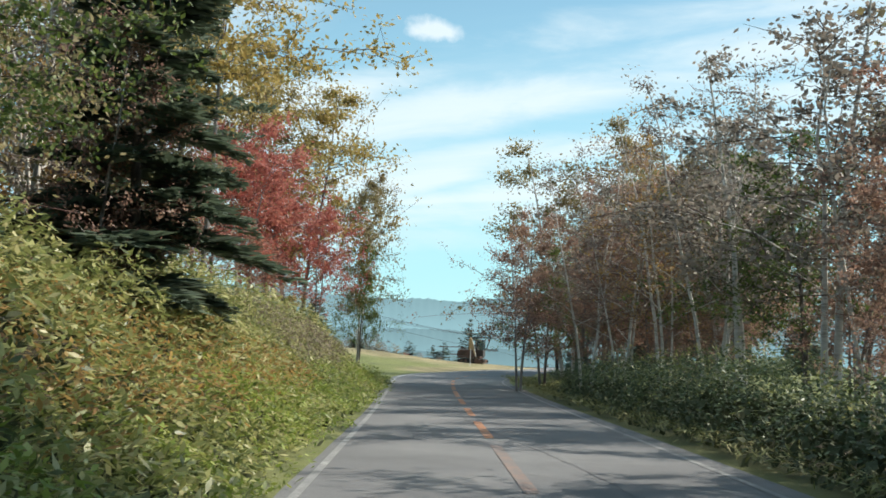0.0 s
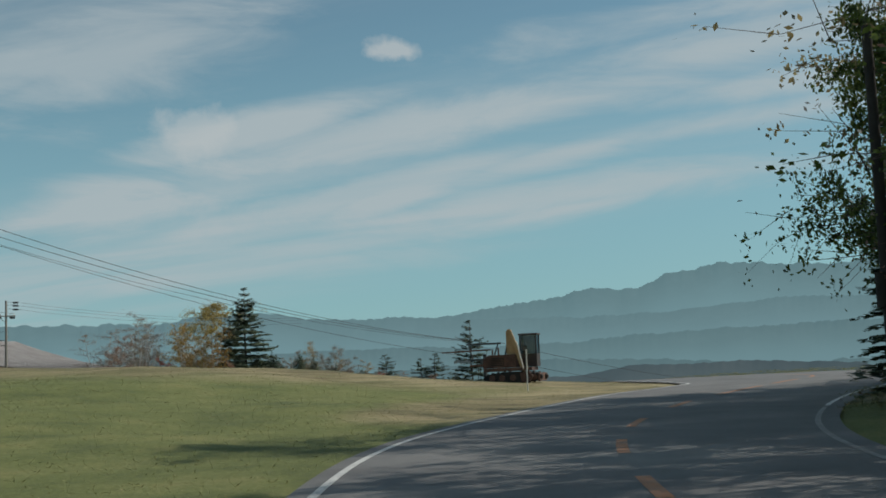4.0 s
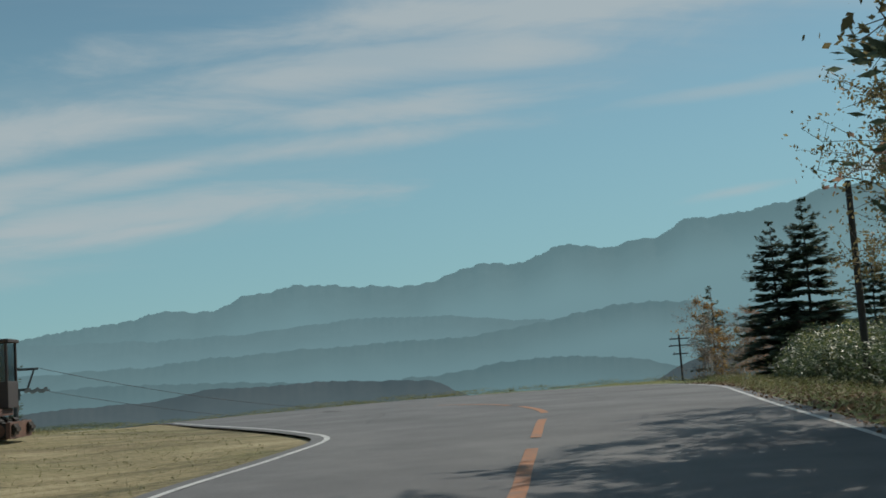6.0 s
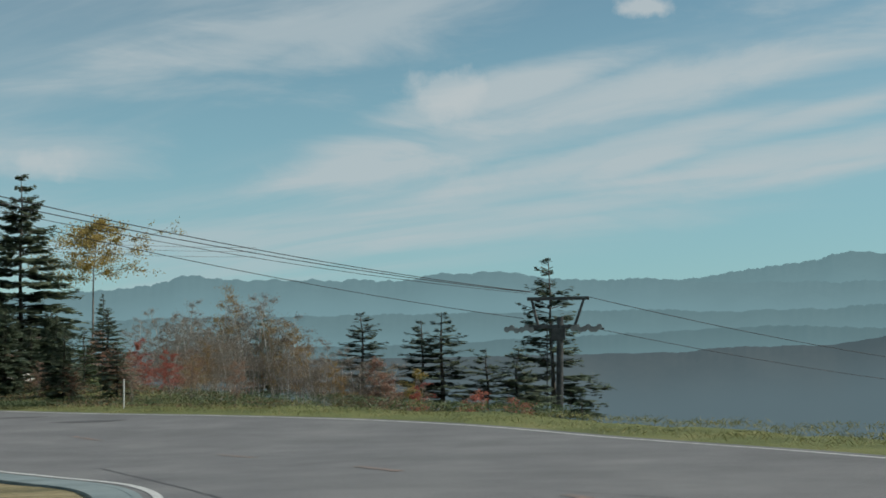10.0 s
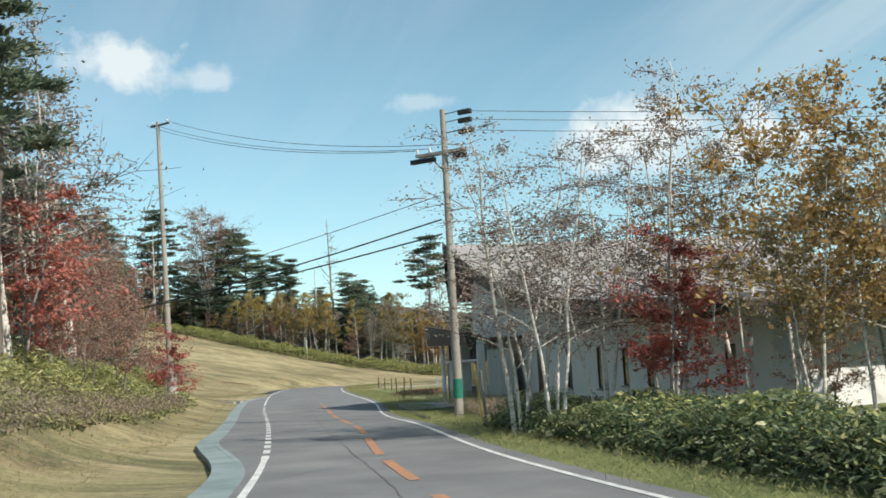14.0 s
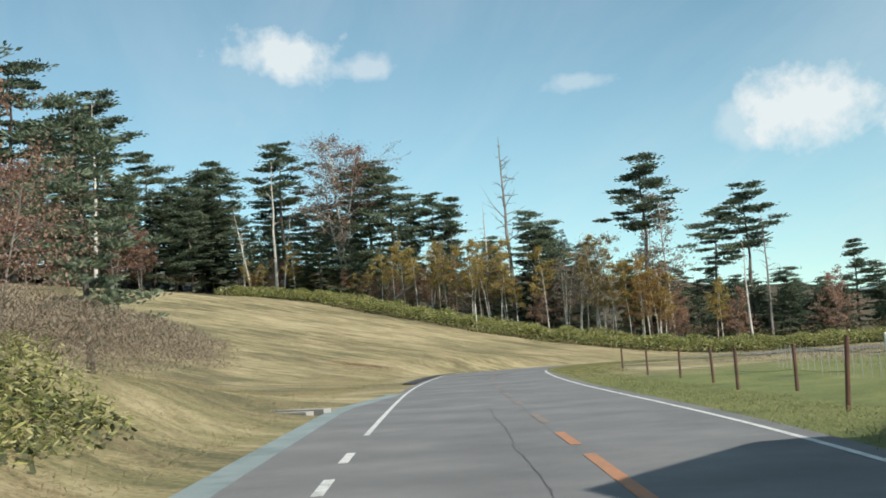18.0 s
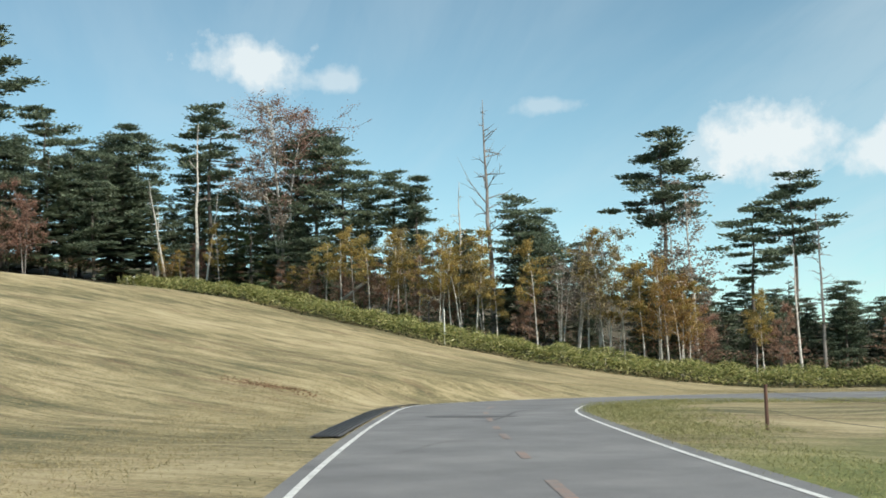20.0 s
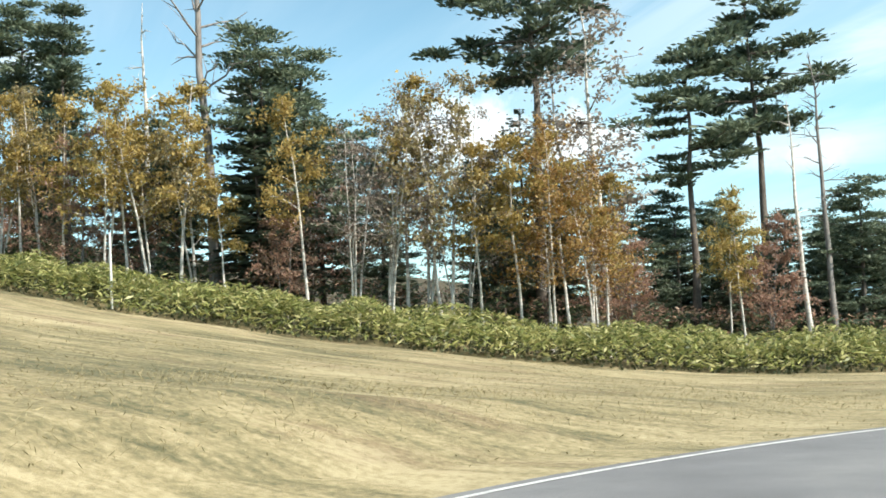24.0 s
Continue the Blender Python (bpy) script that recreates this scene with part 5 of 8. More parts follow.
def make_porch():
    """The covered entrance in front of the lodge's high end."""
    porch = thing("entrance_porch", -58.1, 218.3, 0, -21.7, "dark hooded entrance porch with white posts before the lodge", "porch")
    bm = bmesh.new()
    sec = []
    for x, lo, hi in ((-12.9, 3.02, 4.2), (-2.3, 2.78, 3.42)):
        sec.append([bm.verts.new(p) for p in ((x, -3.15, lo), (x, -3.25, hi), (x, -3.05, hi), (x, -1.9, lo + .28), (x, -1.9, lo))])
    for i in range(5):
        bm.faces.new((sec[0][i], sec[1][i], sec[1][(i + 1) % 5], sec[0][(i + 1) % 5]))
    bm.faces.new(sec[0])
    bm.faces.new(sec[1][::-1])
    hood = part("hood", bm, M["dark_paint"], porch, "dark brown sloping hood")
    bm = bmesh.new()
    boxes(bm, -12.5, -1.9, 3.0, -2.3, -.05, 3.12)
    part("hood_roof", bm, M["dark_paint"], porch)
    # the two signs of the writing, drawn with the built-in font
    for sign, x in (("ラ", -12.35), ("ン", -11.75)):
        cu = bpy.data.curves.new("letter", "FONT")
        cu.body, cu.size, cu.extrude, cu.align_x = sign, .52, .006, "CENTER"
        cu.materials.append(M["white_board"])
        ob = new("letter", cu)
        ob.parent = hood
        ob.matrix_local = pose(x, -3.245, 3.42, 96, 0, 1.5)
    for x, y, w, d in ((-7.5, -2.75, .55, .14), (-11.2, -2.6, .5, .14), (-6.9, -2.2, .14, .5), (-2.35, -2.45, .14, .42)):
        bm = bmesh.new()
        boxes(bm, x - w / 2, y - d / 2, -1.0, x + w / 2, y + d / 2, 3.0)
        part("post", bm, M["white_board"], porch, bevel=.015)
    for y in (-2.55, -1.0):
        bm = bmesh.new()
        boxes(bm, -11.0, y - .05, 1.92, -2.4, y + .05, 2.04)
        part("cross_bar", bm, M["white_board"], porch, bevel=.01)
    for x in (-9.6, -8.4, -5.6, -4.3, -3.2):
        bm = bmesh.new()
        boxes(bm, x - .05, -1.06, -.6, x + .05, -.96, 3.0)
        part("mullion", bm, M["white_board"], porch)
    for a, b in zip((-11.0, -9.6, -8.4, -5.6, -4.3, -3.2), (-9.6, -8.4, -5.6, -4.3, -3.2, -2.35)):
        bm = bmesh.new()
        boxes(bm, a + .055, -1.02, -.45, b - .055, -1.0, 1.9)
        part("glass_screen", bm, M["glass"], porch)
    bm = bmesh.new()
    boxes(bm, -12.4, -1.1, -.8, -11.3, -.1, 2.95)
    part("side_screen", bm, M["wall"], porch)
    # upright boards that close the far bay, with small panes above them
    for i, x in enumerate(np.arange(-10.9, -7.9, .5)):
        bm = bmesh.new()
        boxes(bm, -.23, -.03, -.75, .23, .03 + .02 * (i % 2), 1.9)
        ob = part("bay_board", bm, M["white_board"] if i % 3 else M["concrete"], porch)
        ob.location = (x, -2.35, 0)
    for x in (-10.5, -9.5, -8.5):
        bm = bmesh.new()
        boxes(bm, x - .45, -2.36, 2.06, x + .45, -2.33, 2.95)
        part("glass_screen", bm, M["glass"], porch)
    # white ribbed boards on the sunny end
    for y in np.arange(-2.15, -.8, .16):
        bm = bmesh.new()
        boxes(bm, -.02, 0, -.4, .03 + .02 * (int(y * 100) % 3), .15, 2.45)
        ob = part("white_board", bm, M["white_board"], porch)
        ob.location = (-2.2, y, 0)
    bm = bmesh.new()
    boxes(bm, -2.3, -2.2, 2.452, -2.1, -.8, 2.52)
    part("cap_rail", bm, M["concrete"], porch)
    bm = bmesh.new()
    boxes(bm, -13, -3.4, -1.0, -2, -.02, -.42)
    part("porch_floor", bm, M["concrete"], porch, "pale concrete floor slab")
    return porch


make_porch()


# ---- poles and wires ----
def rod(name, a, b, r0, r1, material, parent, sides=10, label="", bend=0.0):
    a, b = np.array(a, float), np.array(b, float)
    k = np.linspace(0, 1, 14 if bend else 4)
    p = a + (b - a) * k[:, None]
    p[:, 2] -= bend * 4 * k * (1 - k)
    t = Tubes()
    t.add(p, r0 + (r1 - r0) * k, sides)
    me = t.mesh(name, material)
    return part(name, me, None, parent, label)


def insulator(parent, x, y, z, turn=0.0):
    bm = bmesh.new()
    for i, r in enumerate((.045, .075, .05, .07, .04)):
        bmesh.ops.create_cone(bm, cap_ends=True, segments=8, radius1=r, radius2=r * .8, depth=.05, matrix=Matrix.Translation((x, y, z + i * .05)))
    return part("insulator", bm, M["white_board"], parent)


def switch_box(parent, x, y, z):
    bm = bmesh.new()
    boxes(bm, x - .3, y - .09, z - .1, x + .3, y + .09, z + .1, None)
    return part("cutout_box", bm, M["cable"], parent, "black cable clamp", .03)


near_pole = thing("utility_pole", -51.1, 208.5, 0, 25, "tall concrete utility pole with a green band at its foot", "utility pole", "utility poles")
rod("shaft", (0, 0, -.6), (0, 0, 12.3), .19, .115, M["pole"], near_pole, 14)
rod("green_band", (0, 0, .4), (0, 0, 1.18), .199, .194, M["teal"], near_pole, 14, "bright green plastic sleeve")
for z in (9.5, 9.9, 11.9, 6.2, 2.2):
    rod("steel_band", (0, 0, z), (0, 0, z + .06), .185 - .006 * z, .185 - .006 * z, M["steel"], near_pole, 12)
bm = bmesh.new()
boxes(bm, -1.35, -.16, 10.44, 1.0, -.06, 10.56)
part("crossarm", bm, M["pole"], near_pole, bevel=.01)
bm = bmesh.new()
boxes(bm, -1.35, .06, 10.44, 1.0, .16, 10.56)
part("crossarm", bm, M["pole"], near_pole, bevel=.01)
rod("brace", (-.75, 0, 10.44), (-.1, 0, 9.75), .025, .025, M["steel"], near_pole, 6)
for x in (-1.25, -.65, .85):
    insulator(near_pole, x, -.11, 10.57)
    switch_box(near_pole, x - .15, .05, 10.3)
for z in (11.3, 11.75, 12.1):
    rod("bracket", (.1, 0, z), (.75, 0, z + .03), .02, .02, M["steel"], near_pole, 6)
    switch_box(near_pole, 1.05, 0, z - .05)
for z in np.arange(2.6, 9.4, .55):
    rod("step_bolt", (.1, 0, z), (.3, 0, z), .012, .012, M["steel"], near_pole, 5)

far_pole = thing("utility_pole", -83, 208.3, 0, 22, "slender concrete pole with a concrete collar and stay wire", "utility pole", "utility poles")
rod("shaft", (0, 0, .6), (-.55, 0, 18.6), .21, .11, M["pole"], far_pole, 14)
rod("collar", (.05, 0, 1.0), (.02, 0, 2.15), .34, .32, M["concrete"], far_pole, 12, "grey concrete collar")
bm = bmesh.new()
boxes(bm, -1.2, -.05, 18.3, .5, .05, 18.42)
part("crossarm", bm, M["steel"], far_pole)
for x in (-1.1, -.5, .4):
    insulator(far_pole, x, 0, 18.43)
rod("stay_pole", (-.25, 0, 8.7), (-3.4, -1.4, 1.8), .06, .075, M["pole"], far_pole, 8, "pale slanting stay")


def wire(a, b, sag, r=.016, label="black overhead wire sagging between poles"):
    ob = tagged(new("overhead_wire"), label, "wire", "overhead wires")
    rod("strand", a, b, r, r, M["cable"], ob, 5, bend=sag)


for dx, dz in ((-1.25, 10.75), (-.65, 10.75), (.85, 10.75)):
    wire((-51.1 + dx * .9, 208.5 + dx * .4, dz), (-83.5 + dx * .9, 208.1 + dx * .3, 18.55), .7, .014)
wire((-51.2, 208.2, 7.7), (-153, 199.5, 8.6), 2.0, .035)
wire((-51.2, 208.2, 7.1), (-153, 201.5, 8.6), 1.4, .035)
wire((-51.2, 208.2, 8.7), (-153, 204.5, 9.3), 1.4, .016)
for dz in (11.3, 11.75, 12.1):
    wire((-50.2, 208.9, dz), (-20, 243, dz - 1.5), .8, .012)

# the end post of the two service cables, in the wood above the drain
end_post = thing("cable_post", -153, 201.5, 0, 0, "dark wooden post that carries the cables", "post")
rod("shaft", (0, 0, gz(-153, 201.5) - .3), (0, 0, 9.6), .16, .11, M["pole_dark"], end_post)
bm = bmesh.new()
boxes(bm, -.06, -2.3, 8.5, .06, 3.2, 8.62)
part("crossarm", bm, M["pole_dark"], end_post)

wood_pole = thing("wooden_pole", 5.8, 98.5, 0, 0, "dark creosoted wooden pole beside the bend", "utility pole")
rod("shaft", (0, 0, gz(5.8, 98.5) - .3), (0, 0, 9.65), .15, .11, M["pole_dark"], wood_pole, 12)
rod("sign_plate", (-.16, -.05, 3.1), (-.16, -.05, 3.9), .13, .13, M["pole_dark"], wood_pole, 8, "dark plate fixed to the pole")

second_pole = thing("wooden_pole", 27.6, 131.2, 0, 0, "dark creosoted wooden pole behind the roadside bushes", "utility pole")
rod("shaft", (0, 0, gz(27.6, 131.2) - .3), (0, 0, 7.5), .13, .1, M["pole_dark"], second_pole, 12)
rod("steel_band", (0, 0, 7.0), (0, 0, 7.06), .118, .118, M["steel"], second_pole, 10)

valley_pole = thing("power_pole", 88.9, 231.9, 0, 10, "small dark power pole with two crossarms in the valley", "utility pole")
rod("shaft", (0, 0, gz(88.9, 231.9) - .5), (0, 0, 4.6), .2, .13, M["pole_dark"], valley_pole)
for z, w_ in ((4.1, 1.7), (3.2, 1.9), (2.1, 1.3)):
    bm = bmesh.new()
    boxes(bm, -w_, -.07, z - .08, w_, .07, z + .08)
    part("crossarm", bm, M["pole_dark"], valley_pole)
    for x in (-w_ * .8, w_ * .8):
        insulator(valley_pole, x, 0, z + .08)

# leaning posts beside the near pole
for x, y, lean, h_, mat_, lab in ((-41.0, 202.6, 9, 1.9, "yellow_paint", "leaning faded yellow wooden post"), (-41.25, 202.85, 6, 1.7, "pole", "leaning grey wooden post"), (-40.9, 202.45, 5, 1.45, "yellow_paint", "short faded yellow wooden post")):
    post = thing("marker_post", x, y, gz(x, y), 20, lab, "post", "roadside posts")
    rod("shaft", (0, 0, -.2), (-math.sin(radians(lean)) * h_, 0, h_), .05, .047, M[mat_], post, 8)
    rod("cap", (-math.sin(radians(lean)) * h_, 0, h_), (-math.sin(radians(lean)) * (h_ + .05), 0, h_ + .05), .047, .035, M[mat_], post, 8)
stake = thing("marker_post", -.2, 120.4, gz(-.2, 120.4), 0, "thin white stake standing in the meadow", "post", "marker posts")
rod("shaft", (0, 0, -.2), (.02, 0, 1.7), .03, .028, M["white_board"], stake, 8)
# white markers and stubs at the edge of the forest
for x, y, h_, r_, lab in ((-193.8, 274.1, 3.4, .055, "tall white snow marker post"), (-237, 254.5, 1.3, .16, "grey stub post at the forest edge"), (-238.5, 254.0, 1.0, .16, "grey stub post at the forest edge"), (-98.6, 243.0, 1.3, .08, "white wooden stub post"), (-99.4, 243.4, 1.2, .08, "white wooden stub post"), (-6.5, 189.2, 1.1, .03, "thin pale roadside stake")):
    post = thing("marker_post", x, y, gz(x, y), 0, lab, "post", "marker posts")
    rod("shaft", (0, 0, -.3), (0, 0, h_), r_, r_ * .95, M["white_board"], post, 8)
    rod("cap", (0, 0, h_), (0, 0, h_ + .05), r_ * .95, r_ * .5, M["white_board"], post, 8)

# rusty fence posts with two slack wires, then the white rail fence by the drive
fence = thing("wire_fence", -84.2, 226.2, 0, 0, "old wire fence on leaning dark posts", "fence")
spots = [(-84.2, 226.2, 1.55, 7), (-91.0, 231.1, 1.3, 0), (-94.1, 231.6, 1.25, 0), (-99, 234.6, 1.25, -3), (-104.9, 237.6, 1.2, 2), (-112.5, 241.4, 1.2, 0), (-119.9, 245, 1.2, 0)]
tops = []
for x, y, h_, lean in spots:
    z = gz(x, y)
    dx = math.sin(radians(lean)) * h_
    rod("fence_post", (x + 84.2, y - 226.2, z - .3), (x + 84.2 + dx, y - 226.2, z + h_), .055, .05, M["rust_steel"], fence, 7)
    tops.append((x + 84.2 + dx * .8, y - 226.2, z + h_ * .85))
for a, b in zip(tops[:-1], tops[1:]):
    rod("fence_wire", a, b, .006, .006, M["steel"], fence, 4, bend=.05)
    rod("fence_wire", (a[0], a[1], a[2] - .5), (b[0], b[1], b[2] - .5), .006, .006, M["steel"], fence, 4, bend=.05)
rails = thing("rail_fence", -78.5, 222.6, 0, 0, "low grey rail fence beside the drive", "fence")
run = resample(spline([(-78.5, 222.6), (-80.5, 225.3), (-81, 228), (-79.9, 230.4), (-76, 232.5)], 8), 2.1)
for i, (x, y) in enumerate(run):
    z = gz(x, y)
    rod("fence_post", (x + 78.5, y - 222.6, z - .2), (x + 78.5, y - 222.6, z + 1.0), .03, .03, M["concrete"], rails, 7)
for (xa, ya), (xb, yb) in zip(run[:-1], run[1:]):
    for h_ in (.2, .95):
        rod("rail", (xa + 78.5, ya - 222.6, gz(xa, ya) + h_), (xb + 78.5, yb - 222.6, gz(xb, yb) + h_), .018, .018, M["concrete"], rails, 6)
picket = thing("picket_fence", -100, 239.9, 0, 0, "long pale picket fence across the field", "fence")
run = resample(spline([(-104, 242), (-100, 239.9), (-90, 235.5), (-80.4, 230.9), (-74, 230)], 8), .75)
stake = None
for i, (x, y) in enumerate(run):
    if stake is None:
        t_ = Tubes()
        t_.add([(0, 0, -.2), (0, 0, .5), (0, 0, .95)], .016, 5)
        stake = t_.mesh("picket", M["concrete"])
    ob = part("picket", stake, None, picket)
    ob.location = (x + 100, y - 239.9, gz(x, y))
for (xa, ya), (xb, yb) in zip(run[:-1:3], run[3::3]):
    rod("rail", (xa + 100, ya - 239.9, gz(xa, ya) + .85), (xb + 100, yb - 239.9, gz(xb, yb) + .85), .014, .014, M["steel"], picket, 4)

# the drive before the lodge with its dark kerb
drive_edge = resample(spline([(-51.5, 207.2), (-58, 210.6), (-64.6, 213.9), (-70, 217), (-74, 219.3)], 8), .6)
dv = np.array([[(x, y, gz(x, y) + .03), (x + .37 * 3.4, y + .93 * 3.4, gz(x + .37 * 3.4, y + .93 * 3.4) + .035)] for x, y in resample(np.array([(-63.5, 213.9), (-70, 217.2), (-77, 220.8)]), .8)]).reshape(-1, 3)
i_ = np.arange(len(dv) // 2 - 1) * 2
tagged(new("driveway", mesh_of("driveway", dv, np.stack([i_, i_ + 2, i_ + 3, i_ + 1], 1), M["concrete"])), "grey concrete drive before the lodge", "driveway", kind="structure")
kerb_rows = along(drive_edge, .0)
kv = np.array([[(x, y, gz(x, y) - .05), (x, y, gz(x, y) + .1), (x + .06, y + .14, gz(x, y) + .1), (x + .06, y + .14, gz(x, y) - .05)] for x, y in kerb_rows]).reshape(-1, 3)
i_ = (np.arange(len(kerb_rows) - 1) * 4)[:, None] + np.arange(3)[None]
i_ = i_.ravel()
tagged(new("kerb", mesh_of("kerb", kv, np.stack([i_, i_ + 1, i_ + 5, i_ + 4], 1), M["patch"])), "low dark kerb beside the lodge drive", "kerb", kind="structure")

slab = thing("concrete_slab", -103.4, 220.1, gz(-103.4, 220.1) - .1, 24, "pale broken concrete slab lying in the grass", "slab")
bm = bmesh.new()
boxes(bm, -1.8, -.35, -.1, 1.7, .0, .14)
boxes(bm, -1.2, .05, -.1, 2.1, .4, .2)
part("block", bm, M["concrete"], slab, bevel=.03)

# a grating of drain slats at the outer edge of the last bend
grate = thing("drain_grating", -146.5, 244.9, 0, 0, "steel drain grating along the road edge", "drain grating")
edge_run = resample(along(LEFT[(LEFT[:, 0] < -124) & (LEFT[:, 0] > -154) & (LEFT[:, 1] < 252)], -.75), .5)
for off in (-.42, -.28, -.14, 0, .14):
    ln_ = along(edge_run, off)
    me = ribbon("bar", along(ln_, -.04), along(ln_, .04), .05, M["steel"])
    me.transform(Matrix.Translation((146.5, -244.9, 0)))
    part("bar", me, None, grate)
me = ribbon("trough", along(edge_run, -.55), along(edge_run, .3), .012, M["patch"])
me.transform(Matrix.Translation((146.5, -244.9, 0)))
part("trough", me, None, grate)

log_ = thing("fallen_trunk", -215, 272.6, gz(-215, 272.6), 0, "fallen white birch trunk leaning on the young trees", "fallen tree")
rod("trunk", (-3.2, -1.4, -.1), (3.4, 1.6, 3.6), .26, .17, M["bark_birch"], log_, 8)
rod("branch", (1.2, .6, 2.4), (2.6, .4, 4.2), .06, .02, M["bark_birch"], log_, 6)


# ---- the chair lift ----
pylon = thing("lift_pylon", 6.2, 241.1, .7, 0, "dark steel ski lift pylon with sheave wheels", "ski lift")
zb = min(gz(6.2, 241.1) - .7, -4.6)
rod("mast", (0, 0, zb - .5), (.35, 0, 3.4), .33, .26, M["steel"], pylon, 14, "tall tubular steel mast")
rod("ladder_rail", (-.62, -.1, zb - .5), (-.35, -.1, 2.9), .05, .05, M["steel"], pylon, 6)
rod("ladder_rail", (-.98, -.1, zb - .5), (-.7, -.1, 2.9), .05, .05, M["steel"], pylon, 6)
for k in np.arange(0, 1, .05):
    z = zb + (2.9 - zb) * k
    rod("rung", (-.98 + .27 * k, -.1, z), (-.62 + .27 * k, -.1, z), .022, .022, M["steel"], pylon, 4)
bm = bmesh.new()
boxes(bm, -2.3, -.2, 4.75, 2.75, .2, 5.02)
part("top_beam", bm, M["steel"], pylon, bevel=.03)
bm = bmesh.new()
boxes(bm, -2.5, -.2, 2.45, 1.9, .2, 2.75)
part("lower_beam", bm, M["steel"], pylon, bevel=.03)
rod("strut", (-1.45, 0, 2.7), (-1.95, 0, 4.8), .12, .1, M["steel"], pylon, 8)
rod("strut", (1.55, 0, 2.7), (2.3, 0, 4.8), .12, .1, M["steel"], pylon, 8)
bm = bmesh.new()
boxes(bm, -.35, -.3, 1.5, .75, .3, 2.45)
part("head_box", bm, M["steel"], pylon, bevel=.04)
wheel = None
for side_x, n_ in ((-3.0, 6), (2.4, 8)):
    bm = bmesh.new()
    boxes(bm, side_x - 1.1, -.08, 2.32, side_x + 1.5, .08, 2.46)
    beam = part("sheave_beam", bm, M["steel"], pylon, "beam of sheave wheels")
    for i in range(n_):
        if wheel is None:
            bm = bmesh.new()
            bmesh.ops.create_cone(bm, cap_ends=True, segments=14, radius1=.24, radius2=.24, depth=.12, matrix=Matrix.Rotation(radians(90), 4, "X"))
            ob = part("sheave", bm, M["concrete"], beam)
            wheel = ob.data
        else:
            ob = part("sheave", wheel, None, beam)
        ob.location = (side_x - 1.0 + i * 2.4 / n_, -.16, 2.42 + .12 * math.sin(i * 2.0))


def lift_cable(x0, y0, head, c, reach, r=.03):
    ob = tagged(new("lift_cable"), "dark steel cable of the ski lift", "cable", "lift cables")
    s = np.linspace(0, reach, 30)
    h_ = radians(head)
    z = c[0] + c[1] * s + c[2] * s * s
    t = Tubes()
    t.add(np.column_stack([x0 + np.cos(h_) * s, y0 + np.sin(h_) * s, z]), r, 5)
    part("strand", t.mesh("strand", M["cable"]), None, ob)


lift_cable(4.1, 241.1, 230, (6.15, .06, .0011), 95, .03)
lift_cable(4.4, 241.1, 230.3, (6.15, .067, .0011), 95, .03)
lift_cable(3.9, 241.1, 229.6, (6.05, .054, .0011), 95, .02)
lift_cable(3.6, 241.1, 223.5, (4.0, .11, .0011), 95, .025)
lift_cable(8.8, 241.1, 48, (5.7, -.16, .0006), 130, .03)
lift_cable(9, 241.1, 46, (3.2, -.16, .0006), 130, .025)


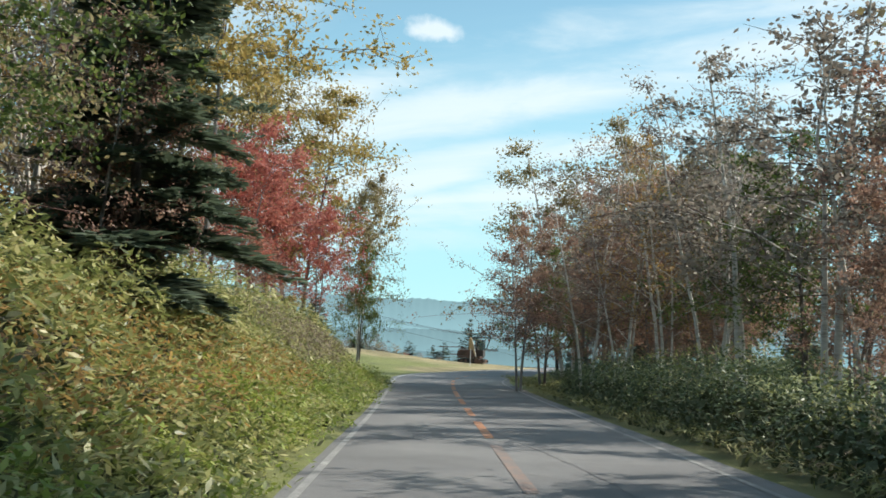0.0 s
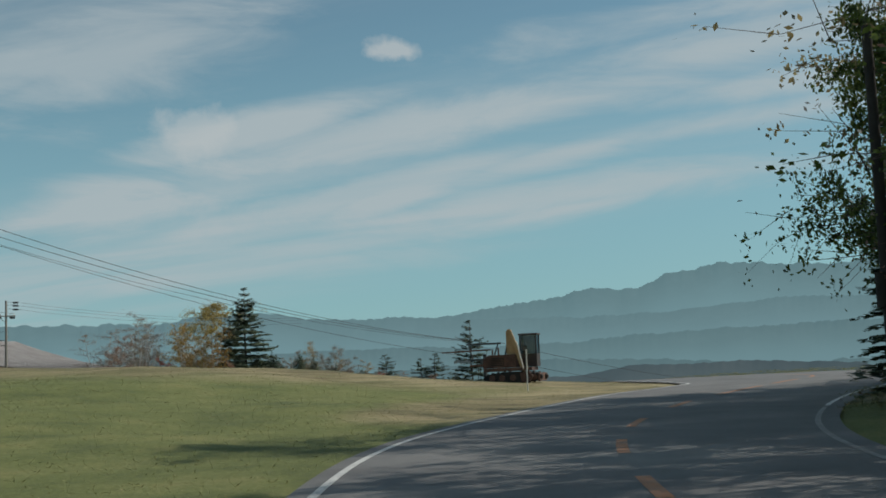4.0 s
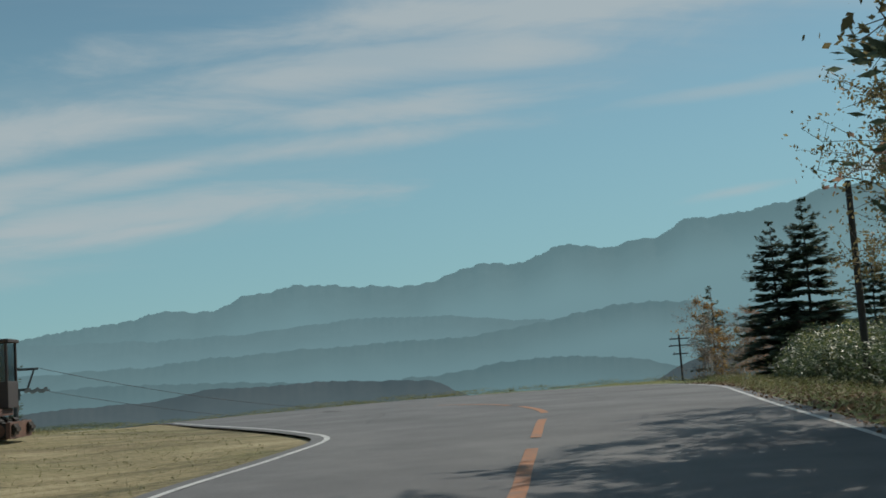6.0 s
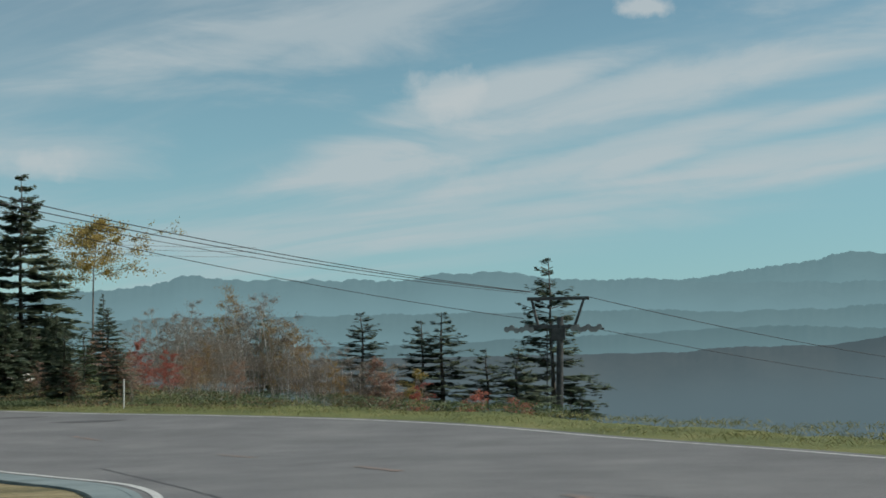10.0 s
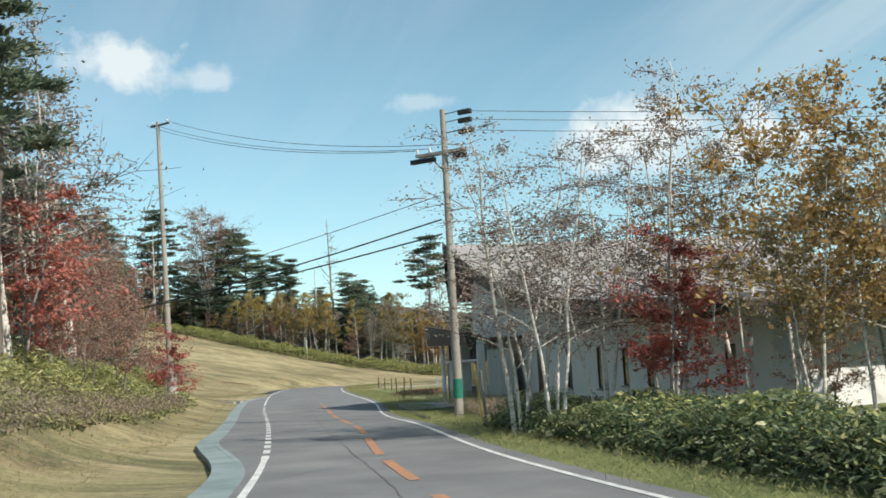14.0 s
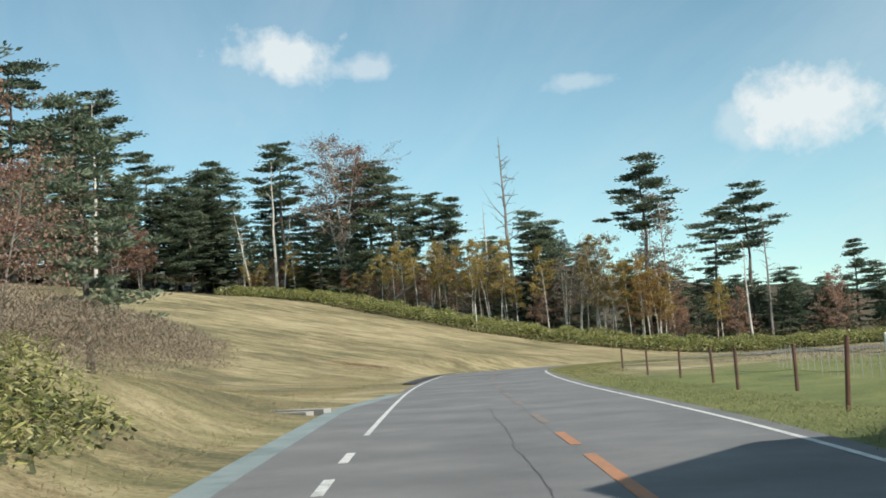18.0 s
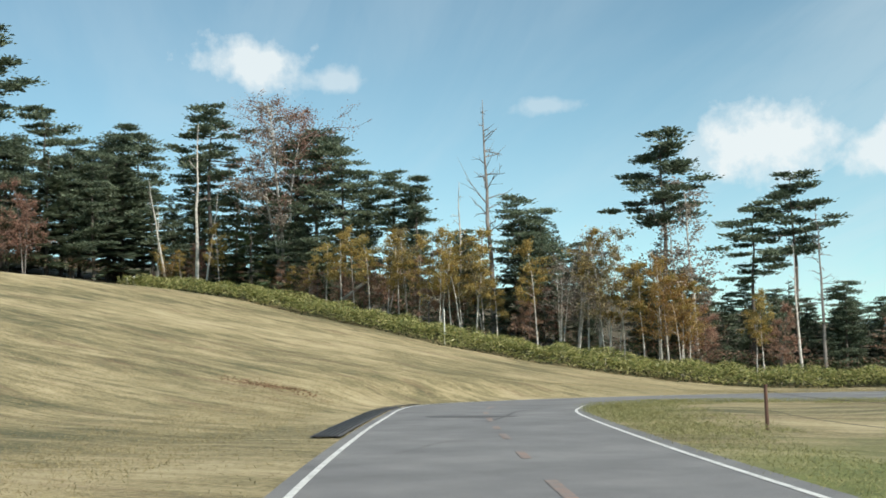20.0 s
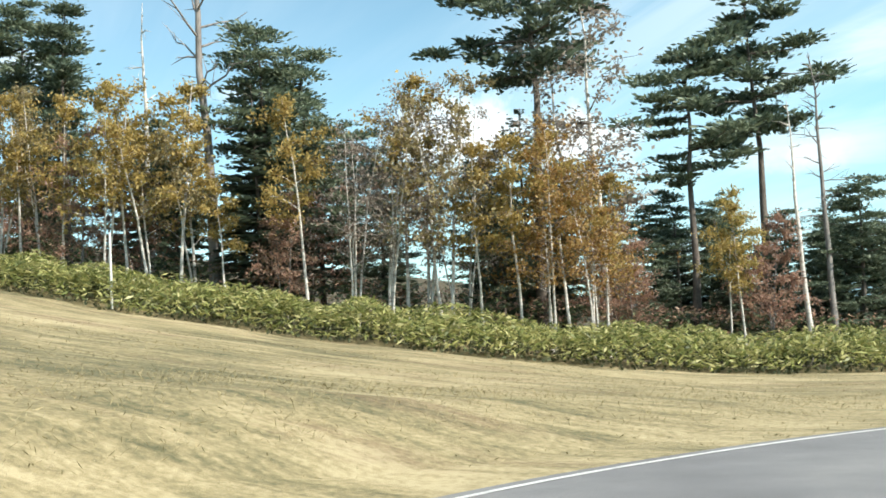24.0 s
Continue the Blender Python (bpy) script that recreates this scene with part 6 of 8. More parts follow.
# ---- the excavator ----
def make_excavator():
    ex = thing("excavator", 0.6, 133.2, gz(0.6, 133.2), -18, "small old yellow and brown tracked excavator with folded boom", "excavator")
    for y in (-.75, .75):
        bm = bmesh.new()
        outline = [(1.35 * math.cos(a) + (.35 if math.cos(a) > 0 else -.35), .3 + .3 * math.sin(a)) for a in np.linspace(0, 2 * math.pi, 25)[:-1]]
        prism(bm, outline, .42, Matrix.Translation((0, y, 0)))
        tr = part("track", bm, M["rubber"], ex, "black crawler track")
        for x in (-1.25, -.65, 0, .65, 1.25):
            bm = bmesh.new()
            bmesh.ops.create_cone(bm, cap_ends=True, segments=12, radius1=.19, radius2=.19, depth=.46, matrix=Matrix.Rotation(radians(90), 4, "X"))
            wv = part("roller", bm, M["rust_steel"], tr)
            wv.location = (x, y, .28)
        for i in range(22):
            k = i / 22 * 2 * math.pi
            bm = bmesh.new()
            boxes(bm, -.05, -.22, -.03, .05, .22, .03)
            g_ = part("grouser", bm, M["rubber"], tr)
            g_.matrix_local = pose(1.38 * math.cos(k) + (.35 if math.cos(k) > 0 else -.35), y, .3 + .325 * math.sin(k), 0, -math.degrees(k) + 90, 0)
    bm = bmesh.new()
    boxes(bm, -.8, -.55, .25, .8, .55, .62)
    part("undercarriage", bm, M["rust_steel"], ex, bevel=.04)
    bm = bmesh.new()
    boxes(bm, -1.75, -.95, .66, 1.15, .95, .86)
    part("turntable", bm, M["rust_steel"], ex, "rusty brown deck", .03)
    bm = bmesh.new()
    prism(bm, [(-1.8, .87), (.2, .87), (.2, 1.62), (-1.45, 1.62), (-1.8, 1.4)], 1.7)
    hood = part("engine_hood", bm, M["rust_steel"], ex, "rusty brown engine hood", .05)
    for z in np.arange(1.0, 1.5, .1):
        bm = bmesh.new()
        boxes(bm, -1.3, -.875, z, -.5, -.853, z + .045)
        part("louvre", bm, M["rubber"], hood)
    rod("exhaust", (-1.1, .3, 1.6), (-1.1, .3, 2.05), .05, .05, M["rust_steel"], ex, 8)
    # the cab: posts, roof, panes
    bm = bmesh.new()
    boxes(bm, .12, -.05, .87, 1.3, .95, 1.62)
    cab = part("cab", bm, M["dark_paint"], ex, "dark glazed cab", .03)
    for x, y in ((.29, -.01), (1.26, -.01), (.29, .91), (1.26, .91)):
        rod("cab_post", (x, y, 1.44), (x, y, 2.72), .045, .045, M["dark_paint"], cab, 6)
    bm = bmesh.new()
    boxes(bm, .2, -.1, 2.7, 1.36, 1.0, 2.8)
    part("cab_roof", bm, M["dark_paint"], cab, bevel=.04)
    for b in ((.34, -.03, 1.47, 1.22, -.02, 2.69), (.34, .92, 1.47, 1.22, .93, 2.69), (.27, .04, 1.47, .28, .87, 2.69)):
        bm = bmesh.new()
        boxes(bm, *b)
        part("pane", bm, M["cab_glass"], cab)
    bm = bmesh.new()
    boxes(bm, .5, .2, 1.45, 1.0, .7, 1.6)
    boxes(bm, .45, .2, 1.6, .58, .7, 2.1)
    part("seat", bm, M["rubber"], cab, bevel=.04)
    # boom folded up in front, its arm coming back down
    bm = bmesh.new()
    prism(bm, [(-.38, 1.0), (.1, 1.0), (.2, 2.0), (-.02, 2.85), (-.12, 3.06), (-.26, 3.08), (-.38, 2.9)], .28, Matrix.Translation((0, -.55, 0)))
    part("boom", bm, M["digger"], ex, "faded yellow boom folded upright", .03)
    bm = bmesh.new()
    prism(bm, [(-.2, 3.08), (-.02, 3.0), (.34, 2.0), (.62, .9), (.72, .62), (.55, .55), (.42, 1.0), (.12, 2.0)], .2, Matrix.Translation((0, -.78, 0)))
    part("arm", bm, M["digger"], ex, "faded yellow arm", .02)
    rod("hydraulic_ram", (-.55, -.55, 1.3), (-.3, -.55, 2.5), .06, .04, M["steel"], ex, 8)
    rod("hydraulic_ram", (.3, -.95, 2.35), (.66, -.95, .75), .045, .03, M["white_board"], ex, 8, "bright ram rod")
    bm = bmesh.new()
    prism(bm, [(.45, .55), (1.0, .6), (1.25, .35), (1.05, .05), (.55, .02)], .7, Matrix.Translation((0, -.8, 0)))
    part("bucket", bm, M["rust_steel"], ex, "rusty bucket", .02)
    rod("side_bar", (-1.5, 0, 1.95), (-4.6, .2, 1.9), .05, .04, M["rust_steel"], ex, 6, "long bar lying across the hood")
    rod("side_bar", (-1.7, .2, 1.05), (-2.9, .3, 1.05), .06, .06, M["rust_steel"], ex, 6)
    rod("bar_rest", (-1.4, 0, 1.6), (-1.4, 0, 1.96), .05, .05, M["rust_steel"], ex, 6)
    bm = bmesh.new()
    boxes(bm, 1.5, -1.1, .05, 1.62, 1.1, .5)
    blade = part("dozer_blade", bm, M["rust_steel"], ex, "low dozer blade", .02)
    for y in (-.5, .5):
        rod("blade_arm", (.7, y, .35), (1.52, y, .25), .06, .06, M["rust_steel"], blade, 6)
    ex.matrix_world = ex.matrix_world @ Matrix.Diagonal((.88, .88, .9, 1))


M["cab_glass"], _n, _l, _b = shade("cab_glass", .08)
_b.inputs["Base Color"].default_value = (.35, .4, .42, 1)
_b.inputs["Transmission Weight"].default_value = .9
make_excavator()


plant("pine", -242.5, 219.2, 31.2, group="forest at the top of the slope")
plant("pine", -241.6, 224.9, 33.0, group="forest at the top of the slope")
plant("dense_pine", -244.4, 229.7, 24.2, group="forest at the top of the slope")
plant("pine", -244.5, 236.8, 28.9, group="forest at the top of the slope")
plant("dead_trunk", -237.6, 235.5, 27.7, group="forest at the top of the slope")
plant("dense_pine", -241.2, 233.5, 18.7, group="forest at the top of the slope")
plant("dense_pine", -244.4, 240.9, 16.7, group="forest at the top of the slope")
plant("pine", -251.0, 246.5, 21.8, group="forest at the top of the slope")
plant("dense_pine", -244.7, 248.3, 17.5, group="forest at the top of the slope")
plant("dense_pine", -243.4, 251.0, 16.3, group="forest at the top of the slope")
plant("dense_pine", -252.3, 254.7, 19.4, group="forest at the top of the slope")
plant("rust_tree", -239.0, 242.2, 11.2, group="forest at the top of the slope")
plant("bare_tree", -237.8, 238.3, 10.2, group="forest at the top of the slope")
plant("dense_pine", -239.1, 221.7, 17.2, group="forest at the top of the slope")
plant("dense_pine", -239.0, 226.1, 15.0, group="forest at the top of the slope")
plant("dense_pine", -244.4, 248.6, 13.6, group="forest at the top of the slope")
plant("dense_pine", -246.1, 253.1, 16.1, group="forest at the top of the slope")
plant("pine", -253.4, 256.3, 20.9, group="forest at the top of the slope")
plant("pine", -255.3, 259.8, 21.2, group="forest at the top of the slope")
plant("dense_pine", -248.7, 257.2, 12.6, group="forest at the top of the slope")
plant("dead_trunk", -240.0, 258.1, 10.8, group="forest at the top of the slope")
plant("dead_trunk", -238.8, 259.0, 14.3, group="forest at the top of the slope", lean=9, lean_to=250)
plant("dead_trunk", -234.2, 261.5, 21.3, group="forest at the top of the slope")
plant("dead_trunk", -234.1, 262.4, 13.2, group="forest at the top of the slope", lean=8, lean_to=60)
plant("gold_birch", -239.5, 258.1, 5.7, group="forest at the top of the slope")
plant("gold_birch", -235.6, 260.0, 5.4, group="forest at the top of the slope")
plant("orange_birch", -238.4, 259.0, 5.0, group="forest at the top of the slope")
plant("pine", -241.1, 265.3, 24.1, group="forest at the top of the slope")
plant("gold_birch", -230.4, 263.1, 9.1, group="forest at the top of the slope")
plant("crown_birch", -227.2, 269.5, 26.5, group="forest at the top of the slope")
plant("pale_birch", -225.9, 270.3, 24.8, group="forest at the top of the slope", wide=1.3)
plant("young_fir", -226.0, 265.6, 11.4, group="forest at the top of the slope", wide=1.25)
plant("young_fir", -229.2, 264.8, 8.6, group="forest at the top of the slope")
plant("dense_pine", -227.8, 271.7, 20.9, group="forest at the top of the slope")
plant("dense_pine", -223.1, 272.6, 21.2, group="forest at the top of the slope")
plant("dense_pine", -220.2, 275.0, 19.4, group="forest at the top of the slope")
plant("dense_pine", -220.4, 277.6, 16.4, group="forest at the top of the slope")
plant("dense_pine", -223.4, 269.9, 9.4, group="forest at the top of the slope")
plant("pine", -216.3, 279.9, 16.8, group="forest at the top of the slope")
plant("pine", -212.9, 280.9, 16.5, group="forest at the top of the slope")
plant("dense_pine", -215.3, 281.4, 13.1, group="forest at the top of the slope")
plant("dead_trunk", -203.4, 281.4, 16.7, group="forest at the top of the slope")
plant("dead_tree", -198.3, 282.1, 25.5, group="forest at the top of the slope")
plant("dense_pine", -197.3, 285.1, 15.7, group="forest at the top of the slope")
plant("dense_pine", -197.3, 287.5, 14.6, group="forest at the top of the slope")
plant("fir", -197.0, 284.1, 12.5, group="forest at the top of the slope")
plant("pine", -188.1, 296.0, 23.2, group="forest at the top of the slope")
plant("dense_pine", -190.5, 294.9, 10.2, group="forest at the top of the slope")
plant("dense_pine", -190.2, 299.7, 10.1, group="forest at the top of the slope")
plant("dense_pine", -186.2, 299.8, 9.4, group="forest at the top of the slope")
plant("pale_birch", -184.4, 297.2, 19.7, group="forest at the top of the slope", wide=1.2)
plant("fir", -191.3, 298.4, 13.2, group="forest at the top of the slope")
plant("gold_birch", -217.6, 269.6, 5.9, group="young birches along the bamboo grass")
plant("gold_birch", -214.9, 270.5, 8.1, group="young birches along the bamboo grass")
plant("rust_tree", -216.7, 270.1, 4.2, group="young birches along the bamboo grass")
plant("gold_birch", -212.4, 271.3, 9.3, group="young birches along the bamboo grass")
plant("gold_birch", -212.2, 272.7, 10.1, group="young birches along the bamboo grass")
plant("gold_birch", -208.9, 273.1, 9.5, group="young birches along the bamboo grass")
plant("gold_birch", -207.7, 274.5, 10.5, group="young birches along the bamboo grass")
plant("gold_birch", -205.3, 274.8, 10.0, group="young birches along the bamboo grass")
plant("olive_birch", -206.0, 276.3, 10.7, group="young birches along the bamboo grass")
plant("gold_birch", -202.9, 276.0, 10.2, group="young birches along the bamboo grass")
plant("rust_tree", -203.3, 277.1, 8.9, group="young birches along the bamboo grass")
plant("gold_birch", -201.1, 277.3, 10.9, group="young birches along the bamboo grass")
plant("gold_birch", -200.2, 278.2, 11.7, group="young birches along the bamboo grass")
plant("gold_birch", -198.1, 278.5, 10.9, group="young birches along the bamboo grass")
plant("gold_birch", -197.4, 279.6, 12.3, group="young birches along the bamboo grass")
plant("olive_birch", -197.5, 280.7, 11.6, group="young birches along the bamboo grass")
plant("gold_birch", -194.7, 280.5, 7.2, group="young birches along the bamboo grass")
plant("gold_birch", -191.4, 283.0, 11.6, group="young birches along the bamboo grass")
plant("rust_tree", -193.1, 282.8, 6.7, group="young birches along the bamboo grass")
plant("pale_birch", -190.5, 285.1, 10.7, group="young birches along the bamboo grass")
plant("pale_birch", -189.1, 285.9, 12.8, group="young birches along the bamboo grass")
plant("gold_birch", -189.1, 287.4, 13.2, group="young birches along the bamboo grass")
plant("pale_birch", -188.6, 288.0, 13.1, group="young birches along the bamboo grass")
plant("olive_birch", -187.5, 288.4, 13.3, group="young birches along the bamboo grass")
plant("pale_birch", -187.3, 289.4, 11.7, group="young birches along the bamboo grass")
plant("gold_birch", -186.0, 289.4, 10.1, group="young birches along the bamboo grass")
plant("gold_birch", -184.4, 290.5, 10.7, group="young birches along the bamboo grass")
plant("orange_birch", -183.8, 291.9, 11.3, group="young birches along the bamboo grass")
plant("gold_birch", -182.9, 292.1, 11.2, group="young birches along the bamboo grass")
plant("orange_birch", -182.1, 293.0, 10.5, group="young birches along the bamboo grass")
plant("gold_birch", -182.0, 293.9, 9.1, group="young birches along the bamboo grass")
plant("gold_birch", -178.3, 298.7, 7.9, group="young birches along the bamboo grass")
plant("rust_tree", -211.1, 274.5, 6.8, group="young birches along the bamboo grass")
plant("rust_tree", -201.5, 279.4, 7.5, group="young birches along the bamboo grass")
plant("rust_tree", -215.0, 272.6, 5.4, group="young birches along the bamboo grass")
plant("pine", -183.2, 302.9, 17.5, group="forest at the top of the slope")
plant("pine", -181.1, 306.7, 20.2, group="forest at the top of the slope")
plant("dead_tree", -176.8, 305.9, 16.5, group="forest at the top of the slope")
plant("dead_trunk", -175.9, 302.0, 13.3, group="forest at the top of the slope")
plant("gold_birch", -177.8, 299.1, 8.8, group="forest at the top of the slope")
plant("rust_tree", -177.3, 300.5, 7.7, group="forest at the top of the slope")
plant("dense_pine", -185.6, 304.7, 9.1, group="forest at the top of the slope")
plant("dense_pine", -185.1, 308.3, 8.9, group="forest at the top of the slope")
plant("dense_pine", -185.5, 301.8, 8.1, group="forest at the top of the slope")
plant("dense_pine", -180.0, 306.8, 8.1, group="forest at the top of the slope")
plant("dense_pine", -177.4, 308.4, 7.4, group="forest at the top of the slope")
plant("dense_pine", -176.4, 309.6, 7.4, group="forest at the top of the slope")
plant("dense_pine", -175.8, 313.2, 7.9, group="forest at the top of the slope")
plant("dense_pine", -182.1, 314.4, 8.6, group="forest at the top of the slope")
plant("dense_pine", -173.4, 314.7, 7.2, group="forest at the top of the slope")
plant("dense_pine", -172.5, 319.9, 6.9, group="forest at the top of the slope")
plant("rust_tree", -182.5, 296.4, 5.9, group="forest at the top of the slope")
plant("pine", -175.6, 318.9, 13.1, group="forest at the top of the slope")
plant("big_fir", -24.0, 211.6, 13.0, group="firs beside the hairpin")
plant("big_fir", -25.3, 207.6, 9.5, group="firs beside the hairpin")
plant("fir", -27.9, 230.2, 6.7, group="firs beside the hairpin")
plant("round_birch", -32.0, 236.5, 13.2, group="firs beside the hairpin", wide=1.2)
plant("big_fir", -20.0, 208.0, 4.9, group="firs beside the hairpin")
plant("big_fir", -21.9, 205.3, 5.4, group="firs beside the hairpin")
plant("fir", -19.0, 204.1, 3.7, group="firs beside the hairpin")
plant("young_fir", -19.7, 211.2, 3.4, group="firs beside the hairpin")
plant("red_maple", -20.4, 219.5, 3.4, group="firs beside the hairpin")
plant("rust_tree", -20.3, 213.8, 3.4, group="firs beside the hairpin")
plant("fir", 5.1, 249.7, 20.1, group="birch grove below the hairpin", wide=1.08)
plant("young_fir", 8.3, 226.3, 6.5, group="birch grove below the hairpin", wide=1.00)
plant("open_birch", -22.0, 228.4, 3.1, group="birch grove below the hairpin", wide=1.20)
plant("young_fir", 13.9, 224.1, 5.7, group="birch grove below the hairpin", wide=1.00)
plant("olive_birch", -27.4, 201.1, 5.7, group="birch grove below the hairpin", wide=1.00)
plant("olive_birch", -30.4, 208.0, 6.9, group="birch grove below the hairpin", wide=1.00)
plant("rust_tree", -25.0, 203.0, 4.2, group="birch grove below the hairpin", wide=1.00)
plant("open_birch", -22.9, 203.0, 3.1, group="birch grove below the hairpin", wide=1.20)
plant("open_birch", -22.4, 225.2, 5.3, group="birch grove below the hairpin", wide=1.20)
plant("open_birch", -22.3, 229.6, 6.5, group="birch grove below the hairpin", wide=1.20)
plant("open_birch", -20.4, 228.1, 7.2, group="birch grove below the hairpin", wide=1.20)
plant("open_birch", -19.3, 230.6, 9.0, group="birch grove below the hairpin", wide=1.20)
plant("rust_tree", -18.5, 224.6, 3.2, group="birch grove below the hairpin", wide=1.00)
plant("fir", -17.2, 209.3, 4.6, group="birch grove below the hairpin", wide=1.62)
plant("open_birch", -15.7, 212.2, 2.8, group="birch grove below the hairpin", wide=1.20)
plant("open_birch", -17.2, 218.1, 4.5, group="birch grove below the hairpin", wide=1.20)
plant("open_birch", -16.6, 220.5, 5.7, group="birch grove below the hairpin", wide=1.32)
plant("open_birch", -16.0, 222.9, 5.6, group="birch grove below the hairpin", wide=1.20)
plant("open_birch", -12.8, 217.7, 5.0, group="birch grove below the hairpin", wide=1.20)
plant("open_birch", -15.1, 227.5, 8.6, group="birch grove below the hairpin", wide=1.08)
plant("open_birch", -13.2, 228.2, 8.8, group="birch grove below the hairpin", wide=1.20)
plant("fir", -15.5, 231.6, 7.1, group="birch grove below the hairpin", wide=1.35)
plant("open_birch", -9.9, 223.0, 6.8, group="birch grove below the hairpin", wide=1.20)
plant("open_birch", -7.4, 219.5, 5.2, group="birch grove below the hairpin", wide=1.20)
plant("open_birch", -6.0, 218.9, 4.6, group="birch grove below the hairpin", wide=1.20)
plant("fir", -7.7, 231.9, 9.1, group="birch grove below the hairpin", wide=1.62)
plant("open_birch", -4.8, 220.2, 5.7, group="birch grove below the hairpin", wide=1.20)
plant("rust_tree", -3.4, 220.6, 5.4, group="birch grove below the hairpin", wide=1.00)
plant("gold_birch", -1.2, 219.0, 4.9, group="birch grove below the hairpin", wide=1.00)
plant("fir", -1.1, 229.2, 10.1, group="birch grove below the hairpin", wide=1.89)
plant("fir", -3.0, 230.9, 9.4, group="birch grove below the hairpin", wide=1.62)
plant("fir", 1.8, 231.7, 8.4, group="birch grove below the hairpin", wide=1.89)
plant("fir", 3.7, 234.0, 9.2, group="birch grove below the hairpin", wide=1.89)
plant("red_maple", 2.2, 219.6, 4.1, group="birch grove below the hairpin", wide=1.40)
plant("red_maple", 3.4, 217.8, 3.7, group="birch grove below the hairpin", wide=1.40)
plant("red_maple", 5.7, 220.1, 4.4, group="birch grove below the hairpin", wide=1.40)
plant("red_maple", 6.6, 220.2, 4.2, group="birch grove below the hairpin", wide=1.40)
plant("young_fir", 8.8, 230.4, 6.6, group="birch grove below the hairpin", wide=1.20)
plant("red_maple", -15.4, 210.1, 2.0, group="birch grove below the hairpin", wide=1.30)
plant("red_maple", -17.2, 210.4, 2.2, group="birch grove below the hairpin", wide=1.30)
plant("rust_tree", -18.3, 208.7, 2.4, group="birch grove below the hairpin", wide=1.00)
plant("open_birch", -14.2, 212.9, 2.5, group="birch grove below the hairpin", wide=1.20)
plant("open_birch", -13.7, 215.2, 3.1, group="birch grove below the hairpin", wide=1.20)
plant("open_birch", -9.4, 218.9, 4.7, group="birch grove below the hairpin", wide=1.20)
plant("open_birch", -3.1, 222.7, 5.0, group="birch grove below the hairpin", wide=1.20)
plant("pale_birch", -20.7, 230.1, 2.8, group="birch grove below the hairpin", wide=1.20)
plant("open_birch", -21.6, 204.7, 2.8, group="birch grove below the hairpin", wide=1.20)
plant("open_birch", -21.1, 226.9, 4.8, group="birch grove below the hairpin", wide=1.20)
plant("pale_birch", -21.0, 231.3, 5.9, group="birch grove below the hairpin", wide=1.20)
plant("open_birch", -19.1, 229.8, 6.5, group="birch grove below the hairpin", wide=1.20)
plant("open_birch", -18.0, 232.3, 8.1, group="birch grove below the hairpin", wide=1.20)
plant("pale_birch", -14.4, 213.9, 2.5, group="birch grove below the hairpin", wide=1.20)
plant("open_birch", -15.9, 219.8, 4.0, group="birch grove below the hairpin", wide=1.20)
plant("open_birch", -15.3, 222.2, 5.1, group="birch grove below the hairpin", wide=1.32)
plant("pale_birch", -14.7, 224.6, 5.0, group="birch grove below the hairpin", wide=1.20)
plant("open_birch", -11.5, 219.4, 4.5, group="birch grove below the hairpin", wide=1.20)
plant("open_birch", -13.8, 229.2, 7.7, group="birch grove below the hairpin", wide=1.08)
plant("pale_birch", -11.9, 229.9, 7.9, group="birch grove below the hairpin", wide=1.20)
plant("open_birch", -8.6, 224.7, 6.1, group="birch grove below the hairpin", wide=1.20)
plant("open_birch", -6.1, 221.2, 4.7, group="birch grove below the hairpin", wide=1.20)
plant("pale_birch", -4.7, 220.6, 4.1, group="birch grove below the hairpin", wide=1.20)
plant("open_birch", -3.5, 221.9, 5.1, group="birch grove below the hairpin", wide=1.20)
plant("open_birch", -12.9, 214.6, 2.2, group="birch grove below the hairpin", wide=1.20)
plant("pale_birch", -12.4, 216.9, 2.8, group="birch grove below the hairpin", wide=1.20)
plant("open_birch", -8.1, 220.6, 4.2, group="birch grove below the hairpin", wide=1.20)
plant("open_birch", -1.8, 224.4, 4.5, group="birch grove below the hairpin", wide=1.20)
plant("big_fir", -15.0, 199.5, 4.2, group="firs beside the hairpin")
plant("big_fir", -16.5, 197.4, 4.8, group="firs beside the hairpin")
plant("fir", -12.5, 195.6, 3.4, group="firs beside the hairpin", wide=1.4)
plant("big_fir", -19.5, 198.8, 5.0, group="firs beside the hairpin")
plant("fir", -9.6, 195.0, 2.8, group="firs beside the hairpin", wide=1.5)
plant("young_fir", -14.8, 202.0, 3.2, group="firs beside the hairpin", wide=1.3)
plant("lodge_birch", -36.6, 200.6, 8.4, group="birches in front of the lodge", wide=1.45)
plant("lodge_birch", -39.2, 203.4, 8.6, group="birches in front of the lodge", wide=1.35)
plant("rust_tree", -27.2, 204.8, 3.5, group="birches in front of the lodge")
plant("rust_tree", -28.8, 203.2, 3.2, group="birches in front of the lodge")
plant("rust_tree", -25.6, 203.6, 3.0, group="birches in front of the lodge")
plant("lodge_birch", -34.5, 200.1, 7.7, group="birches in front of the lodge", wide=1.2)
plant("lodge_birch", -34.5, 201.7, 8.0, group="birches in front of the lodge", wide=1.15)
plant("lodge_birch", -35.6, 205.0, 9.1, group="birches in front of the lodge", wide=1.2)
plant("lodge_birch", -34.4, 204.8, 9.3, group="birches in front of the lodge", wide=1.1)
plant("lodge_birch", -34.8, 207.3, 10.9, group="birches in front of the lodge", wide=1.1)
plant("orange_birch", -29.9, 203.7, 9.0, group="birches in front of the lodge", wide=1.15)
plant("orange_birch", -26.8, 202.4, 8.2, group="birches in front of the lodge", wide=1.1)
plant("orange_birch", -28.1, 205.3, 7.3, group="birches in front of the lodge")
